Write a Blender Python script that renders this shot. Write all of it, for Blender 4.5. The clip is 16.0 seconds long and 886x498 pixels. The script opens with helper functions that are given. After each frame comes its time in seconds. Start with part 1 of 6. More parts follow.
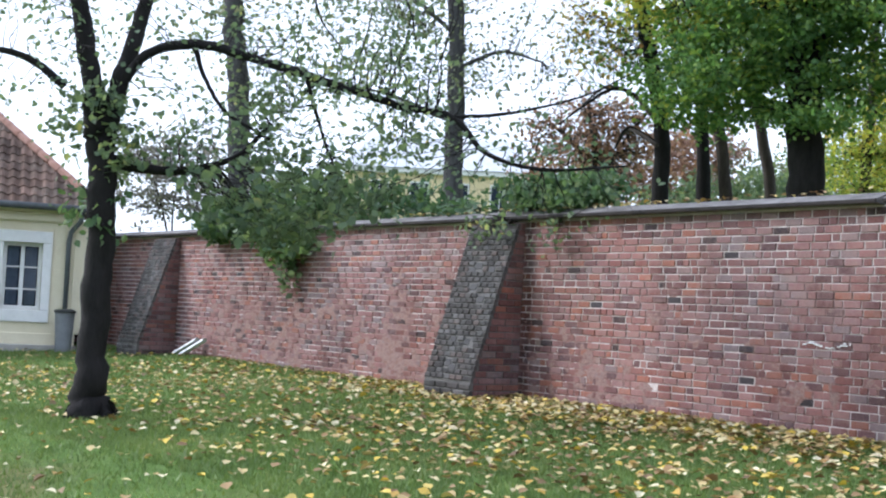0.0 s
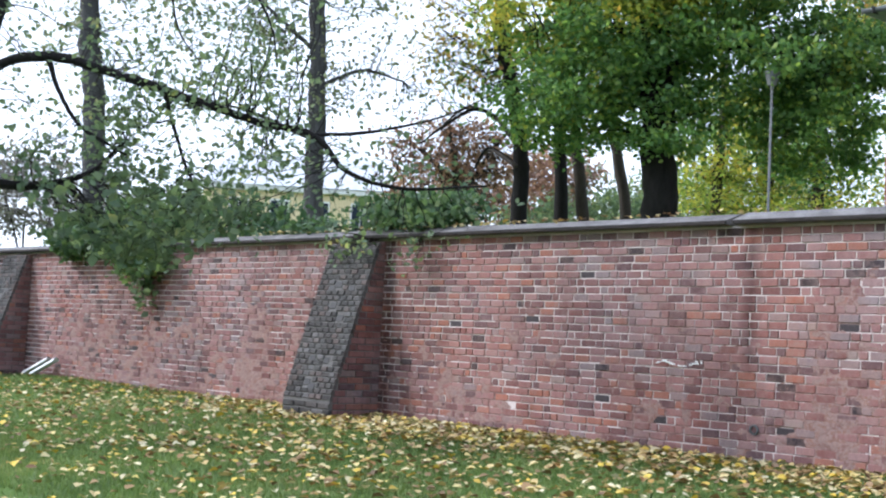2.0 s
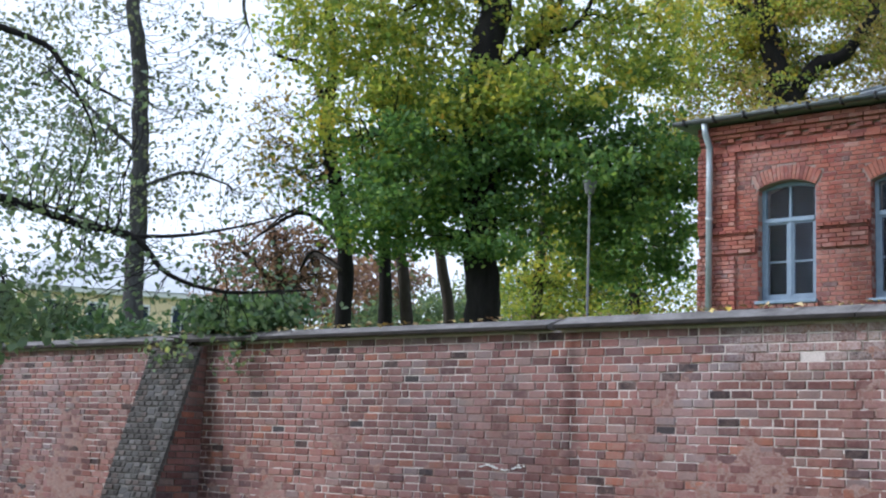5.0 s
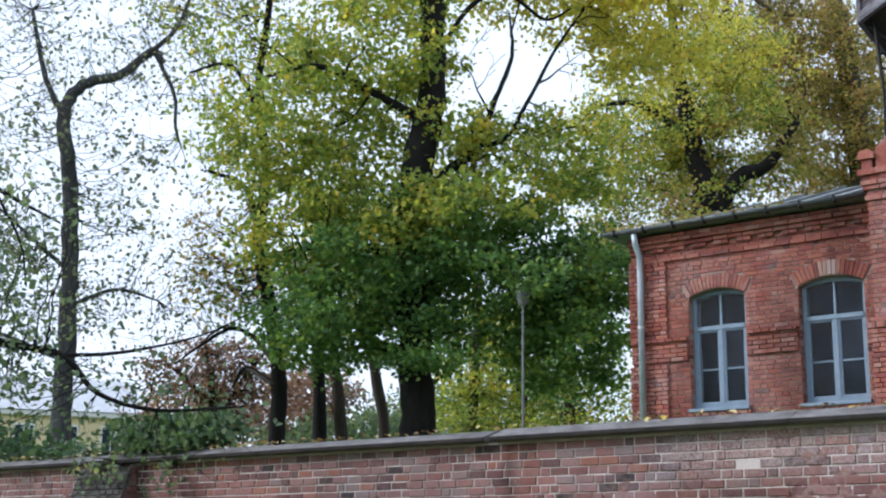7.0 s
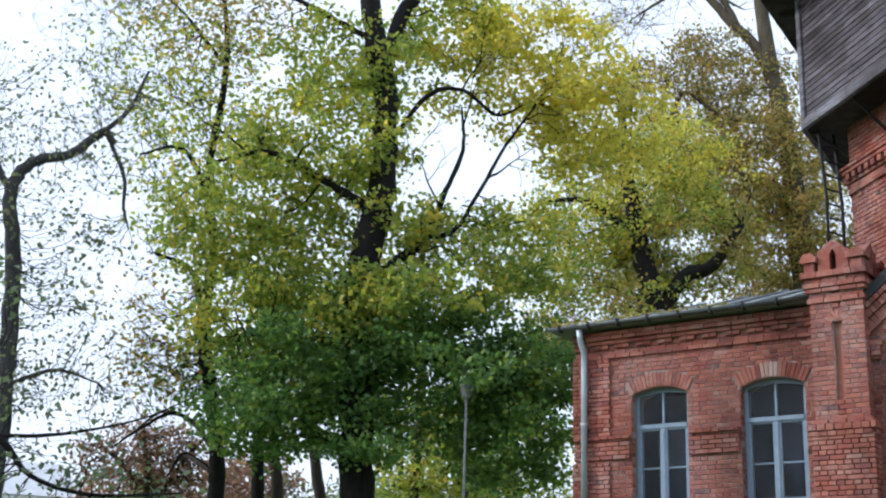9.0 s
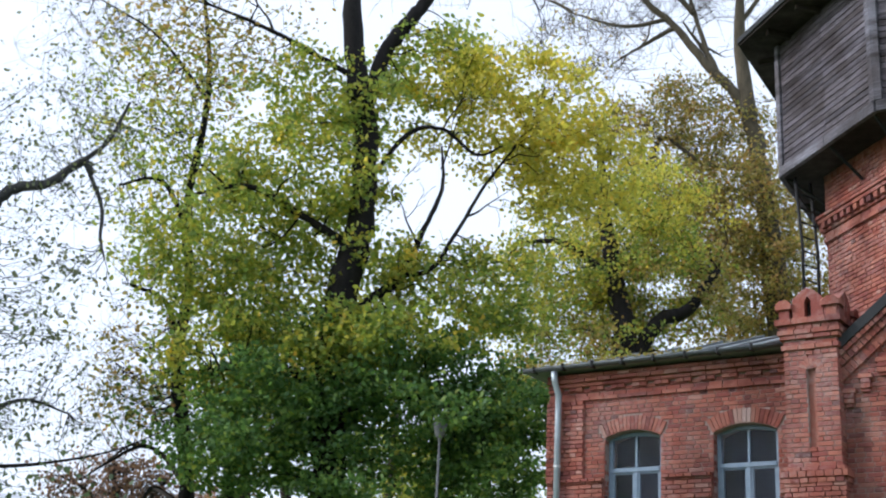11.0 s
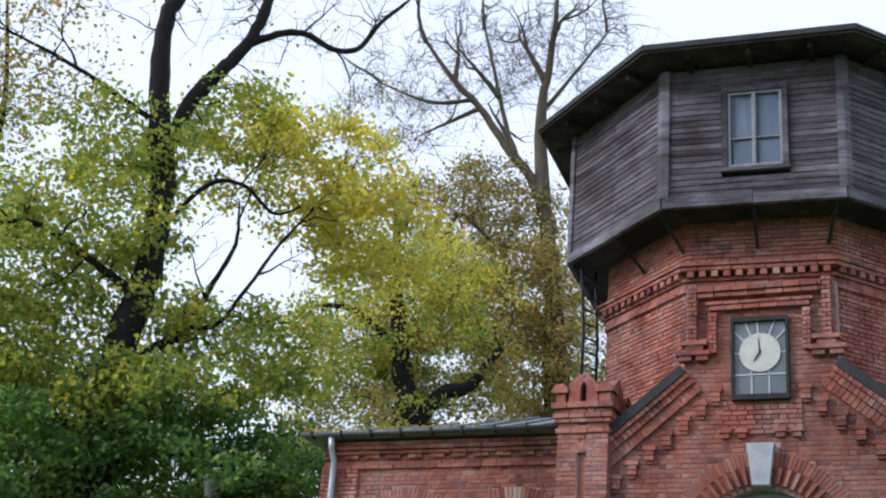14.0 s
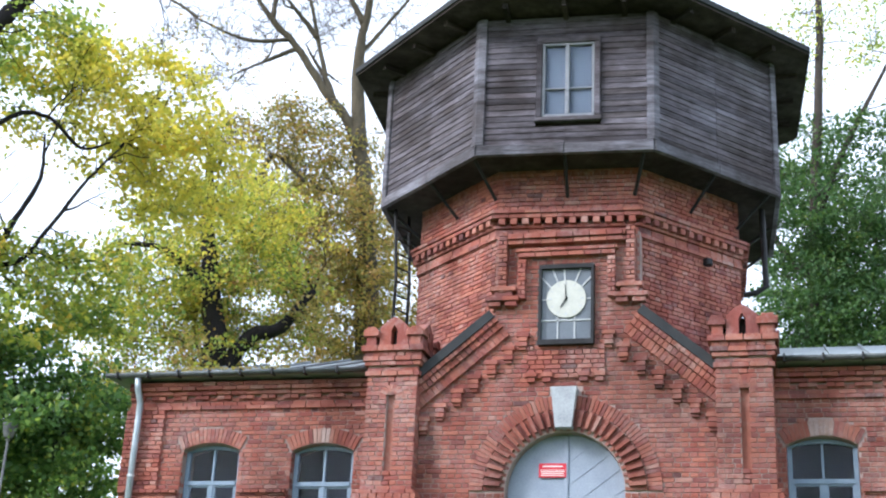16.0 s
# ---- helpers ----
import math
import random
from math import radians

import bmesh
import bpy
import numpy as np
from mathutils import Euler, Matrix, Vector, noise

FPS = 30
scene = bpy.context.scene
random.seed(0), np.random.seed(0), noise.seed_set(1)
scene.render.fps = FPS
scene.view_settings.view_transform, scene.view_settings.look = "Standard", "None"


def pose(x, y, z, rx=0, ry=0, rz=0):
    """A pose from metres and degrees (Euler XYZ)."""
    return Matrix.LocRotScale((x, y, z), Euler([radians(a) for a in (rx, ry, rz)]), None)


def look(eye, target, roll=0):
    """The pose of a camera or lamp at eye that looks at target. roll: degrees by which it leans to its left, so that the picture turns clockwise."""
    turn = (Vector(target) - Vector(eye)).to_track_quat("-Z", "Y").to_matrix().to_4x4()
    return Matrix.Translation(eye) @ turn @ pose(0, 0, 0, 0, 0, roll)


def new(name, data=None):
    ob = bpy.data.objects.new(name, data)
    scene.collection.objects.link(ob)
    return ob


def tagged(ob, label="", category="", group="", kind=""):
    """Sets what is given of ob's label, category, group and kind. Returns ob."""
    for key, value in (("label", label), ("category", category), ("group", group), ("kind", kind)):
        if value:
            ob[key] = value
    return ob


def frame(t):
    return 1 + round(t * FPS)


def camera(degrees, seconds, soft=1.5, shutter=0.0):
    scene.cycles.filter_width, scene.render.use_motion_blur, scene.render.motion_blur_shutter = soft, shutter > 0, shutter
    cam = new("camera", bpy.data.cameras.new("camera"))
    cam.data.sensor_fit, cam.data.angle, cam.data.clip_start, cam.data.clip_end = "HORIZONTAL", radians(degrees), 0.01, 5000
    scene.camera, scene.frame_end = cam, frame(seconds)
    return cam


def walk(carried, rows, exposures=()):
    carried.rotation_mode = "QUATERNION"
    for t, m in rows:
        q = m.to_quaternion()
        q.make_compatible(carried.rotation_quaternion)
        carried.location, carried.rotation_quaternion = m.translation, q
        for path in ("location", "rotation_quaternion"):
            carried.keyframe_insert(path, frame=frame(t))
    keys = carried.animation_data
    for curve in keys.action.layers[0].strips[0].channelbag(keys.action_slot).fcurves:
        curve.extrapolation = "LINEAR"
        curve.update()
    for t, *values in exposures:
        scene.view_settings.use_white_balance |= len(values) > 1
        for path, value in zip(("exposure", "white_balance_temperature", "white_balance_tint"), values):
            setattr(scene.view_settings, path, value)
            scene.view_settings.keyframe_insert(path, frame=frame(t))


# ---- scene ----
EYE = (0.0, 0.0, 0.96)
NORTH = 53.55       # bearing of the world's y axis; bearings below turn clockwise


def spot(bearing, dist, z=0.0):
    a = radians(bearing - NORTH)
    return Vector((dist * math.sin(a), dist * math.cos(a), z))


def rise(bearing, dist, el):
    return spot(bearing, dist, EYE[2] + dist * math.tan(radians(el)))


# seconds, heading from the y axis, pitch, lean
PATH = [
    (0, -53.550, 2.882, 2.830), (0.5, -50.806, 2.831, 2.685), (1, -49.154, 3.111, 2.428),
    (1.5, -48.741, 3.878, 2.510), (2, -47.514, 3.990, 2.808), (2.5, -46.136, 4.167, 2.905),
    (3, -43.781, 4.735, 2.214), (3.5, -43.082, 5.703, 2.194), (4, -42.880, 8.027, 2.748),
    (4.5, -42.056, 8.817, 2.715), (5, -40.050, 8.844, 2.253), (5.2, -39.178, 9.565, 1.941),
    (7.3, -37.239, 13.965, 0.841), (7.5, -37.048, 14.098, 0.975), (8, -36.158, 16.431, 1.264),
    (8.5, -35.004, 16.518, 1.983), (9, -34.937, 17.829, 2.046), (9.2, -35.050, 18.721, 2.178),
    (11.3, -33.954, 19.935, 3.305), (11.5, -34.124, 20.552, 3.440), (12, -32.258, 21.820, 3.656),
    (12.5, -30.659, 22.466, 4.491), (13, -29.654, 23.747, 4.998), (13.5, -26.479, 23.837, 4.886),
    (14, -24.517, 22.994, 4.859), (14.5, -21.609, 22.391, 3.716), (15, -19.593, 22.563, 3.222),
    (15.5, -17.952, 21.624, 2.971), (16, -15.641, 21.075, 2.912),
]


def aimed(az, el, roll):
    a, e = radians(az), radians(el)
    way = Vector((math.sin(a) * math.cos(e), math.cos(a) * math.cos(e), math.sin(e)))
    return look(EYE, Vector(EYE) + way, roll)


cam = camera(37.19, 16.0, soft=2.15)
walk(cam, [(t, aimed(az, el, roll)) for t, az, el, roll in PATH],
     [(0, 1.2, 5680, 11), (0.5, 1.3, 5680, 11), (1, 1.34, 5680, 11), (2.5, 1.24, 5680, 11), (3.2, 1.26, 5680, 11), (4, 0.95, 5680, 11), (5, 0.85, 5680, 11), (7.5, 0.70, 5780, 10), (9, 0.71, 5830, 10),
      (11.5, 0.6, 5900, 12), (13.3, 0.42, 5850, 13), (14.5, 0.81, 5780, 12), (15.5, 1.15, 5780, 11), (16, 1.35, 5780, 11)])

# ---- light ----
SUN_EL, SUN_AZ = 33.0, -128.0     # sun behind thin cloud, behind the viewer's left
world = bpy.data.worlds.new("sky")
scene.world = world
world.use_nodes = True
wn, wl = world.node_tree.nodes, world.node_tree.links
sky = wn.new("ShaderNodeTexSky")
sky.sky_type, sky.sun_disc = "NISHITA", False
sky.sun_elevation, sky.sun_rotation = radians(SUN_EL), radians(SUN_AZ)
sky.air_density, sky.dust_density, sky.ozone_density = 1.0, 6.0, 1.0
veil = wn.new("ShaderNodeMixRGB")           # thin white cloud over the whole sky
veil.inputs[0].default_value = 0.72
veil.inputs[2].default_value = (8.7, 9.2, 10.0, 1)
wl.new(sky.outputs[0], veil.inputs[1])
wl.new(veil.outputs[0], wn["Background"].inputs[0])
wn["Background"].inputs[1].default_value = 0.1
sun = new("sun", bpy.data.lights.new("sun", "SUN"))
sun.data.energy, sun.data.angle, sun.data.color = 1.4, radians(12), (1.0, 0.965, 0.91)
sa, se = radians(SUN_AZ), radians(SUN_EL)
sun.matrix_world = look(Vector((math.sin(sa) * math.cos(se), math.cos(sa) * math.cos(se), math.sin(se))) * 60, (0, 0, 0))


# ---- materials ----
def mat(name, rough=0.8, metal=0.0, spec=0.3):
    m = bpy.data.materials.new(name)
    m.use_nodes = True
    b = m.node_tree.nodes["Principled BSDF"]
    b.inputs["Roughness"].default_value = rough
    b.inputs["Metallic"].default_value = metal
    b.inputs["Specular IOR Level"].default_value = spec
    return m, m.node_tree.nodes, m.node_tree.links, b


def tex(n, l, scale, detail=4.0, rough=0.55, stretch=(1, 1, 1), space="Object"):
    c = n.new("ShaderNodeTexCoord")
    g = n.new("ShaderNodeMapping")
    g.inputs["Scale"].default_value = stretch
    t = n.new("ShaderNodeTexNoise")
    t.inputs["Scale"].default_value, t.inputs["Detail"].default_value, t.inputs["Roughness"].default_value = scale, detail, rough
    if space == "World":
        geo = n.new("ShaderNodeNewGeometry")
        l.new(geo.outputs["Position"], g.inputs[0])
    else:
        l.new(c.outputs[space], g.inputs[0])
    l.new(g.outputs[0], t.inputs["Vector"])
    return t.outputs["Fac"]


def ramp(n, l, fac, stops, kind="LINEAR"):
    r = n.new("ShaderNodeValToRGB")
    r.color_ramp.interpolation = kind
    e = r.color_ramp.elements
    while len(e) < len(stops):
        e.new(0.5)
    for k, (p, c) in zip(e, stops):
        k.position, k.color = p, (*c, 1) if len(c) == 3 else c
    l.new(fac, r.inputs[0])
    return r.outputs[0]


def mix(n, l, fac, a, b, mode="MIX"):
    x = n.new("ShaderNodeMixRGB")
    x.blend_type = mode
    for s, v in zip(x.inputs, (fac, a, b)):
        if isinstance(v, (int, float)):
            s.default_value = v
        elif isinstance(v, tuple):
            s.default_value = (*v, 1)
        else:
            l.new(v, s)
    return x.outputs[0]


def bump(n, l, b, height, strength=0.4, dist=0.01):
    x = n.new("ShaderNodeBump")
    x.inputs["Strength"].default_value, x.inputs["Distance"].default_value = strength, dist
    l.new(height, x.inputs["Height"])
    l.new(x.outputs[0], b.inputs["Normal"])


def chance(n, l):
    """A random number for each brick, board or leaf, whether joined or an object of its own."""
    g, o, a, f = n.new("ShaderNodeNewGeometry"), n.new("ShaderNodeObjectInfo"), n.new("ShaderNodeMath"), n.new("ShaderNodeMath")
    a.operation, f.operation = "ADD", "FRACT"
    l.new(g.outputs["Random Per Island"], a.inputs[0])
    l.new(o.outputs["Random"], a.inputs[1])
    l.new(a.outputs[0], f.inputs[0])
    return f.outputs[0]


def rough_mat(name, c1, c2, scale=6.0, rough=0.85, metal=0.0, bumpy=0.3, fine=60.0, stretch=(1, 1, 1), spec=0.3, space="World"):
    """A plain surface with staining at one scale and grain at another."""
    m, n, l, b = mat(name, rough, metal, spec)
    big, small = tex(n, l, scale, 5, 0.6, stretch, space), tex(n, l, fine, 3, 0.6, stretch, space)
    base = ramp(n, l, big, [(0.32, c1), (0.68, c2)])
    l.new(mix(n, l, 0.35, base, ramp(n, l, small, [(0.3, tuple(v * 0.6 for v in c1)), (0.7, c2)])), b.inputs["Base Color"])
    bump(n, l, b, small, bumpy)
    return m


def brick_mat(name, stops, smear, smear_amount, soot=0.5, scale=1.3, streaks=(), white=None):
    m, n, l, b = mat(name, 0.9, 0, 0.2)
    body = ramp(n, l, chance(n, l), stops, "CONSTANT")
    grain = tex(n, l, 45, 4, 0.65, space="World")
    body = mix(n, l, 0.55, body, ramp(n, l, grain, [(0.3, (0.55, 0.5, 0.5)), (0.72, (1.25, 1.2, 1.2))]), "MULTIPLY")
    patch = ramp(n, l, tex(n, l, scale, 6, 0.7, space="World"), [(0.44, (0, 0, 0)), (0.64, (1, 1, 1))])
    speck = ramp(n, l, tex(n, l, 15, 5, 0.75, space="World"), [(0.40, (0, 0, 0)), (0.58, (1, 1, 1))])
    if streaks:
        patch = mix(n, l, 1.0, patch, (0.25, 0.25, 0.25), "SCREEN")
    f = mix(n, l, 1.0, patch, speck, "MULTIPLY")
    f = mix(n, l, 1.0, f, (smear_amount,) * 3, "MULTIPLY")
    body = mix(n, l, f, body, smear)
    dark = ramp(n, l, tex(n, l, 0.9, 5, 0.65, (1, 1, 0.45), "World"), [(0.36, (soot,) * 3), (0.58, (1, 1, 1))])
    body = mix(n, l, 1.0, body, dark, "MULTIPLY")
    if streaks or white:
        geo, sep = n.new("ShaderNodeNewGeometry"), n.new("ShaderNodeSeparateXYZ")
        l.new(geo.outputs["Position"], sep.inputs[0])
        edge = tex(n, l, 5, 5, 0.7, space="World")

        def band(axis, centre, half, soft):
            """1 within half of the centre along an axis, with a ragged edge."""
            d, a, w = n.new("ShaderNodeMath"), n.new("ShaderNodeMath"), n.new("ShaderNodeMath")
            d.operation, a.operation, w.operation = "SUBTRACT", "ABSOLUTE", "MULTIPLY_ADD"
            l.new(sep.outputs[axis], d.inputs[0])
            d.inputs[1].default_value = centre
            l.new(d.outputs[0], a.inputs[0])
            l.new(edge, w.inputs[0])
            w.inputs[1].default_value = soft
            l.new(a.outputs[0], w.inputs[2])
            r = n.new("ShaderNodeMapRange")
            r.inputs[1].default_value, r.inputs[2].default_value, r.inputs[3].default_value, r.inputs[4].default_value = half + soft * 0.2, half + soft * 0.8, 1, 0
            l.new(w.outputs[0], r.inputs[0])
            return r.outputs[0]
        # darken the brick along each streak, stain and painted corner shade alike
        for x, half, foot in streaks:
            f = mix(n, l, 1.0, band(0, x, half, 0.22), band(2, (foot + 2.4) / 2, (2.4 - foot) / 2, 0.5), "MULTIPLY")
            body = mix(n, l, f, body, mix(n, l, 1.0, body, (0.42, 0.40, 0.42), "MULTIPLY"))
        if white:
            f = mix(n, l, 1.0, band(0, white[0], white[1], 0.5), band(2, 2.25, 2.25 - white[2], 0.4), "MULTIPLY")
            f = mix(n, l, 1.0, f, ramp(n, l, grain, [(0.38, (0.0, 0.0, 0.0)), (0.62, (0.6, 0.6, 0.6))]), "MULTIPLY")
            body = mix(n, l, f, body, (0.46, 0.42, 0.43))
    if streaks:      # firing colour drifts along the wall between purple and orange
        body = mix(n, l, 1.0, body, ramp(n, l, tex(n, l, 0.8, 5, 0.7, space="World"), [(0.36, (0.96, 1.05, 1.15)), (0.66, (1.12, 0.98, 0.92))]), "MULTIPLY")
    l.new(body, b.inputs["Base Color"])
    bump(n, l, b, grain, 0.5, 0.006)
    return m


def leaf_mat(name, stops, glow=0.4, sprays=0.5):
    m, n, l, b = mat(name, 0.55, 0, 0.35)
    spray = ramp(n, l, tex(n, l, 1.3, 4, 0.6, space="World"), [(0.32, (0, 0, 0)), (0.70, (1, 1, 1))])
    c = ramp(n, l, mix(n, l, sprays, chance(n, l), spray), stops)
    c = mix(n, l, 0.5, c, ramp(n, l, tex(n, l, 0.8, 3, space="World"), [(0.3, (0.6, 0.65, 0.6)), (0.7, (1.3, 1.25, 1.1))]), "MULTIPLY")
    l.new(c, b.inputs["Base Color"])
    tr, mx = n.new("ShaderNodeBsdfTranslucent"), n.new("ShaderNodeMixShader")
    l.new(mix(n, l, 1.0, c, (1.5, 1.48, 0.95), "MULTIPLY"), tr.inputs[0])
    mx.inputs[0].default_value = glow
    l.new(b.outputs[0], mx.inputs[1])
    l.new(tr.outputs[0], mx.inputs[2])
    l.new(mx.outputs[0], n["Material Output"].inputs[0])
    return m


STAIN_AND_SHADE = ((-7.33, 0.07, 0.75), (-12.76, 0.10, -0.5))      # dark streaks painted on the garden wall, a damp seam, then damp and shade beside the buttress: x, half width, foot
M_WALLBRICK = brick_mat("old_red_brick", [
    (0.0, (0.227, 0.104, 0.092)), (0.14, (0.286, 0.154, 0.142)), (0.30, (0.168, 0.083, 0.080)), (0.44, (0.302, 0.178, 0.164)),
    (0.58, (0.260, 0.133, 0.122)), (0.70, (0.315, 0.138, 0.098)), (0.78, (0.260, 0.191, 0.184)), (0.87, (0.126, 0.071, 0.073)),
    (0.962, (0.046, 0.035, 0.038)), (0.985, (0.285, 0.215, 0.19))], (0.311, 0.212, 0.187), 0.6, 0.68, 1.1, STAIN_AND_SHADE, (-4.55, 1.1, 1.86))
M_WALLMORTAR, n, l, b = mat("pink_lime_mortar", 0.95, 0, 0.2)
smeared = ramp(n, l, tex(n, l, 1.1, 6, 0.7, space="World"), [(0.54, (0, 0, 0)), (0.64, (1, 1, 1))])
gritty = tex(n, l, 50, 4, 0.65, space="World")
l.new(mix(n, l, smeared, ramp(n, l, gritty, [(0.3, (0.45, 0.385, 0.37)), (0.7, (0.68, 0.61, 0.59))]), ramp(n, l, gritty, [(0.3, (0.24, 0.165, 0.16)), (0.7, (0.38, 0.275, 0.265))])), b.inputs["Base Color"])
bump(n, l, b, gritty, 0.5)
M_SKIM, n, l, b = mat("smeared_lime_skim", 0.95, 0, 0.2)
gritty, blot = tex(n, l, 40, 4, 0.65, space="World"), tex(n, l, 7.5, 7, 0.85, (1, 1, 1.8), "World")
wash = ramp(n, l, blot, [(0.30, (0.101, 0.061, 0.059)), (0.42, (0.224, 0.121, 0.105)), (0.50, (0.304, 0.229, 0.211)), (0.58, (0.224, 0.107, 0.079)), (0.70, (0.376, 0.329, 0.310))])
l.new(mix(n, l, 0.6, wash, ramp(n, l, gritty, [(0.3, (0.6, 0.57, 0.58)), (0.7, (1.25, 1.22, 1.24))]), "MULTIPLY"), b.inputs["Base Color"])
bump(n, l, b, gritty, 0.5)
M_BUTTBRICK = brick_mat("mossy_buttress_brick", [
    (0.0, (0.075, 0.07, 0.068)), (0.3, (0.10, 0.092, 0.09)), (0.55, (0.125, 0.10, 0.093)), (0.75, (0.055, 0.051, 0.05)),
    (0.92, (0.15, 0.145, 0.145))], (0.15, 0.153, 0.15), 0.6, 0.45, 2.5)
M_BUTTMORTAR = rough_mat("grey_mossy_mortar", (0.075, 0.072, 0.07), (0.17, 0.163, 0.157), 3.0, 0.95, 0, 0.5, 50)
M_EDGE = rough_mat("blackened_edge_and_loop_shade", (0.012, 0.011, 0.011), (0.05, 0.042, 0.04), 4, 0.95, 0, 0.5, 40)
M_BRICK = brick_mat("orange_red_brick", [
    (0.0, (0.300, 0.097, 0.072)), (0.22, (0.360, 0.133, 0.097)), (0.42, (0.260, 0.083, 0.069)), (0.58, (0.380, 0.147, 0.106)),
    (0.74, (0.320, 0.120, 0.097)), (0.88, (0.210, 0.074, 0.066)), (0.95, (0.400, 0.212, 0.175)), (0.985, (0.130, 0.055, 0.055))],
    (0.50, 0.41, 0.39), 0.42, 0.5)
M_LIMED = brick_mat("limed_brick", [(0.0, (0.42, 0.27, 0.23)), (0.4, (0.50, 0.38, 0.35)), (0.8, (0.36, 0.18, 0.14))], (0.6, 0.54, 0.52), 0.7, 0.6)
M_MORTAR = rough_mat("weathered_joint_mortar", (0.22, 0.155, 0.14), (0.46, 0.37, 0.345), 2.0, 0.95, 0, 0.5, 60)
M_COPING = rough_mat("lichened_concrete_coping", (0.065, 0.06, 0.06), (0.25, 0.24, 0.24), 3.0, 0.95, 0, 0.6, 35)
M_STONE = rough_mat("pale_grey_keystone", (0.27, 0.29, 0.32), (0.44, 0.46, 0.49), 5, 0.85, 0, 0.4, 40)


def board_mat(name, c1, c2, c3):
    m, n, l, b = mat(name, 0.85, 0, 0.25)
    grain = tex(n, l, 9, 6, 0.7, (0.6, 0.6, 9), "World")
    c = mix(n, l, 0.75, ramp(n, l, chance(n, l), [(0.0, c1), (0.5, c2), (1.0, c3)]), ramp(n, l, grain, [(0.28, (0.22, 0.21, 0.21)), (0.72, (1.5, 1.48, 1.46))]), "MULTIPLY")
    stain = ramp(n, l, tex(n, l, 0.9, 4, 0.6, space="World"), [(0.35, (0.45, 0.40, 0.37)), (0.62, (1.08, 1.08, 1.1))])
    streak = ramp(n, l, tex(n, l, 1.6, 6, 0.75, (0.5, 0.5, 5), "World"), [(0.36, (0.42, 0.39, 0.38)), (0.5, (0.95, 0.95, 0.97)), (0.66, (1.45, 1.45, 1.5))])
    c = mix(n, l, 1.0, c, streak, "MULTIPLY")
    l.new(mix(n, l, 1.0, c, stain, "MULTIPLY"), b.inputs["Base Color"])
    bump(n, l, b, grain, 0.5, 0.01)
    return m


M_TIMBER = board_mat("weathered_grey_boards", (0.075, 0.07, 0.082), (0.175, 0.165, 0.192), (0.10, 0.09, 0.096))
M_TIMBERPALE = board_mat("weathered_trim_boards", (0.16, 0.16, 0.187), (0.20, 0.20, 0.23), (0.14, 0.14, 0.162))
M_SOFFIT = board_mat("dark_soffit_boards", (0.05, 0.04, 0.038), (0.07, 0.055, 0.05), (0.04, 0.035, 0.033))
M_FELT = rough_mat("dark_roof_felt", (0.022, 0.024, 0.028), (0.05, 0.052, 0.056), 3, 0.9, 0, 0.4, 50)
M_SHEET = rough_mat("grey_sheet_roof", (0.20, 0.24, 0.26), (0.34, 0.38, 0.40), 2.5, 0.5, 0.3, 0.15, 40)
M_ZINC = rough_mat("zinc_downpipe", (0.34, 0.40, 0.45), (0.48, 0.54, 0.60), 4, 0.45, 0.5, 0.1, 40)
M_GUTTER = rough_mat("dirty_gutter", (0.075, 0.085, 0.09), (0.15, 0.165, 0.175), 5, 0.6, 0.3, 0.2, 40)
M_IRON = rough_mat("black_iron_and_hole_shade", (0.012, 0.012, 0.014), (0.03, 0.03, 0.033), 8, 0.6, 0.3, 0.2, 50)
M_WINBLUE = rough_mat("grey_blue_window_paint", (0.17, 0.235, 0.32), (0.25, 0.32, 0.41), 7, 0.6, 0, 0.2, 60)
M_GATE = rough_mat("grey_gate_paint", (0.24, 0.28, 0.36), (0.32, 0.365, 0.45), 3, 0.6, 0, 0.15, 40)
M_RED = rough_mat("red_sign_enamel", (0.55, 0.02, 0.04), (0.62, 0.035, 0.06), 8, 0.4, 0, 0.05, 60)
M_WHITE = rough_mat("white_paint", (0.72, 0.72, 0.71), (0.82, 0.82, 0.81), 5, 0.6, 0, 0.1, 50)
M_DIAL = rough_mat("cream_clock_dial", (0.44, 0.45, 0.41), (0.58, 0.58, 0.53), 7, 0.5, 0, 0.05, 60)
M_DIALPANE = rough_mat("grey_clock_backing", (0.09, 0.11, 0.135), (0.15, 0.175, 0.205), 3, 0.3, 0, 0.05, 60, spec=0.5)
M_CURTAIN = rough_mat("net_curtain", (0.075, 0.092, 0.125), (0.125, 0.15, 0.195), 6, 0.9, 0, 0.1, 40, (8, 8, 1))
# bluish near-black that stands in for the shade of rooms behind glass
M_ROOMSHADE = rough_mat("room_shade", (0.008, 0.012, 0.022), (0.026, 0.036, 0.058), 2, 0.9)
M_PLASTER = rough_mat("pale_yellow_plaster", (0.68, 0.61, 0.44), (0.77, 0.71, 0.54), 1.5, 0.9, 0, 0.2, 60)
M_OCHRE = rough_mat("ochre_plaster", (0.66, 0.54, 0.31), (0.76, 0.64, 0.40), 1.0, 0.9, 0, 0.2, 30)
M_PLINTH = rough_mat("grey_plinth", (0.28, 0.27, 0.25), (0.42, 0.40, 0.37), 3, 0.9, 0, 0.3, 50)
M_TILE = brick_mat("brown_roof_tile", [(0.0, (0.13, 0.085, 0.065)), (0.3, (0.17, 0.115, 0.09)), (0.6, (0.11, 0.075, 0.06)), (0.85, (0.21, 0.14, 0.11))], (0.2, 0.19, 0.16), 0.5, 0.6)
M_RIDGE = rough_mat("orange_ridge_tile", (0.28, 0.14, 0.10), (0.42, 0.25, 0.20), 6, 0.85, 0, 0.4, 40)
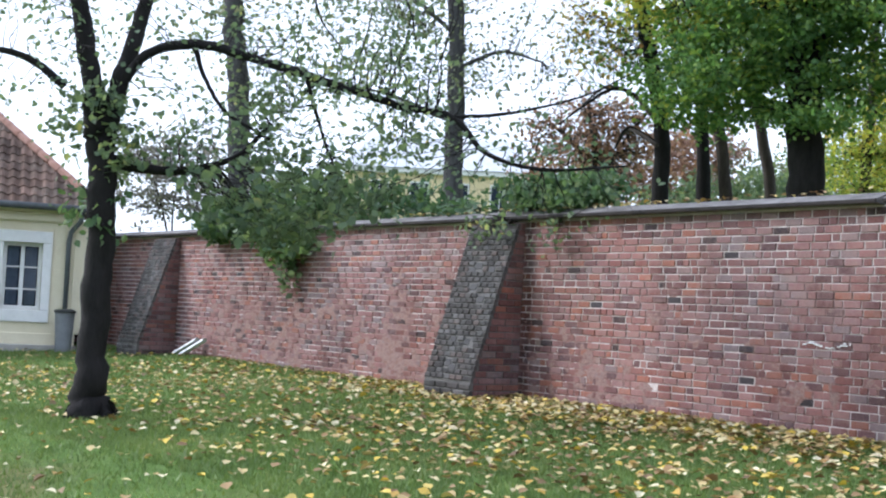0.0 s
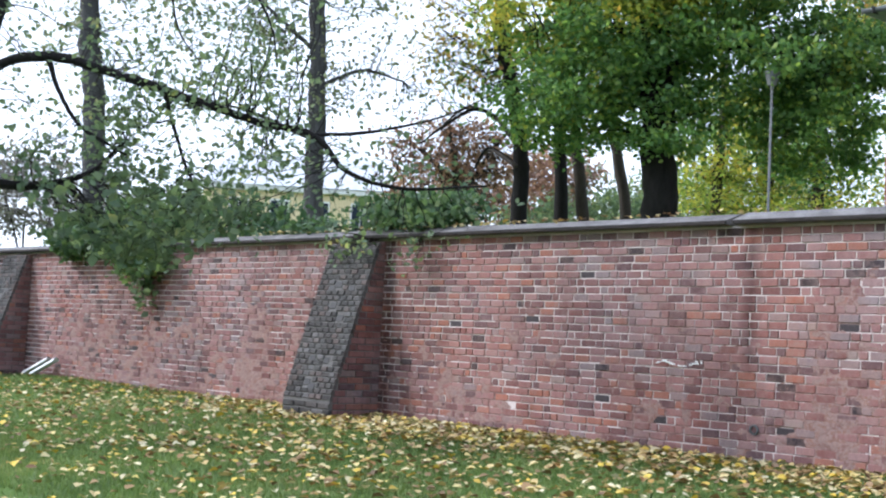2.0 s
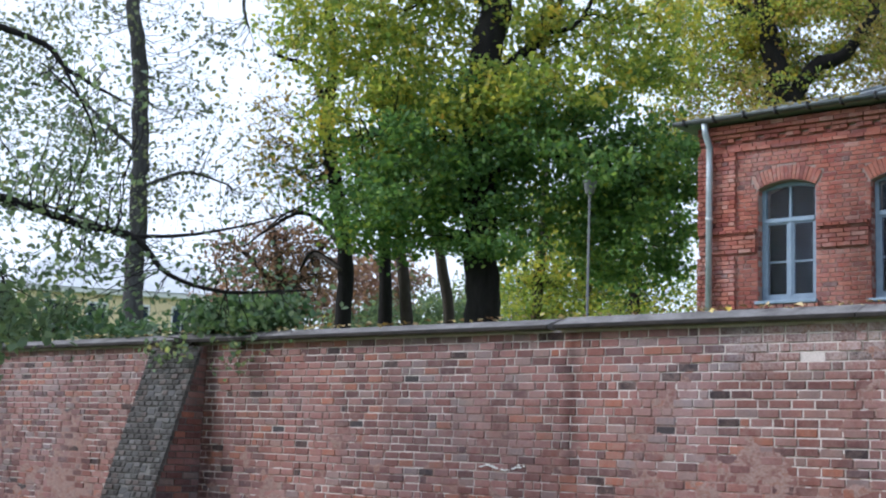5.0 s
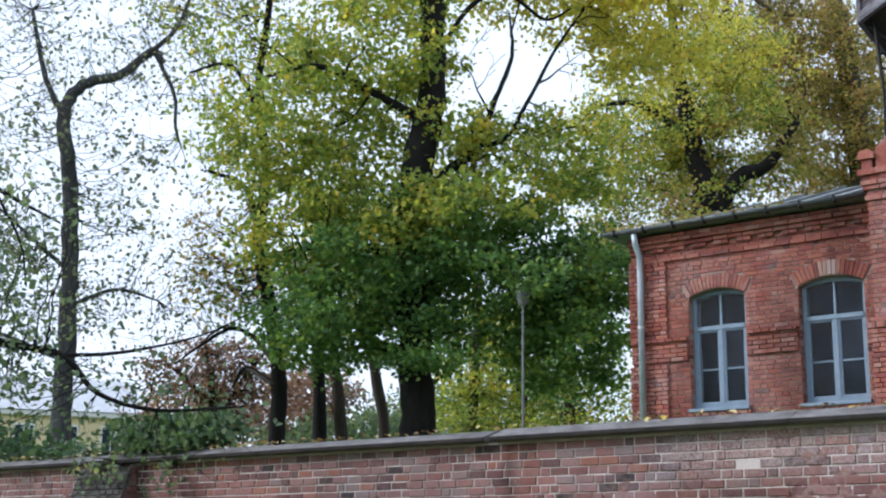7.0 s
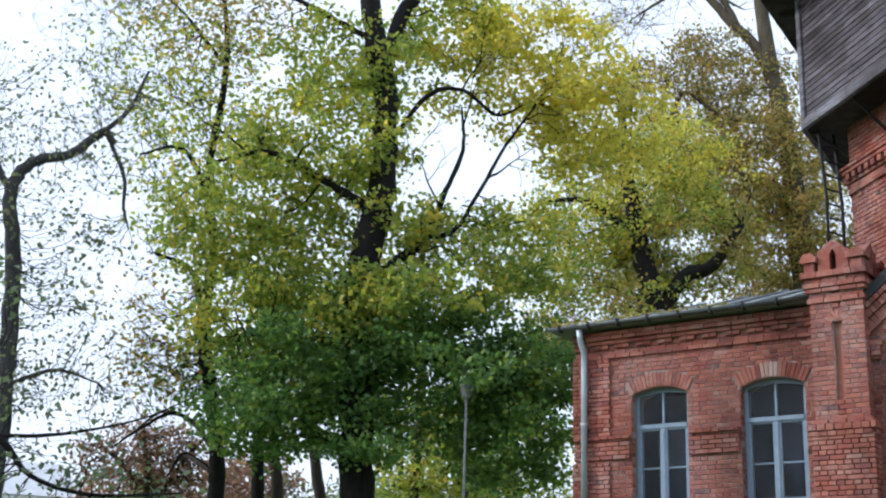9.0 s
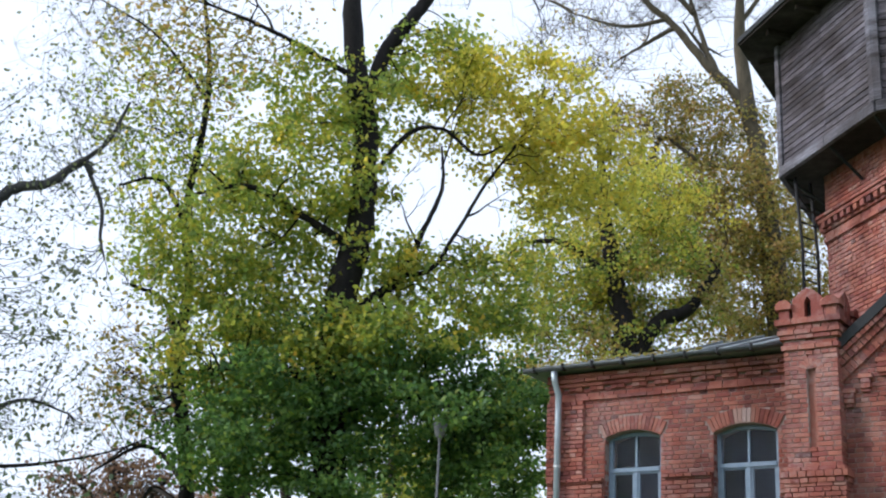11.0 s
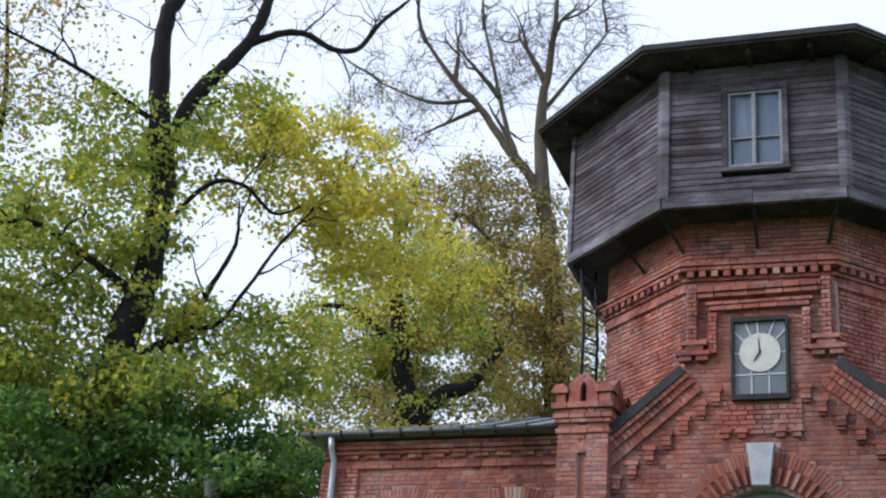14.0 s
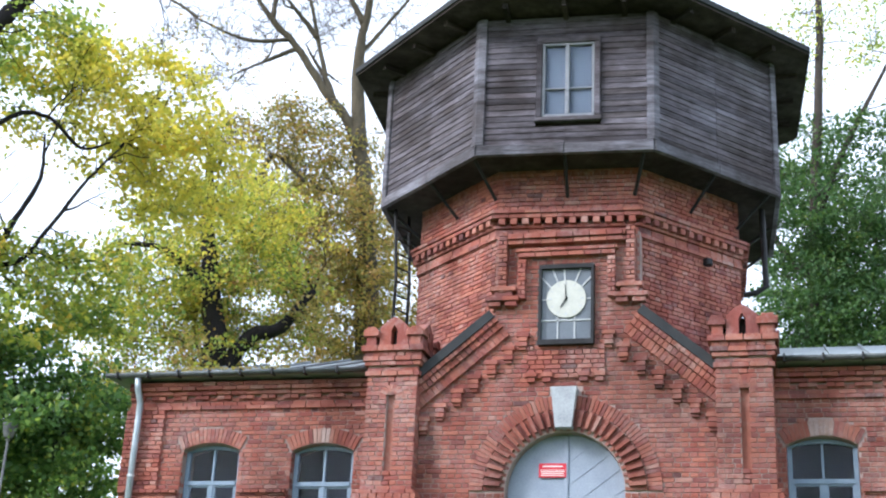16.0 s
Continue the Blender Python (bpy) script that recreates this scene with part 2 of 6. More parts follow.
M_BIN = rough_mat("grey_bin_plastic", (0.17, 0.18, 0.20), (0.24, 0.25, 0.27), 6, 0.5, 0, 0.1, 60)
M_BINLID = rough_mat("dark_bin_lid", (0.03, 0.032, 0.034), (0.06, 0.06, 0.062), 6, 0.5, 0, 0.1, 60)
M_GALV = rough_mat("galvanised_half_pipe", (0.55, 0.57, 0.60), (0.70, 0.72, 0.75), 6, 0.4, 0.4, 0.1, 40)
# dark bark taken near black, the crown's shade is put into its colour
M_BARKSHADE = rough_mat("dark_shaded_bark", (0.006, 0.0055, 0.006), (0.022, 0.019, 0.019), 7, 0.95, 0, 0.8, 40, (1, 1, 0.25))
M_BARKGREY = rough_mat("grey_bark", (0.035, 0.034, 0.035), (0.10, 0.098, 0.10), 7, 0.95, 0, 0.8, 40, (1, 1, 0.3))
M_BARKOLIVE = rough_mat("olive_brown_bark", (0.055, 0.045, 0.032), (0.13, 0.11, 0.075), 7, 0.95, 0, 0.8, 40, (1, 1, 0.3))
M_BARKBROWN = rough_mat("brown_bark", (0.03, 0.025, 0.022), (0.075, 0.062, 0.052), 7, 0.95, 0, 0.8, 40, (1, 1, 0.3))
L_DARK = leaf_mat("dark_green_leaves", [(0, (0.056, 0.12, 0.052)), (0.5, (0.11, 0.21, 0.07)), (0.76, (0.215, 0.32, 0.08)), (1, (0.55, 0.46, 0.08))], 0.5)
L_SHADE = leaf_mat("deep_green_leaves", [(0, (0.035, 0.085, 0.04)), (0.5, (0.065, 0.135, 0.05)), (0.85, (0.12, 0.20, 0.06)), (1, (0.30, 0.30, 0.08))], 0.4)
L_MID = leaf_mat("yellow_green_leaves", [(0, (0.12, 0.21, 0.068)), (0.4, (0.25, 0.33, 0.085)), (0.68, (0.45, 0.445, 0.09)), (1, (0.70, 0.46, 0.09))], 0.52)
L_YELLOW = leaf_mat("yellow_leaves", [(0, (0.26, 0.33, 0.085)), (0.4, (0.47, 0.45, 0.10)), (0.75, (0.64, 0.54, 0.11)), (1, (0.66, 0.41, 0.10))], 0.55)
L_OLIVE = leaf_mat("olive_brown_leaves", [(0, (0.16, 0.20, 0.065)), (0.4, (0.28, 0.255, 0.085)), (0.7, (0.40, 0.275, 0.10)), (1, (0.42, 0.20, 0.085))], 0.45)
L_LIME = leaf_mat("grey_green_leaves", [(0, (0.075, 0.12, 0.08)), (0.5, (0.125, 0.18, 0.12)), (0.82, (0.20, 0.26, 0.14)), (1, (0.55, 0.46, 0.16))], 0.45)
L_BIRCH = leaf_mat("dull_green_leaves", [(0, (0.11, 0.135, 0.095)), (0.5, (0.16, 0.19, 0.13)), (0.9, (0.23, 0.23, 0.16)), (1, (0.36, 0.30, 0.15))], 0.45)
L_IVY = leaf_mat("climber_leaves", [(0, (0.028, 0.065, 0.036)), (0.45, (0.065, 0.12, 0.062)), (0.82, (0.14, 0.21, 0.09)), (1, (0.42, 0.38, 0.10))], 0.35)
L_RUST = leaf_mat("rusty_leaves", [(0, (0.17, 0.10, 0.09)), (0.5, (0.25, 0.15, 0.13)), (1, (0.32, 0.20, 0.13))], 0.4)
L_LILAC = leaf_mat("greyish_shrub_leaves", [(0, (0.14, 0.13, 0.155)), (0.5, (0.20, 0.19, 0.22)), (1, (0.15, 0.18, 0.10))], 0.35)
L_FALLEN = leaf_mat("fallen_leaves", [(0, (0.13, 0.075, 0.04)), (0.25, (0.30, 0.19, 0.09)), (0.45, (0.50, 0.38, 0.17)), (0.66, (0.62, 0.56, 0.40)), (0.88, (0.60, 0.43, 0.06)), (1, (0.24, 0.12, 0.05))], 0.1, 0.0)
L_GRASS = leaf_mat("grass_blades", [(0, (0.085, 0.14, 0.045)), (0.5, (0.135, 0.20, 0.065)), (0.85, (0.20, 0.25, 0.09)), (1, (0.32, 0.29, 0.15))], 0.25)

M_LAWN, n, l, b = mat("autumn_lawn", 0.95, 0, 0.1)
patchy = tex(n, l, 0.5, 5, 0.65, space="World")
fine = tex(n, l, 22, 5, 0.7, space="World")
c = ramp(n, l, patchy, [(0.34, (0.075, 0.125, 0.034)), (0.52, (0.10, 0.165, 0.042)), (0.66, (0.14, 0.145, 0.06))])
c = mix(n, l, 0.7, c, ramp(n, l, fine, [(0.3, (0.45, 0.5, 0.4)), (0.7, (1.35, 1.3, 1.2))]), "MULTIPLY")
l.new(c, b.inputs["Base Color"])
bump(n, l, b, fine, 0.8, 0.03)

M_GLASS, n, l, b = mat("window_glass", 0.02, 0, 0.5)
b.inputs["Base Color"].default_value = (0.9, 0.95, 1, 1)
b.inputs["Transmission Weight"].default_value = 1.0
b.inputs["IOR"].default_value = 1.2


# ---- mesh helpers ----
class Mesh:
    def __init__(self):
        self.v, self.f = [], []

    def add(self, verts, faces, m=None):
        k = len(self.v)
        self.v += [tuple(m @ Vector(p)) for p in verts] if m is not None else [tuple(p) for p in verts]
        self.f += [tuple(i + k for i in q) for q in faces]
        return self

    def box(self, x0, x1, y0, y1, z0, z1, m=None, bev=0.0):
        """A box; with bev its front (low y) face is chamfered."""
        if bev:
            e = bev
            v = [(x0 + e, y0, z0 + e), (x1 - e, y0, z0 + e), (x1 - e, y0, z1 - e), (x0 + e, y0, z1 - e),
                 (x0, y0 + e, z0), (x1, y0 + e, z0), (x1, y0 + e, z1), (x0, y0 + e, z1),
                 (x0, y1, z0), (x1, y1, z0), (x1, y1, z1), (x0, y1, z1)]
            f = [(0, 1, 2, 3)]
            for a in range(4):
                c = (a + 1) % 4
                f += [(a, a + 4, c + 4, c), (a + 4, a + 8, c + 8, c + 4)]
            f.append((11, 10, 9, 8))
        else:
            v = [(x0, y0, z0), (x1, y0, z0), (x1, y0, z1), (x0, y0, z1), (x0, y1, z0), (x1, y1, z0), (x1, y1, z1), (x0, y1, z1)]
            f = [(0, 1, 2, 3), (5, 4, 7, 6), (4, 0, 3, 7), (1, 5, 6, 2), (3, 2, 6, 7), (4, 5, 1, 0)]
        return self.add(v, f, m)

    def prism(self, poly, y0, y1, m=None):
        """A polygon of (x, z) pairs, counter-clockwise seen from low y, pushed from y0 to y1."""
        k = len(poly)
        v = [(x, y0, z) for x, z in poly] + [(x, y1, z) for x, z in poly]
        f = [tuple(range(k)), tuple(range(2 * k - 1, k - 1, -1))]
        f += [(a, a + k, (a + 1) % k + k, (a + 1) % k) for a in range(k)]
        return self.add(v, f, m)

    def tube(self, pts, radii, sides=8, cap=True):
        pts = [Vector(p) for p in pts]
        k = len(self.v)
        x = None
        for i, (p, r) in enumerate(zip(pts, radii)):
            d = (pts[min(i + 1, len(pts) - 1)] - pts[max(i - 1, 0)]).normalized()
            if x is None:
                x = d.orthogonal().normalized()
            x = (x - d * x.dot(d)).normalized()
            y = d.cross(x)
            for s in range(sides):
                a = 2 * math.pi * s / sides
                self.v.append(tuple(p + (x * math.cos(a) + y * math.sin(a)) * r))
        for i in range(len(pts) - 1):
            for s in range(sides):
                a, c = k + i * sides + s, k + i * sides + (s + 1) % sides
                self.f.append((a, c, c + sides, a + sides))
        if cap:
            self.f.append(tuple(range(k + sides - 1, k - 1, -1)))
            self.f.append(tuple(range(len(self.v) - sides, len(self.v))))
        return self

    def data(self, name, material, smooth=False):
        me = bpy.data.meshes.new(name)
        me.from_pydata(self.v, [], self.f)
        me.materials.append(material)
        if smooth:
            me.shade_smooth()
        return me


def part(name, mesh, material, parent=None, label="", kind="", smooth=False):
    ob = new(name, mesh.data(name, material, smooth) if isinstance(mesh, Mesh) else mesh)
    ob.parent = parent
    return tagged(ob, label, kind=kind)


def thing(name, label, category, at=(0, 0, 0), group="", kind=""):
    ob = new(name)
    ob.location = at
    return tagged(ob, label, category, group, kind)


def solo(name, mesh, material, label, category, group="", kind="", smooth=False):
    return tagged(part(name, mesh, material, None, "", "", smooth), label, category, group, kind)


def lay(mesh, inside, x0, x1, z0, z1, y, depth=0.06, course=0.083, length=0.26, m=None, rnd=None, joint=0.011, off=0.0, flemish=False, bev=0.004, uneven=0.004, pick=None, loose=0.0):
    """Courses of bricks with their faces at y, wherever inside(x, z) holds. pick(x0, x1, z0, z1) may take a brick for itself."""
    rnd = rnd or random.Random(5)
    rows = int((z1 - z0) / course + 0.5)
    for r in range(rows):
        za, zb = z0 + r * course + joint / 2, z0 + (r + 1) * course - joint / 2
        zc = (za + zb) / 2
        heads = flemish and r % 2
        step = length / 2 if heads else length
        x = x0 - step * (0.25 if heads else (0.5 if (r // (2 if flemish else 1)) % 2 else 0)) + off - step + (rnd.uniform(-loose, loose) if loose else 0)
        while x < x1:
            wide = step / 2 if loose and rnd.random() < 0.32 else step
            a, c = max(x, x0), min(x + wide, x1)
            x += wide
            if c - a < 0.03:
                continue
            s = [inside(a + (c - a) * q, zc) for q in (0.06, 0.35, 0.65, 0.94)]
            if not any(s):
                continue
            if not all(s):
                fine = [inside(a + (c - a) * (q + 0.5) / 24, zc) for q in range(24)]
                if not any(fine):
                    continue
                i, j = fine.index(True), 23 - fine[::-1].index(True)
                a, c = a + (c - a) * i / 24, a + (c - a) * (j + 1) / 24
            if c - a < 0.04:
                continue
            yy = y + rnd.uniform(-uneven, uneven)
            w = rnd.uniform(-0.006, 0.004)
            box = (a + joint / 2, c - joint / 2 + w, za + rnd.uniform(-0.002, 0.002), zb + rnd.uniform(-0.002, 0.002), yy)
            if pick and pick(box):
                continue
            mesh.box(box[0], box[1], yy, y + depth, box[2], box[3], m, bev)
    return mesh


def leaves(points, size, rnd, up=0.3, long=1.25, vary=0.35, flat=False):
    """Folded leaves at the points (n x 3), as one mesh."""
    pts = np.asarray(points, float).reshape(-1, 3)
    k = len(pts)
    nrm = rnd.normal(size=(k, 3))
    nrm[:, 2] += up * 3
    nrm /= np.linalg.norm(nrm, axis=1, keepdims=True)
    d = rnd.normal(size=(k, 3))
    if not flat:
        d[:, 2] -= 0.6
    d -= nrm * (d * nrm).sum(1, keepdims=True)
    d /= np.linalg.norm(d, axis=1, keepdims=True)
    side = np.cross(nrm, d)
    s = (size * (1 + vary * rnd.uniform(-1, 1, k)))[:, None]
    fold = nrm * s * (0.16 if not flat else rnd.uniform(0.05, 0.3, k)[:, None])
    base, tip = pts - d * s * long / 2, pts + d * s * long / 2
    near, far = pts - d * s * 0.16, pts + d * s * 0.22
    v = np.stack([base, near - side * s * 0.46 + fold, far - side * s * 0.36 + fold, tip, far + side * s * 0.36 + fold, near + side * s * 0.46 + fold], 1).reshape(-1, 3)
    i = np.arange(k)[:, None] * 6
    f = np.concatenate([i + [0, 1, 2, 3], i + [0, 3, 4, 5]], 1).reshape(-1, 4)
    return v, f


def quads(name, v, f, material):
    me = bpy.data.meshes.new(name)
    me.vertices.add(len(v))
    me.vertices.foreach_set("co", np.asarray(v, np.float32).ravel())
    w = f.shape[1]
    me.loops.add(f.size)
    me.loops.foreach_set("vertex_index", f.astype(np.int32).ravel())
    me.polygons.add(len(f))
    me.polygons.foreach_set("loop_start", np.arange(0, f.size, w, dtype=np.int32))
    me.update(calc_edges=True)
    me.validate()
    me.materials.append(material)
    return me


# ---- ground: lawn in front of the retaining wall, terrace behind it ----
WALL_TURN = pose(0, 0, 0, 0, 0, -0.35)     # frame of the garden wall: x along it, y away from the lawn
WALL_Y, WALL_H, TERRACE = 10.72, 2.22, 2.13


def lawn_z(x, y):
    if y > WALL_Y:
        return 0.0
    z = -0.58 * (1 - max(y, -4) / WALL_Y)
    return z + 0.035 * noise.noise((x * 0.35, y * 0.5, 0)) - 0.03


ground = Mesh()
us = [-3000, -200, -60] + [-34 + 0.5 * i for i in range(78)] + [20, 60, 3000]
vs = [-3000, -60, -10] + [-4 + 0.5 * i for i in range(30)] + [10.95]
rows = [[(u, v, lawn_z(u, v)) for u in us] for v in vs]
rows += [[(u, v, TERRACE + (0 if v > 40 else 0.04 * noise.noise((u * 0.2, v * 0.2, 3)))) for u in us] for v in (10.97, 12, 14, 18, 25, 60, 400, 3000)]
w = len(us)
ground.add([p for r in rows for p in r], [(j * w + i, j * w + i + 1, (j + 1) * w + i + 1, (j + 1) * w + i) for j in range(len(rows) - 1) for i in range(w - 1)], WALL_TURN)
solo("ground", ground, M_LAWN, "autumn lawn rising to a retaining wall, terrace above", "ground", kind="structure", smooth=True)

# ---- garden wall ----
core = Mesh().box(-31, 9, WALL_Y + 0.010, WALL_Y + 0.45, -0.4, WALL_H, WALL_TURN)
garden_wall = solo("wall_garden", core, M_WALLMORTAR, "old red brick retaining wall with pink lime mortar", "wall", kind="structure")
brick_rnd = random.Random(11)
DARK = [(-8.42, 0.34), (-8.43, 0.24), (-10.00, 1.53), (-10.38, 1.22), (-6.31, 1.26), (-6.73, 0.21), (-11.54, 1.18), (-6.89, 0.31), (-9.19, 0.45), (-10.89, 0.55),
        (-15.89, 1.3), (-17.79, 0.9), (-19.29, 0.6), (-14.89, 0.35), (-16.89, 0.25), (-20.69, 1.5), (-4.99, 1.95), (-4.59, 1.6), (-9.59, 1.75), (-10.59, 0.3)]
DRAINS = [(-7.31, 0.26), (-5.09, 0.22)]
unit = Mesh().box(-0.0995, 0.0995, 0, 0.06, -0.0355, 0.0355, None, 0.005).data("brick", M_WALLBRICK)
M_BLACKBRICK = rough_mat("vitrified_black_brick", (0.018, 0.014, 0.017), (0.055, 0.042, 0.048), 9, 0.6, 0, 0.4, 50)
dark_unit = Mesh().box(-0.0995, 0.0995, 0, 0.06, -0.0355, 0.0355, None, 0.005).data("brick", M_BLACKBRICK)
singles = []


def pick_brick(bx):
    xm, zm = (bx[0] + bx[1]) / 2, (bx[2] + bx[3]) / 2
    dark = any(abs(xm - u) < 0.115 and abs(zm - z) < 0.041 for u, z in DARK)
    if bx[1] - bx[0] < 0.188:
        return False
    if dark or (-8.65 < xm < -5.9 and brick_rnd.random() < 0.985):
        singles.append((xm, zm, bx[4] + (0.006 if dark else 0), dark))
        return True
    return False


def wall_inside(x, z):
    if any((x - u) ** 2 + (z - v) ** 2 < 0.05 ** 2 for u, v in DRAINS):
        return False
    return True


rest = lay(Mesh(), wall_inside, -31, 1.0, -0.10, WALL_H - 0.005, WALL_Y, 0.05, 0.0822, 0.214, WALL_TURN, brick_rnd, 0.014, pick=pick_brick, bev=0.005, uneven=0.0055, loose=0.07)
part("brickwork", rest, M_WALLBRICK, garden_wall, "worn red, pink and purple bricks", "stuff")
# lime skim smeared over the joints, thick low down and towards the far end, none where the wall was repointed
NU, NZ = 540, 64
skim_v = []
for j in range(NZ):
    z = -0.08 + 2.28 * j / (NZ - 1)
    for i in range(NU):
        x = -22.0 + 18.5 * i / (NU - 1)
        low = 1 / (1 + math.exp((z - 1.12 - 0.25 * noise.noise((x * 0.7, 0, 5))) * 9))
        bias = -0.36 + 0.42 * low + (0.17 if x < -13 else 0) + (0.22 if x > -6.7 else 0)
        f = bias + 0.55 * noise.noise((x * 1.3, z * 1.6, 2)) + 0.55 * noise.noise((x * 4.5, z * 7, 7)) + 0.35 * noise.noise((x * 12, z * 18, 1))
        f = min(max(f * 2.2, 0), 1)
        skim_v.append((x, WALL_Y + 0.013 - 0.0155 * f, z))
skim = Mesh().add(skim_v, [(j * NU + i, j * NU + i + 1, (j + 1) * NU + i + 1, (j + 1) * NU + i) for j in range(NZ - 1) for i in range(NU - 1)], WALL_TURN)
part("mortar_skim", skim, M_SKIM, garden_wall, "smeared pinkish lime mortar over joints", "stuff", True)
smear = Mesh()
sm = random.Random(8)
for i in range(34):
    a = i / 33
    if sm.random() < 0.25:
        continue
    z = 0.85 + 0.02 * math.sin(a * 8) + sm.uniform(-0.012, 0.012)
    smear.box(-8.54 + 0.58 * a, -8.54 + 0.58 * a + sm.uniform(0.015, 0.04), WALL_Y - 0.010, WALL_Y + 0.02, z - sm.uniform(0.004, 0.014), z + sm.uniform(0.003, 0.012), WALL_TURN, 0.003)
part("mortar_smear", smear, M_WHITE, garden_wall, "white mortar smear", "stuff")
for u, z in DRAINS:
    ring = Mesh()
    for s in range(14):
        a, c = 2 * math.pi * s / 14, 2 * math.pi * (s + 1) / 14
        ring.prism([(u + q * math.cos(t), z + q * math.sin(t)) for q, t in ((0.05, a), (0.05, c), (0.034, c), (0.034, a))][::-1], WALL_Y - 0.02, WALL_Y + 0.05, WALL_TURN)
    part("drain_pipe", ring, M_GUTTER, garden_wall, "short grey drain pipe end")
    # black disc just inside the pipe, painted shade in place of an open bore
    part("drain_bore", Mesh().prism([(u + 0.034 * math.cos(2 * math.pi * s / 12), z + 0.034 * math.sin(2 * math.pi * s / 12)) for s in range(12)], WALL_Y + 0.004, WALL_Y + 0.03, WALL_TURN), M_IRON, garden_wall)

# coping slabs, sloping to both sides
u = -31.0
slab_rnd = random.Random(3)
while u < 9:
    length = 2.89 if abs(u + 7.56) > 0.2 else 3.1
    e = u + length
    if u < -7.56 < e + 0.6:
        e = -7.56
    d, zt = slab_rnd.uniform(-0.012, 0.012), slab_rnd.uniform(-0.008, 0.008)
    y = WALL_Y + d
    prof = [(y - 0.11, 2.242), (y - 0.12, 2.268), (y + 0.13, 2.358 + zt), (y + 0.30, 2.36 + zt), (y + 0.55, 2.31), (y + 0.55, 2.225), (y - 0.06, 2.222)]
    k = len(prof)
    g0, g1 = u + 0.004, e - 0.004 - (0.07 if e == -7.56 else 0)
    cs = Mesh().add([(g0, *q) for q in prof] + [(g1, *q) for q in prof],
                    [tuple(range(k))[::-1], tuple(range(k, 2 * k))] + [(a, (a + 1) % k, (a + 1) % k + k, a + k) for a in range(k)], WALL_TURN)
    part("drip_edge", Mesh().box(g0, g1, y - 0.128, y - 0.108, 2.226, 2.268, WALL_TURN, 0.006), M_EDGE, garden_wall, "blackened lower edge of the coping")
    part("coping_slab", cs, M_COPING, garden_wall, "grey weathered concrete coping slab")
    u = e


def buttress(u0, u1):
    """A raking brick buttress, grey and mossy on its sloping back."""
    b = thing("buttress", "sloping brick buttress with mossy grey face against the wall", "buttress", WALL_TURN @ Vector((u0, WALL_Y - 0.4, -0.1)), "wall buttresses", "structure")
    inv = Matrix.Translation(-Vector(b.location))
    w = inv @ WALL_TURN
    n0, n1, z0, z1 = WALL_Y - 0.78, WALL_Y - 0.12, 0.16, 2.17
    body = Mesh()
    prof = [(n0 + 0.014, -0.3), (WALL_Y, -0.3), (WALL_Y, z1), (n1 + 0.014, z1), (n0 + 0.014, z0)]
    k = len(prof)
    body.add([(u0 + 0.012, *q) for q in prof] + [(u1 - 0.012, *q) for q in prof], [tuple(range(k)), tuple(range(2 * k - 1, k - 1, -1))] + [(a, a + k, (a + 1) % k + k, (a + 1) % k) for a in range(k)], w)
    part("core", body, M_BUTTMORTAR, b)
    slope = math.atan2(n1 - n0, z1 - z0)
    face = w @ Matrix.Translation((u0, n0, z0)) @ Matrix.Rotation(-slope, 4, "X")
    run = math.hypot(n1 - n0, z1 - z0)
    rnd = random.Random(int(u0 * 7))
    holes = [(rnd.uniform(0.2, u1 - u0 - 0.2), rnd.uniform(0.1, run - 0.3)) for _ in range(9)]
    mesh = lay(Mesh(), lambda x, z: not any(abs(x - p) < 0.085 and abs(z - q) < 0.05 for p, q in holes), 0, u1 - u0, 0, run, 0, 0.05, 0.073, 0.135, face, rnd, 0.012, bev=0.008, uneven=0.006)
    mesh = lay(mesh, lambda x, z: True, u0, u1, -0.12, 0.16, n0, 0.05, 0.083, 0.25, w, rnd, 0.014, bev=0.01, uneven=0.01)
    # black plates fill the gaps, their colour standing in for shade in the holes
    for p, q in holes:
        part("broken_brick", Mesh().box(p - 0.08, p + rnd.uniform(0.03, 0.08), 0.008, 0.05, q - 0.045, q + 0.04, face, 0.004), M_IRON, b, "black plate standing in for the shade in a lost brick's hole")
    part("face_brickwork", mesh, M_BUTTBRICK, b, "grey mossy bricks with gaps", "stuff")
    for s, ux in ((1, u1), (-1, u0)):
        side = w @ Matrix.Translation((ux, 0, 0)) @ Matrix.Rotation(radians(90 * s), 4, "Z")
        def inside(x, z):
            y = x * s
            return y > (n0 if z < z0 else n0 + (z - z0) * math.tan(slope)) + 0.05 and y < WALL_Y
        a, c = sorted((s * n0, s * WALL_Y))
        part("side_brickwork", lay(Mesh(), inside, a, c, -0.12, z1, 0, 0.03, 0.0822, 0.26, side, rnd, 0.012, bev=0.006, uneven=0.006), M_WALLBRICK, b, "stained red bricks", "stuff")
    return b


buttress(-13.92, -12.93)
buttress(-24.1, -23.15)

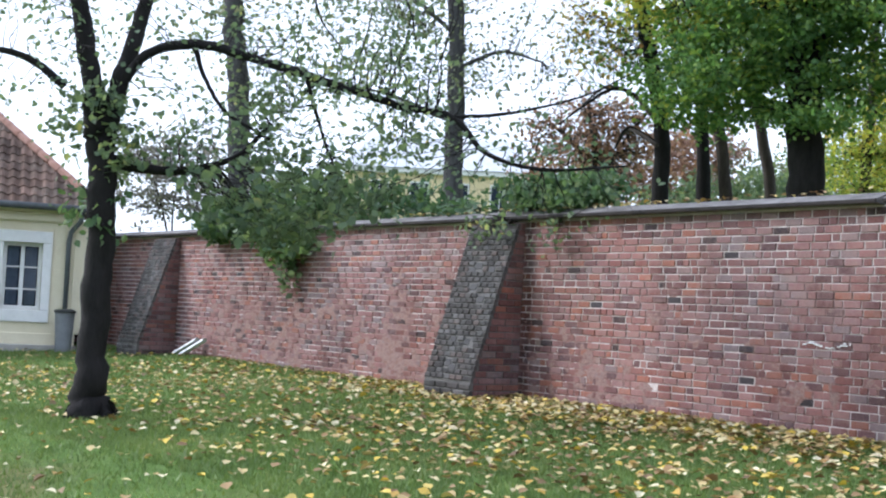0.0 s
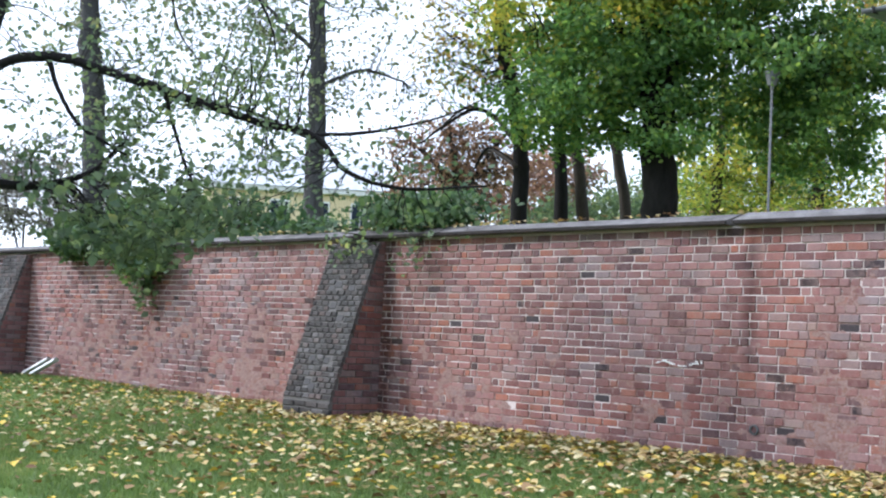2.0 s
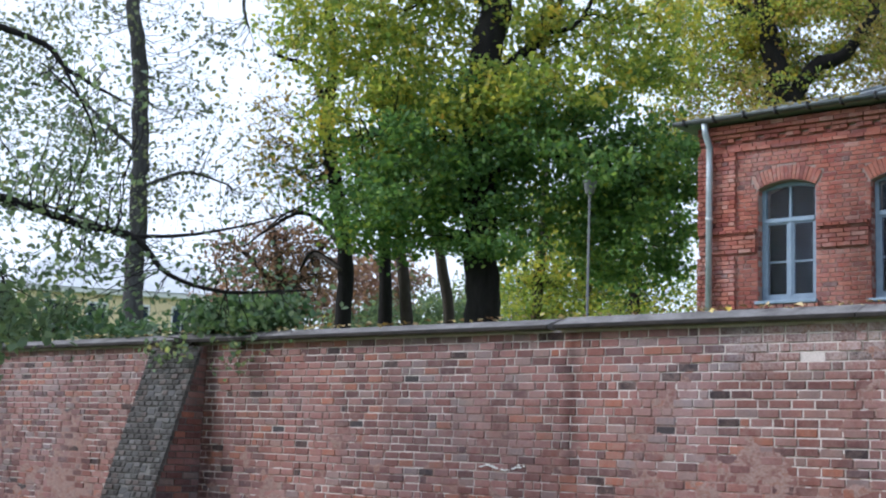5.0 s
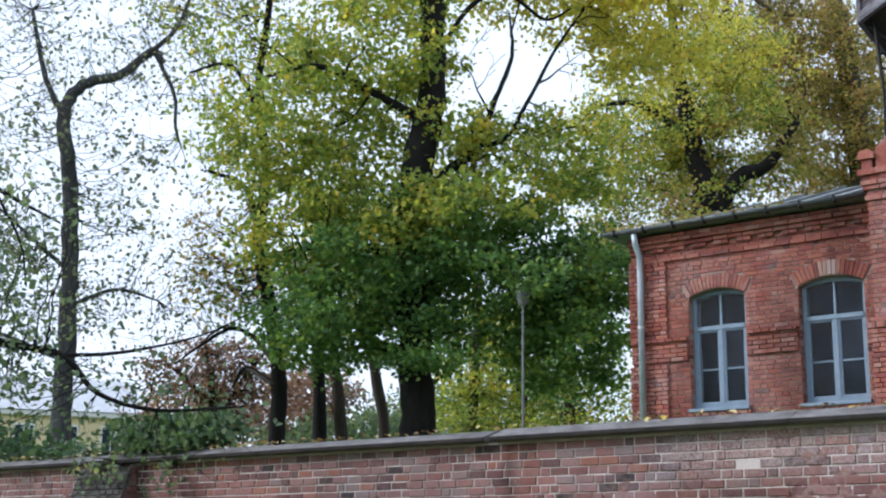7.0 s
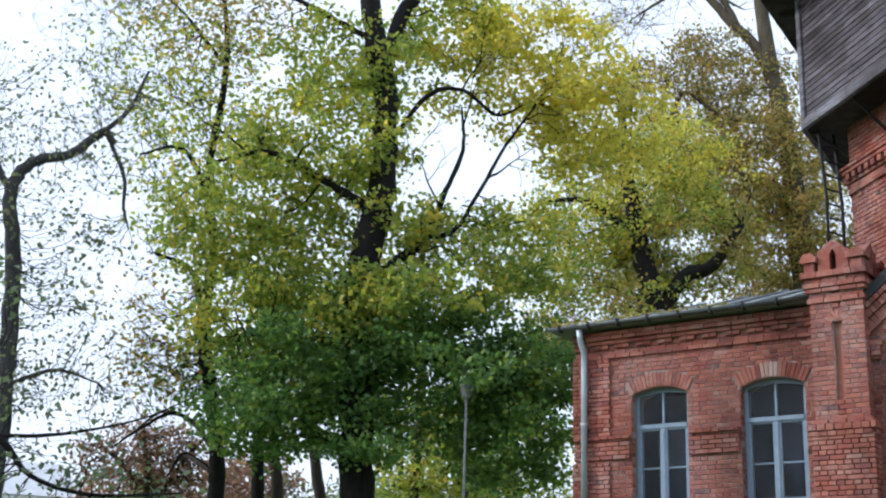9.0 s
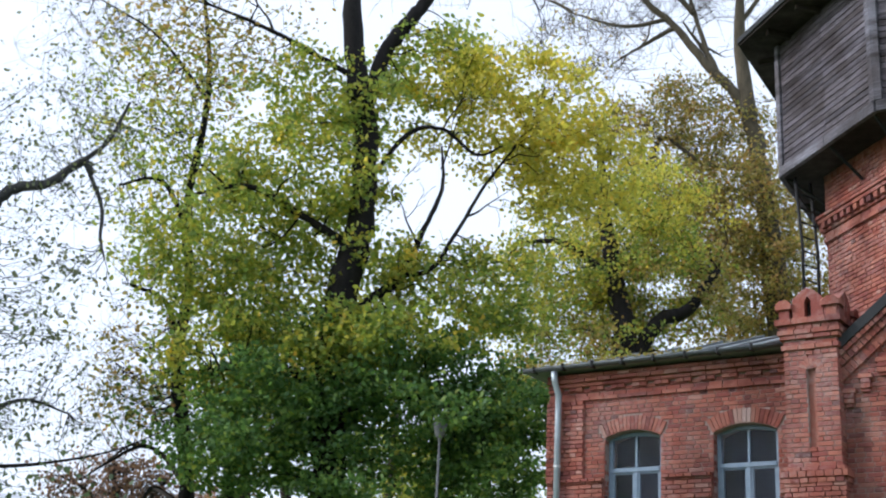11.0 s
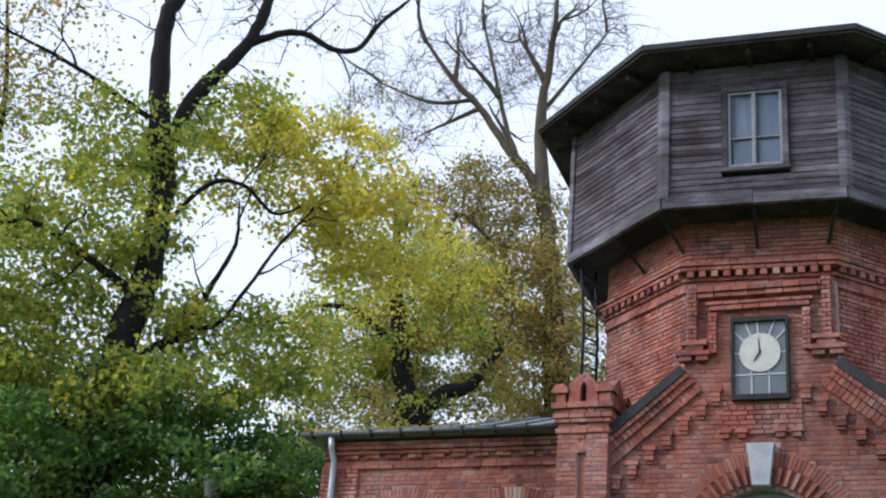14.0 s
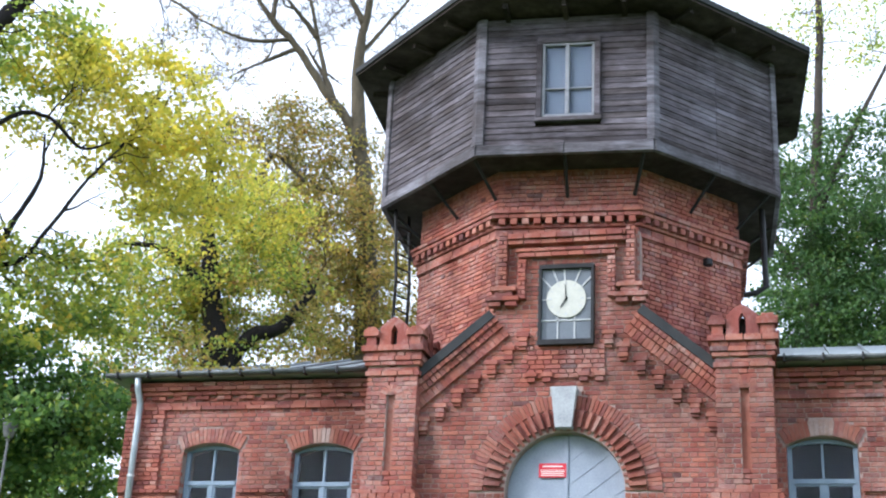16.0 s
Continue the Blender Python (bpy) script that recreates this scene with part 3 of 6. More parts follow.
# two half pipes lying against the wall's foot
for k, (du, dn) in enumerate(((0, 0), (0.34, -0.02))):
    pm, base = Mesh(), WALL_TURN @ Vector((-22.55 + du, WALL_Y - 0.28 + dn, -0.02))
    top = WALL_TURN @ Vector((-21.95 + du, WALL_Y - 0.12 + dn, 0.27))
    ax = (top - base).normalized()
    x = ax.cross(Vector((0, 0, 1))).normalized()
    y = x.cross(ax)
    for q, r in ((0, 0.058), (1, 0.051)):
        for e in (base, top):
            for s in range(9):
                a = math.pi * s / 8
                pm.v.append(tuple(e + (x * math.cos(a) + y * math.sin(a)) * r + Vector((0, 0, 0.02))))
    for s in range(8):
        pm.f += [(s, s + 1, s + 10, s + 9), (18 + s + 1, 18 + s, 27 + s, 27 + s + 1), (s, 18 + s, 18 + s + 1, s + 1), (9 + s, 9 + s + 1, 27 + s + 1, 27 + s)]
    pm.f += [(0, 9, 27, 18), (8, 26, 35, 17)]
    solo("half_pipe", pm, M_GALV, "pale galvanised half pipe leaning at the wall's foot", "pipe", "half pipes by the wall", smooth=False)

# ---- water tower with its engine house ----
TOWER_AT = Vector((-3.3, 22.4, TERRACE - 0.1))      # the parts below are laid out round this point
tower = thing("water_tower", "red brick water tower with timber tank house and low wings", "water tower", TOWER_AT + Vector((0, -0.6, -0.02)))
CX = -3.3
GB = TERRACE - 0.1
br = random.Random(21)


def tpart(name, mesh, material, label="", parent=None, kind="", smooth=False):
    """A part of the tower, its mesh given in world places."""
    mesh.v = [(x - TOWER_AT.x, y - TOWER_AT.y, z - TOWER_AT.z) for x, y, z in mesh.v]
    return part(name, mesh, material, parent or tower, label, kind, smooth)


def arc(cx, hw, spring, up, k=14):
    """Points of a low arch from left to right; up is its height."""
    r = (hw * hw + up * up) / (2 * up)
    cz, h = spring + up - r, math.asin(min(hw / r, 1))
    if up > hw:
        h = math.pi - h
    return [(cx + r * math.sin(-h + 2 * h * i / k), cz + r * math.cos(-h + 2 * h * i / k)) for i in range(k + 1)], r, cz, h


def voussoirs(mesh, cx, hw, spring, up, t0, t1, y, depth, count, pale=None):
    """Upright bricks round an arch; those near its crown go to the mesh pale, if one is given."""
    _, r, cz, h = arc(cx, hw, spring, up)
    for i in range(count):
        a, c = -h + 2 * h * (i + 0.06) / count, -h + 2 * h * (i + 0.94) / count
        yy = y + br.uniform(-0.004, 0.004)
        q = [(cx + (r + t) * math.sin(g), cz + (r + t) * math.cos(g)) for t, g in ((t0, a), (t0, c), (t1, c), (t1, a))]
        (pale if pale and abs(i - count // 2) < 3 else mesh).prism(q, yy, y + depth)


def wing(x0, x1, wins, left):
    y = 20.0
    veneer, arches, bands, limed = Mesh(), Mesh(), Mesh(), Mesh()
    edges = [x0] + [e for c, hw, s, sp, up in wins for e in (c - hw, c + hw)] + [x1]
    for a, c in zip(edges[::2], edges[1::2]):
        tpart("wall_pier", Mesh().box(a, c, y + 0.012, y + 0.45, GB, 6.56), M_MORTAR, "red brick wall pier")
    for c, hw, sill, sp, up in wins:
        pts, r, cz, h = arc(c, hw, sp, up)
        tpart("window_apron", Mesh().box(c - hw, c + hw, y + 0.012, y + 0.45, GB, sill), M_MORTAR, "brick wall below a window")
        tpart("window_spandrel", Mesh().prism(pts + [(c + hw, 6.56), (c - hw, 6.56)], y + 0.012, y + 0.45), M_MORTAR, "brick wall over a window")
        voussoirs(arches, c, hw, sp, up, 0.012, 0.24, y - 0.012, 0.1, 17, limed if c > -8 else None)

    def inside(x, z):
        for c, hw, sill, sp, up in wins:
            _, r, cz, h = arc(c, hw, sp, up)
            if abs(x - c) < hw and sill - 0.1 < z < sp:
                return False
            d = math.hypot(x - c, z - cz)
            if z >= sp - 0.02 and d < r + 0.25 and abs(math.atan2(x - c, z - cz)) < h + 0.03:
                return False
        return True
    lay(veneer, inside, x0, x1, GB, 6.12, y, 0.05, 0.073, 0.24, None, br, 0.011, flemish=True)
    for c, hw, sill, sp, up in wins:                       # jambs of the window openings
        for s in (-1, 1):
            m = Matrix.Translation((c + s * hw, y, 0)) @ Matrix.Rotation(radians(-90 * s), 4, "Z")
            lay(veneer, lambda x, z: True, *sorted((0, -s * 0.16)), sill, sp, -0.002, 0.02, 0.083, 0.13, m, br, 0.011)

    def clear(x, z):
        return not any(abs(x - c) < hw + 0.02 for c, hw, s, sp, up in wins)
    # string course at mid height
    lay(bands, clear, x0, x1, 4.40, 4.73, y - 0.045, 0.09, 0.073, 0.24, None, br, 0.010)
    lay(bands, clear, x0, x1, 4.73, 4.79, y - 0.085, 0.13, 0.06, 0.13, None, br, 0.008)
    # frieze and eaves cornice
    lay(bands, lambda x, z: True, x0, x1, 6.10, 6.17, y - 0.04, 0.09, 0.07, 0.26, None, br, 0.010)
    lay(bands, lambda x, z: True, x0, x1, 6.17, 6.34, y - 0.006, 0.05, 0.073, 0.24, None, br, 0.010)
    lay(bands, lambda x, z: True, x0, x1, 6.34, 6.41, y - 0.07, 0.12, 0.07, 0.26, None, br, 0.010)
    lay(bands, lambda x, z: int((x - x0) / 0.13) % 3 != 2, x0, x1, 6.27, 6.34, y - 0.05, 0.1, 0.07, 0.13, None, br, 0.006)
    lay(bands, lambda x, z: True, x0, x1, 6.41, 6.57, y - 0.12, 0.17, 0.073, 0.24, None, br, 0.010)
    # corner pilaster
    px = (x0, x0 + 0.68) if left else (x1 - 0.68, x1)
    lay(bands, lambda x, z: True, px[0] - 0.03, px[1], GB, 4.40, y - 0.05, 0.1, 0.073, 0.24, None, br, 0.010, flemish=True)
    lay(bands, lambda x, z: True, px[0] - 0.03, px[1], 4.79, 6.10, y - 0.05, 0.1, 0.073, 0.24, None, br, 0.010, flemish=True)
    tpart("wing_brickwork", veneer, M_BRICK, "orange-red facing bricks", kind="stuff")
    tpart("window_arch", arches, M_BRICK, "arches of upright bricks over windows", kind="stuff")
    tpart("limed_arch_bricks", limed, M_LIMED, "arch bricks whitened by lime", kind="stuff")
    tpart("cornice", bands, M_BRICK, "projecting brick cornice and string course", kind="stuff")
    sx = x0 if left else x1
    tpart("side_wall", Mesh().box(sx + (0 if left else -0.45), sx + (0.45 if left else 0), y + 0.45, 26.5, GB, 6.56), M_MORTAR)
    # hipped sheet roof with standing seams
    e0, e1, ye, yr, ze, zr = x0 - (0.32 if left else 0), x1 + (0 if left else 0.32), y - 0.27, 23.2, 6.66, 7.86
    hip = 3.4
    r0, r1 = (e0 + hip if left else e0), (e1 if left else e1 - hip)
    roof = Mesh().add([(e0, ye, ze), (e1, ye, ze), (r1, yr, zr), (r0, yr, zr), (e0, 26.8, ze), (e1, 26.8, ze),
                       (e0, ye, ze - 0.06), (e1, ye, ze - 0.06), (e0, 26.8, ze - 0.06), (e1, 26.8, ze - 0.06)],
                      [(0, 1, 2, 3), (3, 2, 5, 4), (4, 0, 3), (1, 5, 2), (6, 7, 1, 0), (8, 6, 0, 4), (7, 9, 5, 1), (9, 8, 4, 5), (6, 8, 9, 7)])
    rp = tpart("wing_roof", roof, M_SHEET, "grey standing-seam sheet metal roof")
    x = e0 + 0.3
    while x < e1 - 0.1:
        t = 1.0
        if left:
            t = min(1.0, (x - e0) / hip)
        else:
            t = min(1.0, (e1 - x) / hip)
        a, c = Vector((x, ye + 0.02, ze + 0.012)), Vector((x, ye + (yr - ye) * t, ze + (zr - ze) * t + 0.012))
        s = Mesh().add([a + Vector((dx, 0, dz)) for dx in (-0.012, 0.012) for dz in (-0.02, 0.035)] + [c + Vector((dx, 0, dz)) for dx in (-0.012, 0.012) for dz in (-0.02, 0.035)],
                       [(0, 2, 3, 1), (4, 5, 7, 6), (0, 1, 5, 4), (2, 6, 7, 3), (1, 3, 7, 5)])
        tpart("seam", s, M_SHEET, parent=rp)
        x += 0.56
    gut = Mesh()
    k = 7
    for q, r in ((0, 0.064), (1, 0.056)):
        for gx in (e0 - 0.02, e1):
            gut.v += [(gx, ye - 0.05 + r * math.cos(math.pi + math.pi * s / k), 6.66 + r * math.sin(math.pi + math.pi * s / k)) for s in range(k + 1)]
    n = k + 1
    for s in range(k):
        gut.f += [(s, s + 1, n + s + 1, n + s), (2 * n + s + 1, 2 * n + s, 3 * n + s, 3 * n + s + 1), (s, 2 * n + s, 2 * n + s + 1, s + 1), (n + s, n + s + 1, 3 * n + s + 1, 3 * n + s)]
    gut.f += [(0, n, 3 * n, 2 * n), (k, 2 * n + k, 3 * n + k, n + k)]
    gp = tpart("gutter", gut, M_GUTTER, "dark weathered eaves gutter", smooth=True)
    x = e0 + 0.2
    while x < e1:
        tpart("gutter_clip", Mesh().box(x - 0.012, x + 0.012, ye - 0.135, ye + 0.03, 6.575, 6.685), M_IRON, parent=gp)
        x += 0.55
    for c, hw, sill, sp, up in wins:
        window(c, hw, sill, sp, up)


def window(c, hw, sill, sp, up):
    """A tall two-leaf window with a low-arched fanlight, grey-blue paint."""
    yo = 20.14
    win = thing("window", "", "")
    win.parent = tower
    tagged(win, "grey-blue painted window with low-arched fanlight")
    pts, r, cz, h = arc(c, hw - 0.01, sp, up - 0.01)
    inn, *_ = arc(c, hw - 0.075, sp, up - 0.07)
    fr = Mesh()
    for i in range(len(pts) - 1):
        fr.prism([inn[i], inn[i + 1], pts[i + 1], pts[i]], yo, yo + 0.07)
    for s in (-1, 1):
        fr.box(*sorted((c + s * (hw - 0.01), c + s * (hw - 0.075))), yo, yo + 0.07, sill + 0.02, sp + 0.001)
    fr.box(c - hw + 0.075, c + hw - 0.075, yo, yo + 0.07, sill + 0.02, sill + 0.09)
    tz = sill + (sp + up - sill) * 0.68
    fr.box(c - hw + 0.075, c + hw - 0.075, yo - 0.02, yo + 0.07, tz - 0.035, tz + 0.035)
    tpart("frame", fr, M_WINBLUE, parent=win)
    bars = Mesh()
    bars.box(c - 0.03, c + 0.03, yo - 0.012, yo + 0.06, sill + 0.09, tz - 0.035)
    bars.box(c - 0.016, c + 0.016, yo + 0.005, yo + 0.05, tz + 0.035, sp + up - 0.07)
    for s in (-1, 1):
        a, e = sorted((c + s * 0.03, c + s * (hw - 0.075)))
        bars.box(a, a + 0.035, yo + 0.004, yo + 0.055, sill + 0.09, tz - 0.035)
        bars.box(e - 0.035, e, yo + 0.004, yo + 0.055, sill + 0.09, tz - 0.035)
        zm = sill + 0.09 + (tz - sill) * 0.42
        bars.box(a + 0.035, e - 0.035, yo + 0.01, yo + 0.045, zm - 0.013, zm + 0.013)
        bars.box(a + 0.035, e - 0.035, yo + 0.006, yo + 0.05, sill + 0.09, sill + 0.12)
        bars.box(a + 0.035, e - 0.035, yo + 0.006, yo + 0.05, tz - 0.065, tz - 0.035)
    tpart("glazing_bar", bars, M_WINBLUE, parent=win)
    for s in (-1, 1):
        a, e = sorted((c + s * 0.02, c + s * (hw - 0.075)))
        g = tpart("pane", Mesh().box(a, e, yo + 0.028, yo + 0.033, sill + 0.1, tz), M_GLASS, parent=win)
        g.visible_shadow = False
    tpart("fanlight", Mesh().prism([(c - hw + 0.075, tz)] + [(c + hw - 0.075, tz)] + inn[::-1], yo + 0.028, yo + 0.033), M_GLASS, parent=win).visible_shadow = False
    # flat dark sheet behind the panes, painted in place of a shaded interior
    tpart("blind", Mesh().box(c - hw - 0.3, c + hw + 0.3, yo + 0.34, yo + 0.35, sill, sp + up), M_ROOMSHADE, "dark sheet standing in for the unlit interior", win)
    tpart("sill", Mesh().box(c - hw - 0.03, c + hw + 0.03, 19.93, 20.16, sill - 0.055, sill + 0.0, None, 0.01), M_WINBLUE, "grey-blue sill", win)
    lay(s2 := Mesh(), lambda x, z: True, c - hw - 0.05, c + hw + 0.05, sill - 0.125, sill - 0.055, 19.955, 0.09, 0.07, 0.13, None, br, 0.01)
    tpart("sill_course", s2, M_BRICK, parent=win)


wing(-10.70, -6.3, [(-9.15, 0.495, 3.60, 5.43, 0.12), (-7.24, 0.52, 3.57, 5.40, 0.13)], True)
wing(-0.3, 4.6, [(0.37, 0.5, 3.58, 5.42, 0.13), (2.5, 0.5, 3.58, 5.42, 0.13)], False)
dp = Mesh().tube([(-10.48, 19.72, 6.60), (-10.48, 19.76, 6.42), (-10.46, 19.86, 6.22), (-10.46, 19.865, 5.9), (-10.46, 19.865, 2.2)], [0.055] * 5, 12)
pp = tpart("downpipe", dp, M_ZINC, "pale zinc downpipe", smooth=True)
for z in (5.0, 3.1):
    tpart("pipe_clip", Mesh().tube([(-10.46, 19.865, z - 0.02), (-10.46, 19.865, z + 0.02)], [0.064] * 2, 12), M_GALV, parent=pp)
    tpart("pipe_stay", Mesh().box(-10.475, -10.445, 19.9, 20.02, z - 0.012, z + 0.012), M_IRON, parent=pp)

# gable front of the engine house
GY = 19.6
GATE_HW, GATE_Z, KEY = 0.89, 4.69, CX


def gable_top(x):
    d = abs(x - CX)
    return 8.73 if d < 1.13 else 7.07 - (d - 1.13) * 0.835


def in_clock(x, z, pad=0.0):
    return abs(x - CX) < 0.43 + pad and 6.9 - pad < z < 8.2 + pad


def in_gate(x, z, pad=0.0):
    d = math.hypot(x - CX, z - GATE_Z)
    return (z < GATE_Z and abs(x - CX) < GATE_HW + pad) or (z >= GATE_Z and d < GATE_HW + pad)


core = Mesh()
half = [(math.cos(math.pi * i / 20) * (GATE_HW + 0.0), math.sin(math.pi * i / 20) * GATE_HW) for i in range(21)]
for s in (-1, 1):
    q = [(CX + s * x, GATE_Z + z) for x, z in half[:11]]                 # from springing to crown
    poly = [(CX + s * GATE_HW, GB), (CX + s * 2.35, GB), (CX + s * 2.35, 6.05), (CX + s * 1.13, 7.07), (CX + s * 1.13, 8.73), (CX, 8.73), (CX, GATE_Z + GATE_HW)] + q[::-1][1:]
    core.prism(poly if s > 0 else poly[::-1], GY + 0.012, GY + 0.4)
tpart("gable_wall", core, M_MORTAR, "brick gable wall with arched gateway")

STEPS = [(-2.17, 5.60), (-1.92, 5.81), (-1.66, 6.03), (-1.40, 6.25), (-1.14, 6.47), (-0.88, 6.69), (-0.66, 6.90)]   # from the axis, foot of each step


def in_proud(x, z):
    d = abs(x - CX)
    if in_clock(x, z, 0.06):
        return False
    if d < 0.60:
        return 6.38 < z < 6.9 and d < 0.60
    return False


def plain(x, z):
    d = math.hypot(x - CX, z - GATE_Z)
    ring = z >= GATE_Z - 0.05 and d < 1.43
    key = abs(x - CX) < 0.24 and 5.55 < z < 6.3
    return z < gable_top(x) and not in_gate(x, z) and not ring and not key and not in_clock(x, z)


face = lay(Mesh(), plain, CX - 2.35, CX + 2.35, GB, 8.73, GY, 0.05, 0.073, 0.24, None, br, 0.011, flemish=True)
proud = lay(Mesh(), in_proud, CX - 2.35, CX + 2.35, 5.8, 8.62, GY - 0.04, 0.07, 0.073, 0.24, None, br, 0.011, flemish=True)
tpart("gable_brickwork", face, M_BRICK, "orange-red facing bricks", kind="stuff")
tpart("proud_brickwork", proud, M_BRICK, "stepped proud field of brick under the verge", kind="stuff")
for s in (-1, 1):
    for i, (x, z) in enumerate(STEPS):
        c = Mesh()
        xa = CX + s * -x
        for j, (w, h0, h1, p) in enumerate(((0.10, 0.14, 0.215, 0.09), (0.068, 0.065, 0.14, 0.085), (0.068, -0.01, 0.065, 0.08), (0.05, -0.06, -0.01, 0.05))):
            c.box(xa - w, xa + w, GY - p, GY + 0.03, z + h0 + 0.003, z + h1 - 0.003, None, 0.005)
        tpart("corbel", c, M_BRICK, "small stepped brick corbel")
    # two longer corbels under the clock's sill
    for x, z in ((-0.52, 6.40), (-0.28, 6.40)):
        c = Mesh()
        for w, h0, h1, p in ((0.09, 0.0, 0.075, 0.08), (0.06, -0.075, 0.0, 0.06)):
            c.box(CX + s * -x - w, CX + s * -x + w, GY - p, GY + 0.03, z + h0 + 0.003, z + h1 - 0.003, None, 0.005)
        tpart("corbel", c, M_BRICK, "small stepped brick corbel")
    # raking verge: two moulded courses, sheet-covered top
    a, e = Vector((CX + s * 2.32, 0, 6.00)), Vector((CX + s * 0.93, 0, 7.16))
    d = (e - a).normalized()
    nn = Vector((s * d.z, 0, abs(d.x)))
    L = (e - a).length
    v = Mesh()
    for h0, h1, p in ((-0.09, 0.07, 0.06), (0.07, 0.18, 0.10), (0.18, 0.26, 0.14)):
        k = int(L / 0.085)
        for i in range(k):
            t0, t1 = L * i / k + 0.005, L * (i + 1) / k - 0.005
            q = [a + d * t0 + nn * h0, a + d * t1 + nn * h0, a + d * t1 + nn * (h1 - 0.008), a + d * t0 + nn * (h1 - 0.008)]
            q = [(w.x, w.z) for w in q]
            v.prism(q if s < 0 else q[::-1], GY - p + br.uniform(-0.004, 0.004), GY + 0.1)
    tpart("verge", v, M_BRICK, "raking verge of moulded bricks", kind="stuff")
    r = [a + nn * 0.26 + d * 0.02, e + nn * 0.26, e + nn * 0.40, a + nn * 0.40 + d * 0.02]
    r = [(w.x, w.z) for w in r]
    tpart("porch_roof", Mesh().prism(r if s < 0 else r[::-1], GY - 0.16, 21.6), M_FELT, "dark felt covered gable roof")
    # vertical strips beside the clock and the stepped shoulders
    st = lay(Mesh(), lambda x, z: True, CX + s * 1.0 - 0.07, CX + s * 1.0 + 0.07, 7.75, 8.74, GY - 0.13, 0.16, 0.073, 0.14, None, br, 0.011)
    for x, z, w in ((1.12, 7.62, 0.14), (0.86, 7.62, 0.13), (0.98, 7.78, 0.2)):
        st.box(CX + s * x - w, CX + s * x + w, GY - 0.15, GY, z, z + 0.07, None, 0.006)
        st.box(CX + s * x - w * 0.7, CX + s * x + w * 0.7, GY - 0.12, GY, z - 0.08, z - 0.004, None, 0.006)
    tpart("shoulder", st, M_BRICK, "stepped brick strip", kind="stuff")
lint = Mesh()
for x, z0, z1, p in ((0.93, 8.55, 8.63, 0.12), (0.93, 8.63, 8.72, 0.16), (0.76, 8.34, 8.42, 0.10), (0.80, 8.42, 8.48, 0.12)):
    lay(lint, lambda x, z: True, CX - x, CX + x, z0, z1, GY - p, p + 0.04, z1 - z0, 0.26, None, br, 0.01)
for s in (-1, 1):
    lay(lint, lambda x, z: True, CX + s * 0.70 - 0.065, CX + s * 0.70 + 0.065, 7.65, 8.34, GY - 0.10, 0.13, 0.073, 0.13, None, br, 0.01)
tpart("clock_surround", lint, M_BRICK, "stepped brick frame over the clock", kind="stuff")

# gateway
ring = Mesh()
voussoirs(ring, CX, GATE_HW, GATE_Z, GATE_HW * 0.9999, 0.335, 0.54, GY - 0.022, 0.1, 66)
tpart("arch_ring", ring, M_BRICK, "outer ring of upright bricks", kind="stuff")
teeth = Mesh()
for i in range(55):
    a = -math.pi / 2 + math.pi * (i + 0.5) / 55
    w = 0.026
    for g in [(a - w * 0.95, a + w * 0.95)]:
        q = [(CX + rr * math.sin(t), GATE_Z + rr * math.cos(t)) for rr, t in ((0.90 + 0.06 * (i % 2), g[0]), (0.90 + 0.06 * (i % 2), g[1]), (1.21, g[1]), (1.21, g[0]))]
        teeth.prism(q, GY - (0.08 if i % 2 else 0.012), GY + 0.06)
tpart("arch_teeth", teeth, M_BRICK, "inner toothed ring of bricks", kind="stuff")
tpart("keystone", Mesh().prism([(CX - 0.125, 5.60), (CX + 0.125, 5.60), (CX + 0.195, 6.22), (CX - 0.195, 6.22)], GY - 0.17, GY + 0.2), M_STONE, "pale grey trapezoid keystone")
for s in (-1, 1):
    leaf = Mesh()
    q = [(CX + s * (GATE_HW - 0.01) * math.cos(math.pi / 2 * i / 14), GATE_Z + (GATE_HW - 0.01) * math.sin(math.pi / 2 * i / 14)) for i in range(15)]
    poly = [(CX + s * 0.006, GB), (CX + s * (GATE_HW - 0.01), GB)] + q[:-1] + [(CX + s * 0.006, GATE_Z + GATE_HW - 0.012)]
    leaf.prism(poly if s > 0 else poly[::-1], GY + 0.2, GY + 0.26)
    lf = tpart("gate_leaf", leaf, M_GATE, "grey painted gate leaf of diagonal boards")
    for i in range(9):                                       # diagonal cover strips
        z = 2.4 + i * 0.34
        x0, x1 = 0.06, 0.85
        while x1 > x0 and math.hypot(x1, max(0, z + x1 * 0.75 - GATE_Z)) > GATE_HW - 0.03:
            x1 -= 0.02
        if x1 - x0 < 0.1:
            continue
        q = [(CX + s * x0, z + x0 * 0.75), (CX + s * x1, z + x1 * 0.75), (CX + s * x1, z + x1 * 0.75 + 0.012), (CX + s * x0, z + x0 * 0.75 + 0.012)]
        tpart("board_joint", Mesh().prism(q if s > 0 else q[::-1], GY + 0.192, GY + 0.21), M_GATE, parent=lf)
tpart("gate_strip", Mesh().box(CX - 0.03, CX + 0.03, GY + 0.175, GY + 0.2, GB, GATE_Z + GATE_HW - 0.03, None, 0.006), M_GATE)
sign = tpart("warning_sign", Mesh().box(CX - 0.41, CX + 0.0, GY + 0.165, GY + 0.174, 4.92, 5.13), M_RED, "small red sign with white writing")
for z, w, h in ((5.075, 0.30, 0.02), (5.005, 0.36, 0.012), (4.975, 0.34, 0.012), (4.945, 0.35, 0.012)):
    tpart("text_bar", Mesh().box(CX - 0.205 - w / 2, CX - 0.205 + w / 2, GY + 0.16, GY + 0.166, z, z + h), M_WHITE, parent=sign)
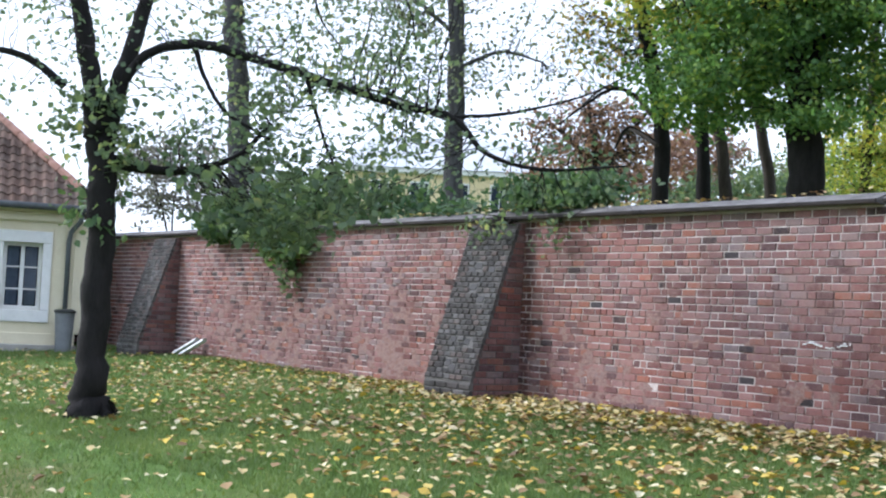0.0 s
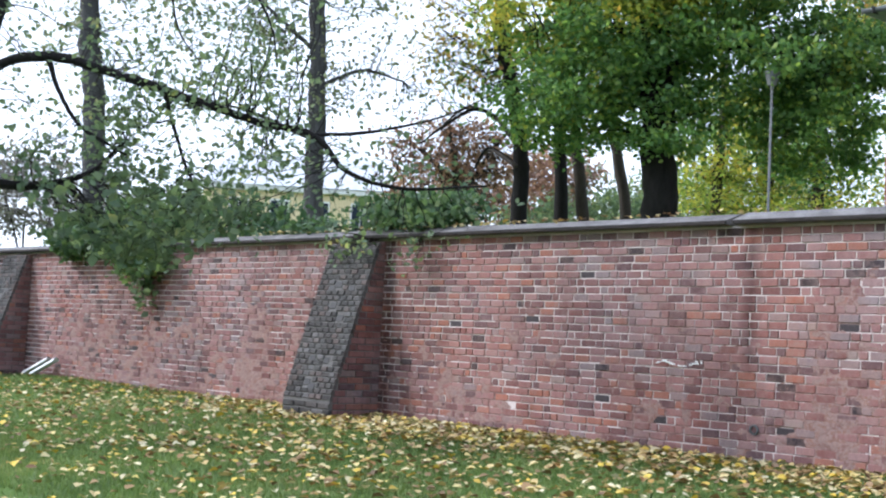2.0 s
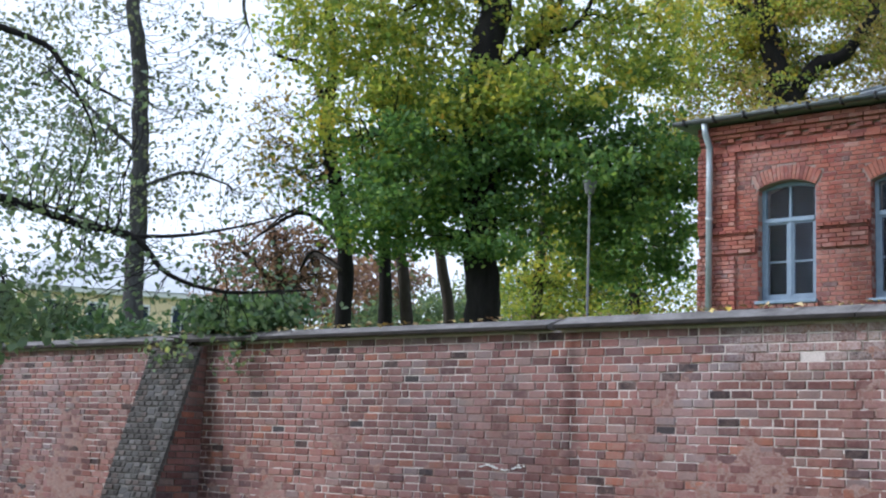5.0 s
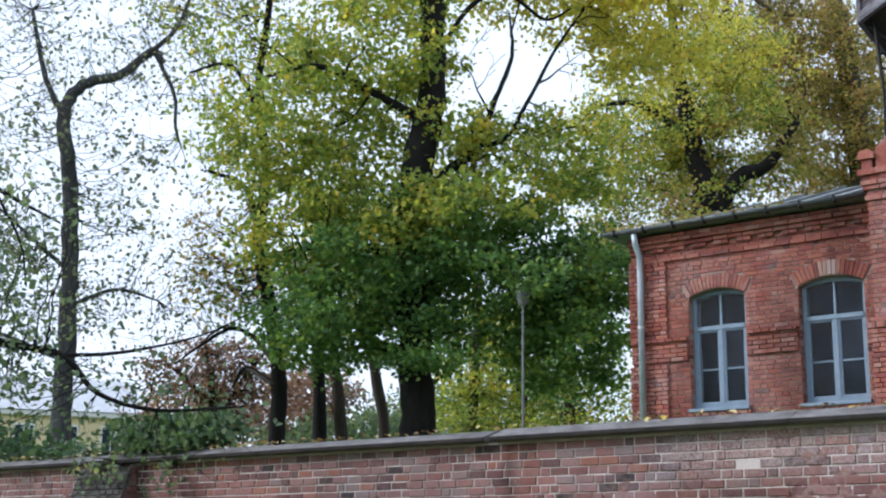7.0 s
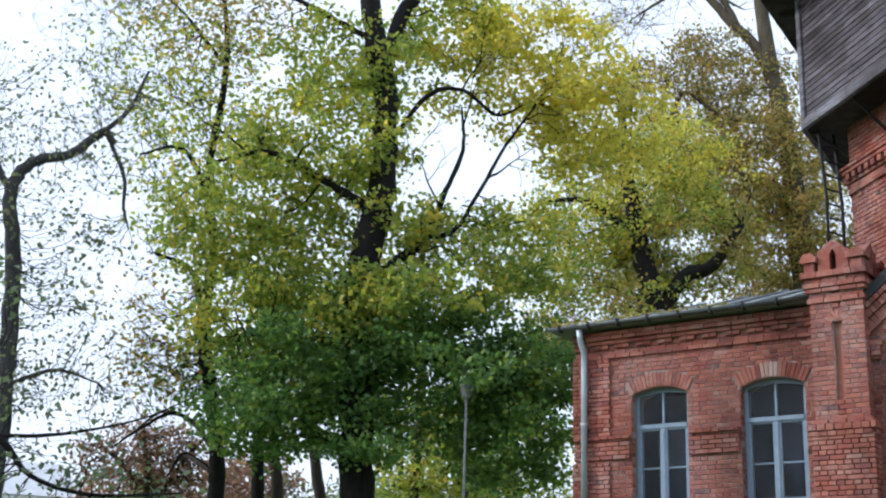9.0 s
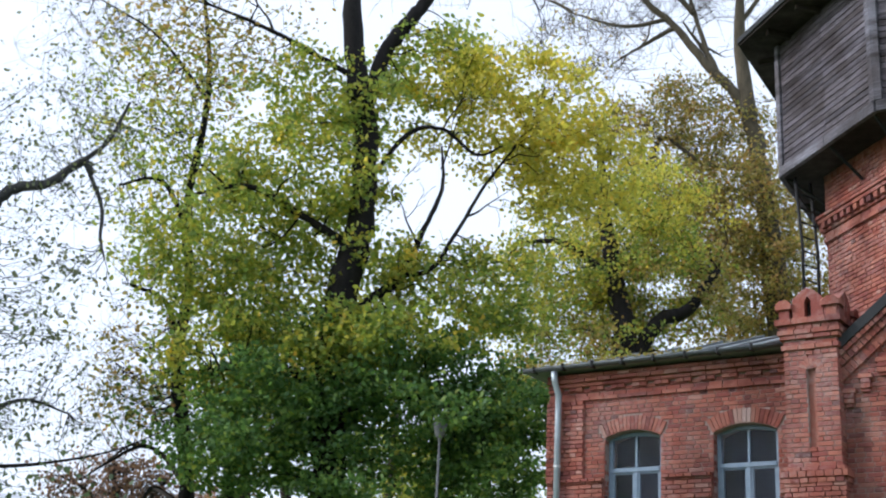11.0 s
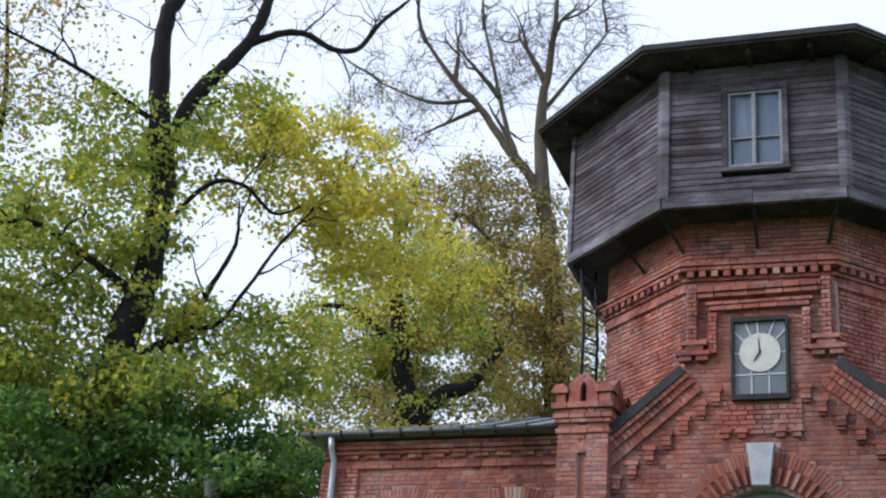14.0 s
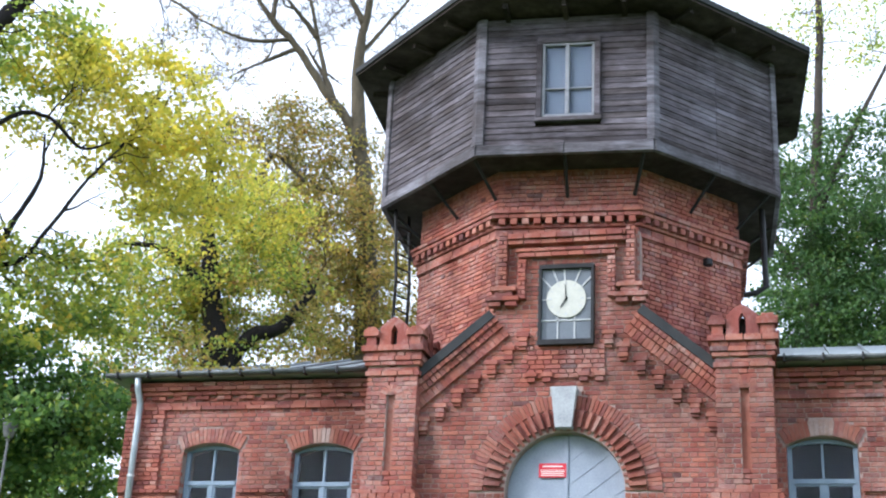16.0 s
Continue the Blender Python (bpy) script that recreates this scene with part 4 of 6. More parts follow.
tpart("text_rule", Mesh().box(CX - 0.40, CX - 0.01, GY + 0.161, GY + 0.166, 5.03, 5.036), M_WHITE, parent=sign)

# clock
clock = tpart("clock_frame", Mesh().box(CX - 0.43, CX + 0.43, GY - 0.085, GY + 0.12, 8.135, 8.20).box(CX - 0.43, CX + 0.43, GY - 0.10, GY + 0.12, 6.90, 6.98)
              .box(CX - 0.43, CX - 0.385, GY - 0.085, GY + 0.12, 6.98, 8.135).box(CX + 0.385, CX + 0.43, GY - 0.085, GY + 0.12, 6.98, 8.135), M_IRON, "black clock window frame")
tpart("clock_backing", Mesh().box(CX - 0.385, CX + 0.385, GY - 0.02, GY + 0.01, 6.98, 8.135), M_DIALPANE, "grey pane", clock)
DZ, DR = 7.64, 0.305
disc = Mesh().prism([(CX + DR * math.cos(2 * math.pi * i / 48), DZ + DR * math.sin(2 * math.pi * i / 48)) for i in range(48)], GY - 0.05, GY - 0.02)
tpart("dial", disc, M_DIAL, "round cream clock dial", clock)
M_MUNTIN = rough_mat("pale_glazing_bar", (0.40, 0.42, 0.44), (0.52, 0.54, 0.56), 8, 0.6)
for x0, z0, x1, z1 in ((-0.385, 7.30, 0.385, 7.30), (-0.13, 6.98, -0.13, 7.38), (0.13, 6.98, 0.13, 7.38), (-0.385, 7.64, -0.28, 7.64), (0.28, 7.64, 0.385, 7.64),
                       (-0.385, 8.00, -0.24, 7.84), (0.24, 7.84, 0.385, 8.00), (-0.22, 8.135, -0.13, 7.90), (0.13, 7.90, 0.22, 8.135), (-0.04, 8.135, -0.02, 7.93)):
    d = Vector((x1 - x0, 0, z1 - z0)).normalized()
    p = Vector((-d.z, 0, d.x)) * 0.011
    q = [(CX + x0 - p.x, z0 - p.z), (CX + x1 - p.x, z1 - p.z), (CX + x1 + p.x, z1 + p.z), (CX + x0 + p.x, z0 + p.z)]
    tpart("glazing_bar", Mesh().prism(q, GY - 0.036, GY - 0.016), M_MUNTIN, parent=clock)
for i in range(12):
    a = 2 * math.pi * i / 12
    s, c = math.sin(a), math.cos(a)
    w = 0.008 if i % 3 else 0.014
    q = [(CX + s * r + c * e, DZ + c * r - s * e) for r, e in ((0.225, -w), (0.225, w), (0.275, w), (0.275, -w))]
    tpart("hour_mark", Mesh().prism(q[::-1], GY - 0.054, GY - 0.045), M_MUNTIN, parent=clock)
for a, r, w in ((2 * math.pi * 0.985, 0.24, 0.010), (2 * math.pi * 0.59, 0.165, 0.015)):
    s, c = math.sin(a), math.cos(a)
    q = [(CX + s * t + c * e, DZ + c * t - s * e) for t, e in ((-0.03, -w), (-0.03, w), (r, w * 0.4), (r, -w * 0.4))]
    tpart("pointer", Mesh().prism(q[::-1], GY - 0.066, GY - 0.058), M_IRON, parent=clock)


def turret(cx):
    """A battlemented brick turret with a narrow niche."""
    t = thing("turret", "", "")
    t.parent = tower
    tagged(t, "battlemented brick corner turret with narrow niche")
    y, hw = 19.35, 0.405
    core, bm, top = Mesh(), Mesh(), Mesh()
    core.box(cx - hw + 0.012, cx + hw - 0.012, y + 0.1, y + 0.8, GB, 6.9)
    for s in (-1, 1):
        core.box(*sorted((cx + s * 0.065, cx + s * (hw - 0.012))), y + 0.012, y + 0.1, GB, 6.9)

    def niche(x, z):
        return not ((abs(x - cx) < 0.06 and 4.95 < z < 6.09) or (math.hypot(x - cx, z - 6.09) < 0.06))
    faces = [(Matrix.Translation((cx, y, 0)), -hw, hw), (Matrix.Translation((cx + hw, y, 0)) @ Matrix.Rotation(radians(90), 4, "Z"), 0, 0.7),
             (Matrix.Translation((cx - hw, y, 0)) @ Matrix.Rotation(radians(-90), 4, "Z"), -0.7, 0)]
    for i, (m, a, c) in enumerate(faces):
        ok = (lambda x, z: niche(x + cx, z)) if i == 0 else (lambda x, z: True)
        if i:
            lay(bm, ok, a, c, GB, 6.45, 0, 0.06, 0.073, 0.24, m, br, 0.011, flemish=True)
        else:
            for z0, z1, cuts in ((GB, 4.95, ((a, c),)), (4.95, 6.112, ((a, -0.06), (0.06, c))), (6.112, 6.45, ((a, c),))):
                for p, q in cuts:
                    lay(bm, ok, p, q, z0, z1, 0, 0.06, 0.073, 0.24, m, br, 0.011, flemish=True)
        e = 0.05 if i == 0 else 0
        lay(bm, lambda x, z: True, a - e, c + e, GB, 4.42, -0.05, 0.09, 0.073, 0.24, m, br, 0.011, flemish=True)
        for k, (z0, z1, p) in enumerate(((4.42, 4.50, 0.07), (4.50, 4.60, 0.09), (4.60, 4.66, 0.05), (6.42, 6.50, 0.03), (6.50, 6.56, 0.0), (6.58, 6.65, 0.045), (6.65, 6.73, 0.07), (6.73, 6.80, 0.05), (6.80, 6.90, 0.10))):
            e = p if i == 0 else 0
            lay(top, lambda x, z: True, a - e, c + e, z0, z1, -p, p + 0.06, z1 - z0, 0.13 if k in (0, 1, 7) else 0.26, m, br, 0.009)
    tpart("core", core, M_MORTAR, parent=t)
    tpart("niche_back", Mesh().box(cx - 0.09, cx + 0.09, y + 0.075, y + 0.095, 4.9, 6.2), M_BRICK, parent=t)
    tpart("shaft_brickwork", bm, M_BRICK, "orange-red bricks", t, "stuff")
    tpart("cap_mouldings", top, M_BRICK, "stepped brick cap", t, "stuff")
    arch = Mesh()
    voussoirs(arch, cx, 0.075, 6.09, 0.0749, 0.0, 0.12, y - 0.008, 0.05, 9)
    tpart("niche_arch", arch, M_BRICK, parent=t)
    # battlements: low wall, pointed middle merlon with a loophole, round-headed corner merlons
    # near-black block closing the loopholes, its colour stands in for their shade
    tpart("loop_core", Mesh().box(cx - 0.3, cx + 0.3, y + 0.12, y + 0.7, 6.88, 7.2), M_EDGE, parent=t)
    for fx in (0, 1):
        m = faces[fx][0]
        mid = 0 if fx == 0 else 0.4
        mer = Mesh()
        L = [(-0.23, 6.9), (-0.05, 6.9), (-0.05, 7.15), (0.0, 7.24), (0.0, 7.37), (-0.10, 7.32), (-0.23, 7.20)]
        R = [(-x, z) for x, z in L][::-1]
        for poly in (L, R):
            mer.prism([(x + mid, z) for x, z in poly], -0.04, 0.14, m)
        tpart("merlon", mer, M_BRICK, "pointed brick merlon with loophole", t)
        for s in (-1, 1):
            cmr = Mesh()
            q = [(mid + s * 0.36 + dx, z) for dx, z in ((-0.12, 7.05), (0.12, 7.05), (0.12, 7.13), (0.06, 7.19), (-0.06, 7.19), (-0.12, 7.13))]
            cmr.prism(q, -0.10, 0.2, m)
            cmr.box(mid + s * 0.36 - 0.08, mid + s * 0.36 + 0.08, -0.06, 0.16, 6.9, 7.05, m, 0.006)
            tpart("merlon", cmr, M_BRICK, "low corner merlon", t)
    return t


turret(-5.955)
turret(-0.665)


# octagonal shaft, turned a little against the gable front
OX, OY, YAW = -3.53, 22.43, radians(4.2)


def octagon(s, z):
    r = s / (2 * math.sin(math.pi / 8))
    turns = [math.pi + math.pi / 8 + math.pi / 4 * i - YAW for i in range(8)]
    return [Vector((OX + r * math.sin(a), OY + r * math.cos(a), z)) for a in turns]


def oct_faces(s):
    """For each of the eight sides: its frame, with x along the side, y inward."""
    out = []
    for i in range(8):
        a = math.pi / 4 * i + YAW
        ap = s / (2 * math.tan(math.pi / 8))
        out.append(Matrix.Translation((OX, OY, 0)) @ Matrix.Rotation(a, 4, "Z") @ Matrix.Translation((0, -ap, 0)))
    return out


def oct_shell(s0, z0, s1, z1, cap=False):
    a, c = octagon(s0, z0), octagon(s1, z1)
    f = [(i, (i + 1) % 8, (i + 1) % 8 + 8, i + 8) for i in range(8)]
    return Mesh().add(a + c, f + [tuple(range(8))[::-1], tuple(range(8, 16))])


S8 = 2.25
tpart("shaft_core", oct_shell(S8 - 0.06, 5.95, S8 - 0.06, 10.3), M_MORTAR, "octagonal brick shaft")
shaft, corn = Mesh(), Mesh()
for i, m in enumerate(oct_faces(S8)):
    if i not in (0, 1, 7, 2, 6):
        continue
    lay(shaft, lambda x, z: True, -S8 / 2, S8 / 2, 5.9, 8.74, 0, 0.05, 0.073, 0.24, m, br, 0.010, flemish=True)
    lay(shaft, lambda x, z: True, -S8 / 2, S8 / 2, 9.14, 10.2, 0.005, 0.05, 0.073, 0.24, m, br, 0.010, flemish=True)
    for z0, z1, p in ((8.70, 8.77, 0.04), (8.77, 8.88, 0.015), (8.88, 8.94, 0.05), (9.03, 9.10, 0.13), (9.10, 9.16, 0.16)):
        h = S8 / 2 + p * math.tan(math.pi / 8)
        lay(corn, lambda x, z: True, -h, h, z0, z1, -p, p + 0.05, z1 - z0, 0.26, m, br, 0.008)
    k = 12
    for j in range(k):
        x = -S8 / 2 + S8 * (j + 0.5) / k
        corn.box(x - 0.052, x + 0.052, -0.12, 0.04, 8.93, 9.03, m, 0.005)
tpart("shaft_brickwork", shaft, M_BRICK, "orange-red bricks", kind="stuff")
tpart("shaft_cornice", corn, M_BRICK, "dentilled brick cornice", kind="stuff")
m3 = oct_faces(S8)[1]
fl = Mesh().box(0.24, 0.36, -0.14, -0.03, 8.56, 8.68, m3, 0.02).box(0.28, 0.32, -0.04, 0.02, 8.60, 8.64, m3)
tpart("floodlight", fl, M_IRON, "small black wall lamp")

# timber tank house
SB, ZB, ZT = 2.78, 9.88, 12.36
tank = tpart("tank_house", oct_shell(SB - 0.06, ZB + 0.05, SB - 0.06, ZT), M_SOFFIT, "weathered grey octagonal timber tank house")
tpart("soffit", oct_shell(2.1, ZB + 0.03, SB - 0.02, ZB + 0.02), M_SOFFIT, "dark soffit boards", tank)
for i, m in enumerate(oct_faces(SB)):
    n, z, h = 22, ZB + 0.18, 0.1045
    if i in (3, 4, 5):
        big = Mesh().box(-SB / 2, SB / 2, 0.0, 0.04, ZB + 0.15, ZT, m)
        tpart("back_boarding", big, M_TIMBER, parent=tank)
        continue
    for j in range(n):
        for a, c in ((-SB / 2 + 0.02, -0.004), (0.004, SB / 2 - 0.02)):
            z0 = z + j * h
            if i == 0 and z0 + h > 10.46 and z0 < 11.93:
                a, c = (a, -0.47) if a < 0 else (0.57, c)
            bd = Mesh()
            dz = br.uniform(-0.004, 0.004)
            v = [(a, -0.004 + br.uniform(-0.004, 0.003), z0 + dz), (c, -0.004 + br.uniform(-0.004, 0.003), z0 + br.uniform(-0.006, 0.006)), (c, 0.008, z0 + h - 0.003), (a, 0.008, z0 + h - 0.003),
                 (a, 0.035, z0), (c, 0.035, z0), (c, 0.035, z0 + h - 0.003), (a, 0.035, z0 + h - 0.003)]
            bd.add(v, [(0, 1, 2, 3), (4, 0, 3, 7), (1, 5, 6, 2), (3, 2, 6, 7), (4, 5, 1, 0)], m)
            tpart("board", bd, M_TIMBER, parent=tank)
    for a, c in ((-SB / 2, -0.004), (0.004, SB / 2)):
        tpart("skirt_board", Mesh().box(a, c, -0.05, 0.03, ZB, ZB + 0.175, m, 0.008), M_TIMBERPALE, "pale grey skirting board", tank)
    tpart("corner_post", Mesh().box(-SB / 2 - 0.02, -SB / 2 + 0.10, -0.045, 0.03, ZB + 0.18, ZT, m, 0.008), M_TIMBERPALE, parent=tank)
    tpart("corner_post", Mesh().box(SB / 2 - 0.10, SB / 2 + 0.02, -0.047, 0.03, ZB + 0.18, ZT, m, 0.008), M_TIMBERPALE, parent=tank)
    for x in (0.0, SB / 2 - 0.15):
        ov = 1.2071 * (SB - S8)
        strut = Mesh().tube([m @ Vector((x, 0.06, ZB + 0.03)), m @ Vector((x * 0.86, ov + 0.0, 9.42))], [0.03, 0.03], 6)
        tpart("strut", strut, M_IRON, "thin black iron strut", tank)
m = oct_faces(SB)[0]
w0, w1, zz0, zz1 = -0.46, 0.56, 10.44, 11.95
tw = Mesh()
for a, c, e, g in ((w0, w1, zz1 - 0.10, zz1), (w0 - 0.02, w1 + 0.02, zz0, zz0 + 0.08), (w0, w0 + 0.09, zz0 + 0.08, zz1 - 0.10), (w1 - 0.09, w1, zz0 + 0.08, zz1 - 0.10)):
    tw.box(a, c, -0.06, 0.04, e, g, m, 0.01)
tankwin = tpart("tank_window", tw, M_TIMBER, "weathered timber casement window")
cas = Mesh()
for a, c, e, g in ((w0 + 0.09, w1 - 0.09, zz1 - 0.14, zz1 - 0.10), (w0 + 0.09, w1 - 0.09, zz0 + 0.08, zz0 + 0.13), (w0 + 0.09, w0 + 0.135, zz0 + 0.13, zz1 - 0.14), (w1 - 0.135, w1 - 0.09, zz0 + 0.13, zz1 - 0.14), (0.0, 0.065, zz0 + 0.13, zz1 - 0.14)):
    cas.box(a, c, -0.03, 0.03, e, g, m, 0.006)
for z in (11.02,):
    cas.box(w0 + 0.135, 0.0, -0.015, 0.02, z, z + 0.025, m, 0.004).box(0.065, w1 - 0.135, -0.015, 0.02, z, z + 0.025, m, 0.004)
M_CASE = rough_mat("flaking_pale_paint", (0.17, 0.175, 0.20), (0.30, 0.31, 0.34), 9, 0.8, 0, 0.4, 50)
tpart("casement", cas, M_CASE, "pale flaking casement", tankwin)
tpart("curtain", Mesh().box(w0 + 0.1, w1 - 0.1, 0.03, 0.04, zz0 + 0.1, zz1 - 0.1, m), M_CURTAIN, "pale net curtain", tankwin)
for a, c in ((w0 + 0.13, 0.0), (0.065, w1 - 0.13)):
    tpart("pane", Mesh().box(a, c, 0.006, 0.010, zz0 + 0.13, zz1 - 0.14, m), M_GLASS, parent=tankwin).visible_shadow = False
SE, ZE = 3.30, 12.42      # eaves: side and underside
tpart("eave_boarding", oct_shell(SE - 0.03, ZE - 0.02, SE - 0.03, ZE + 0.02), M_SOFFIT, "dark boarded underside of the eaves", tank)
tpart("eave", oct_shell(SE, ZE + 0.022, SE, ZE + 0.12), M_FELT, "dark felt eaves edge", tank)
roof = Mesh().add(octagon(SE, ZE + 0.12) + [Vector((OX, OY, 14.3))], [(i, (i + 1) % 8, 8) for i in range(8)])
tpart("tank_roof", roof, M_FELT, "low dark felt octagonal roof")
for i, m in enumerate(oct_faces(SB)):
    for x in (-0.95, 0.0, 0.95):
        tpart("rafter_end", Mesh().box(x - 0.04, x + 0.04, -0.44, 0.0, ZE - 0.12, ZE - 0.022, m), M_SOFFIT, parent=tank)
# iron ladder on the shaft's far side, pipe on the other
ladder = thing("ladder", "", "")
ladder.parent = tower
tagged(ladder, "black iron ladder up the shaft")
for x, y in ((-6.50, 20.85), (-6.36, 21.2)):
    tpart("rail", Mesh().tube([(x, y, 6.6), (x + 0.02, y, 8.6), (x - 0.05, y - 0.03, 9.85)], [0.028] * 3, 8), M_IRON, parent=ladder, smooth=True)
for k in range(12):
    z = 6.8 + 0.25 * k
    tpart("rung", Mesh().tube([(-6.49, 20.85, z), (-6.35, 21.2, z)], [0.016] * 2, 6), M_IRON, parent=ladder, smooth=True)
rpipe = Mesh().tube([(-0.36, 21.7, 9.85), (-0.34, 21.65, 8.45), (-0.51, 21.6, 8.33), (-0.70, 21.6, 8.30)], [0.05] * 4, 8)
tpart("shaft_pipe", rpipe, M_IRON, "dark pipe down the shaft")


# ---- trees ----
def limb(pts, k=6):
    """A smooth run through (point, radius) pairs."""
    p = [np.array([*q, r]) for q, r in pts]
    p = [2 * p[0] - p[1]] + p + [2 * p[-1] - p[-2]]
    out = []
    for i in range(1, len(p) - 2):
        for j in range(k):
            t = j / k
            out.append(0.5 * (2 * p[i] + (p[i + 1] - p[i - 1]) * t + (2 * p[i - 1] - 5 * p[i] + 4 * p[i + 1] - p[i + 2]) * t * t + (3 * p[i] - p[i - 1] - 3 * p[i + 1] + p[i + 2]) * t ** 3))
    out.append(p[-2])
    return out


def tree(name, label, base, trunks, blobs, bark, seed, twig=0.012, shoots=0, droop=0.0, group="", category="tree", bough=0.05):
    """trunks: lists of (point, radius); blobs: (centre, radii, clumps, leaves per clump, spread, leaf size, material)."""
    rnd = np.random.default_rng(seed)
    t = thing(name, label, category, base, group)
    org = np.array(base, float)
    wood, fine = Mesh(), Mesh()
    nodes, rad = [], []
    for i, tr in enumerate(trunks):
        run = limb(tr)
        wob = rnd.normal(size=(len(run), 3)) * np.array([r[3] * 0.10 for r in run])[:, None]
        pts = [r[:3] + w for r, w in zip(run, wob)]
        (wood if i == 0 else fine).tube([p - org for p in pts], [max(r[3], 0.006) * rnd.uniform(0.94, 1.06) for r in run], 12 if i == 0 else 8)
        nodes += pts
        rad += [r[3] for r in run]
    nodes, rad = np.array(nodes), np.array(rad)
    crowns = {}
    for centre, radii, count, per, spread, size, material in blobs:
        d = rnd.normal(size=(count, 3))
        d *= (rnd.uniform(0.12, 1, count) ** (1 / 2.2) / np.linalg.norm(d, axis=1))[:, None]
        pts = np.array(centre) + d * np.array(radii)
        near = np.linalg.norm(pts[:, None] - nodes[None, ::3], axis=2).min(1)
        new_n, new_r = [nodes], [rad]
        every, rr = nodes, rad
        for p in pts[np.argsort(near)]:
            gap = np.linalg.norm(every - p, axis=1) + 0.7 * np.maximum(0, every[:, 2] - p[2] - 0.2) + 0.007 / np.maximum(rr, 0.004)
            j = int(gap.argmin())
            a, L = every[j], np.linalg.norm(every[j] - p)
            if L > 0.05:
                r0 = min(rr[j] * 0.7, twig * 0.7 + bough * 0.16 * L)
                k = 5
                q = np.linspace(0, 1, k)[:, None]
                curve = a + (p - a) * q + rnd.normal(size=(k, 3)) * L * 0.06 * np.sin(q * math.pi) + np.array([0, 0, 1]) * (np.sin(q * math.pi) * L * (0.10 - droop))
                rads = r0 + (twig * 0.45 - r0) * q[:, 0]
                fine.tube([c - org for c in curve], rads, 4 if r0 < 0.03 else 6, False)
                every = np.concatenate([every, curve[1:]])
                rr = np.concatenate([rr, rads[1:]])
            for _ in range(shoots):
                e = p + rnd.normal(size=3) * spread * 1.1 + np.array([0, 0, spread * (0.25 - droop * 2.5)])
                mid = (p + e) / 2 + rnd.normal(size=3) * spread * 0.15
                fine.tube([p - org, mid - org, e - org], [twig * 0.45, twig * 0.35, twig * 0.2], 3, False)
        nodes, rad = every, rr
        if per:
            pp = np.repeat(pts, per, 0) + rnd.normal(size=(count * per, 3)) * spread * np.array([1, 1, 0.5])
            if droop:
                pp[:, 2] -= np.abs(rnd.normal(size=len(pp))) * droop * spread * 2
            crowns.setdefault(material.name, []).append((pp - org, size))
    part("trunk", wood, bark, t, smooth=True)
    part("branching", fine, bark, t, "", "stuff", True)
    for mname, sets in crowns.items():
        v, f, k = [], [], 0
        for pp, size in sets:
            a, c = leaves(pp, size, rnd)
            v.append(a)
            f.append(c + k)
            k += len(a)
        part("crown", quads("crown", np.concatenate(v), np.concatenate(f), bpy.data.materials[mname]), None, t, bpy.data.materials[mname].name.replace("_", " "), "stuff")
    return t


def fork(out, p, d, length, r, depth, rnd):
    """A bare limb that rises, bends and forks, as runs of (point, radius) added to out."""
    q, run = Vector(p), [(Vector(p), r)]
    for i in range(4):
        d = (d + Vector(rnd.normal(size=3)) * 0.2 + Vector((0, 0, 0.06))).normalized()
        q = q + d * length / 4
        run.append((q.copy(), r * (1 - 0.2 * (i + 1))))
        if depth and i:
            e = (d + Vector(rnd.normal(size=3)) * 0.55).normalized()
            fork(out, q, e, length * rnd.uniform(0.5, 0.75), r * (1 - 0.2 * (i + 1)) * 0.8, depth - 1, rnd)
    out.append(run)


def way(*q):
    """(bearing, distance, elevation, radius) as limb points."""
    return [(rise(b, d, e), r) for b, d, e, r in q]


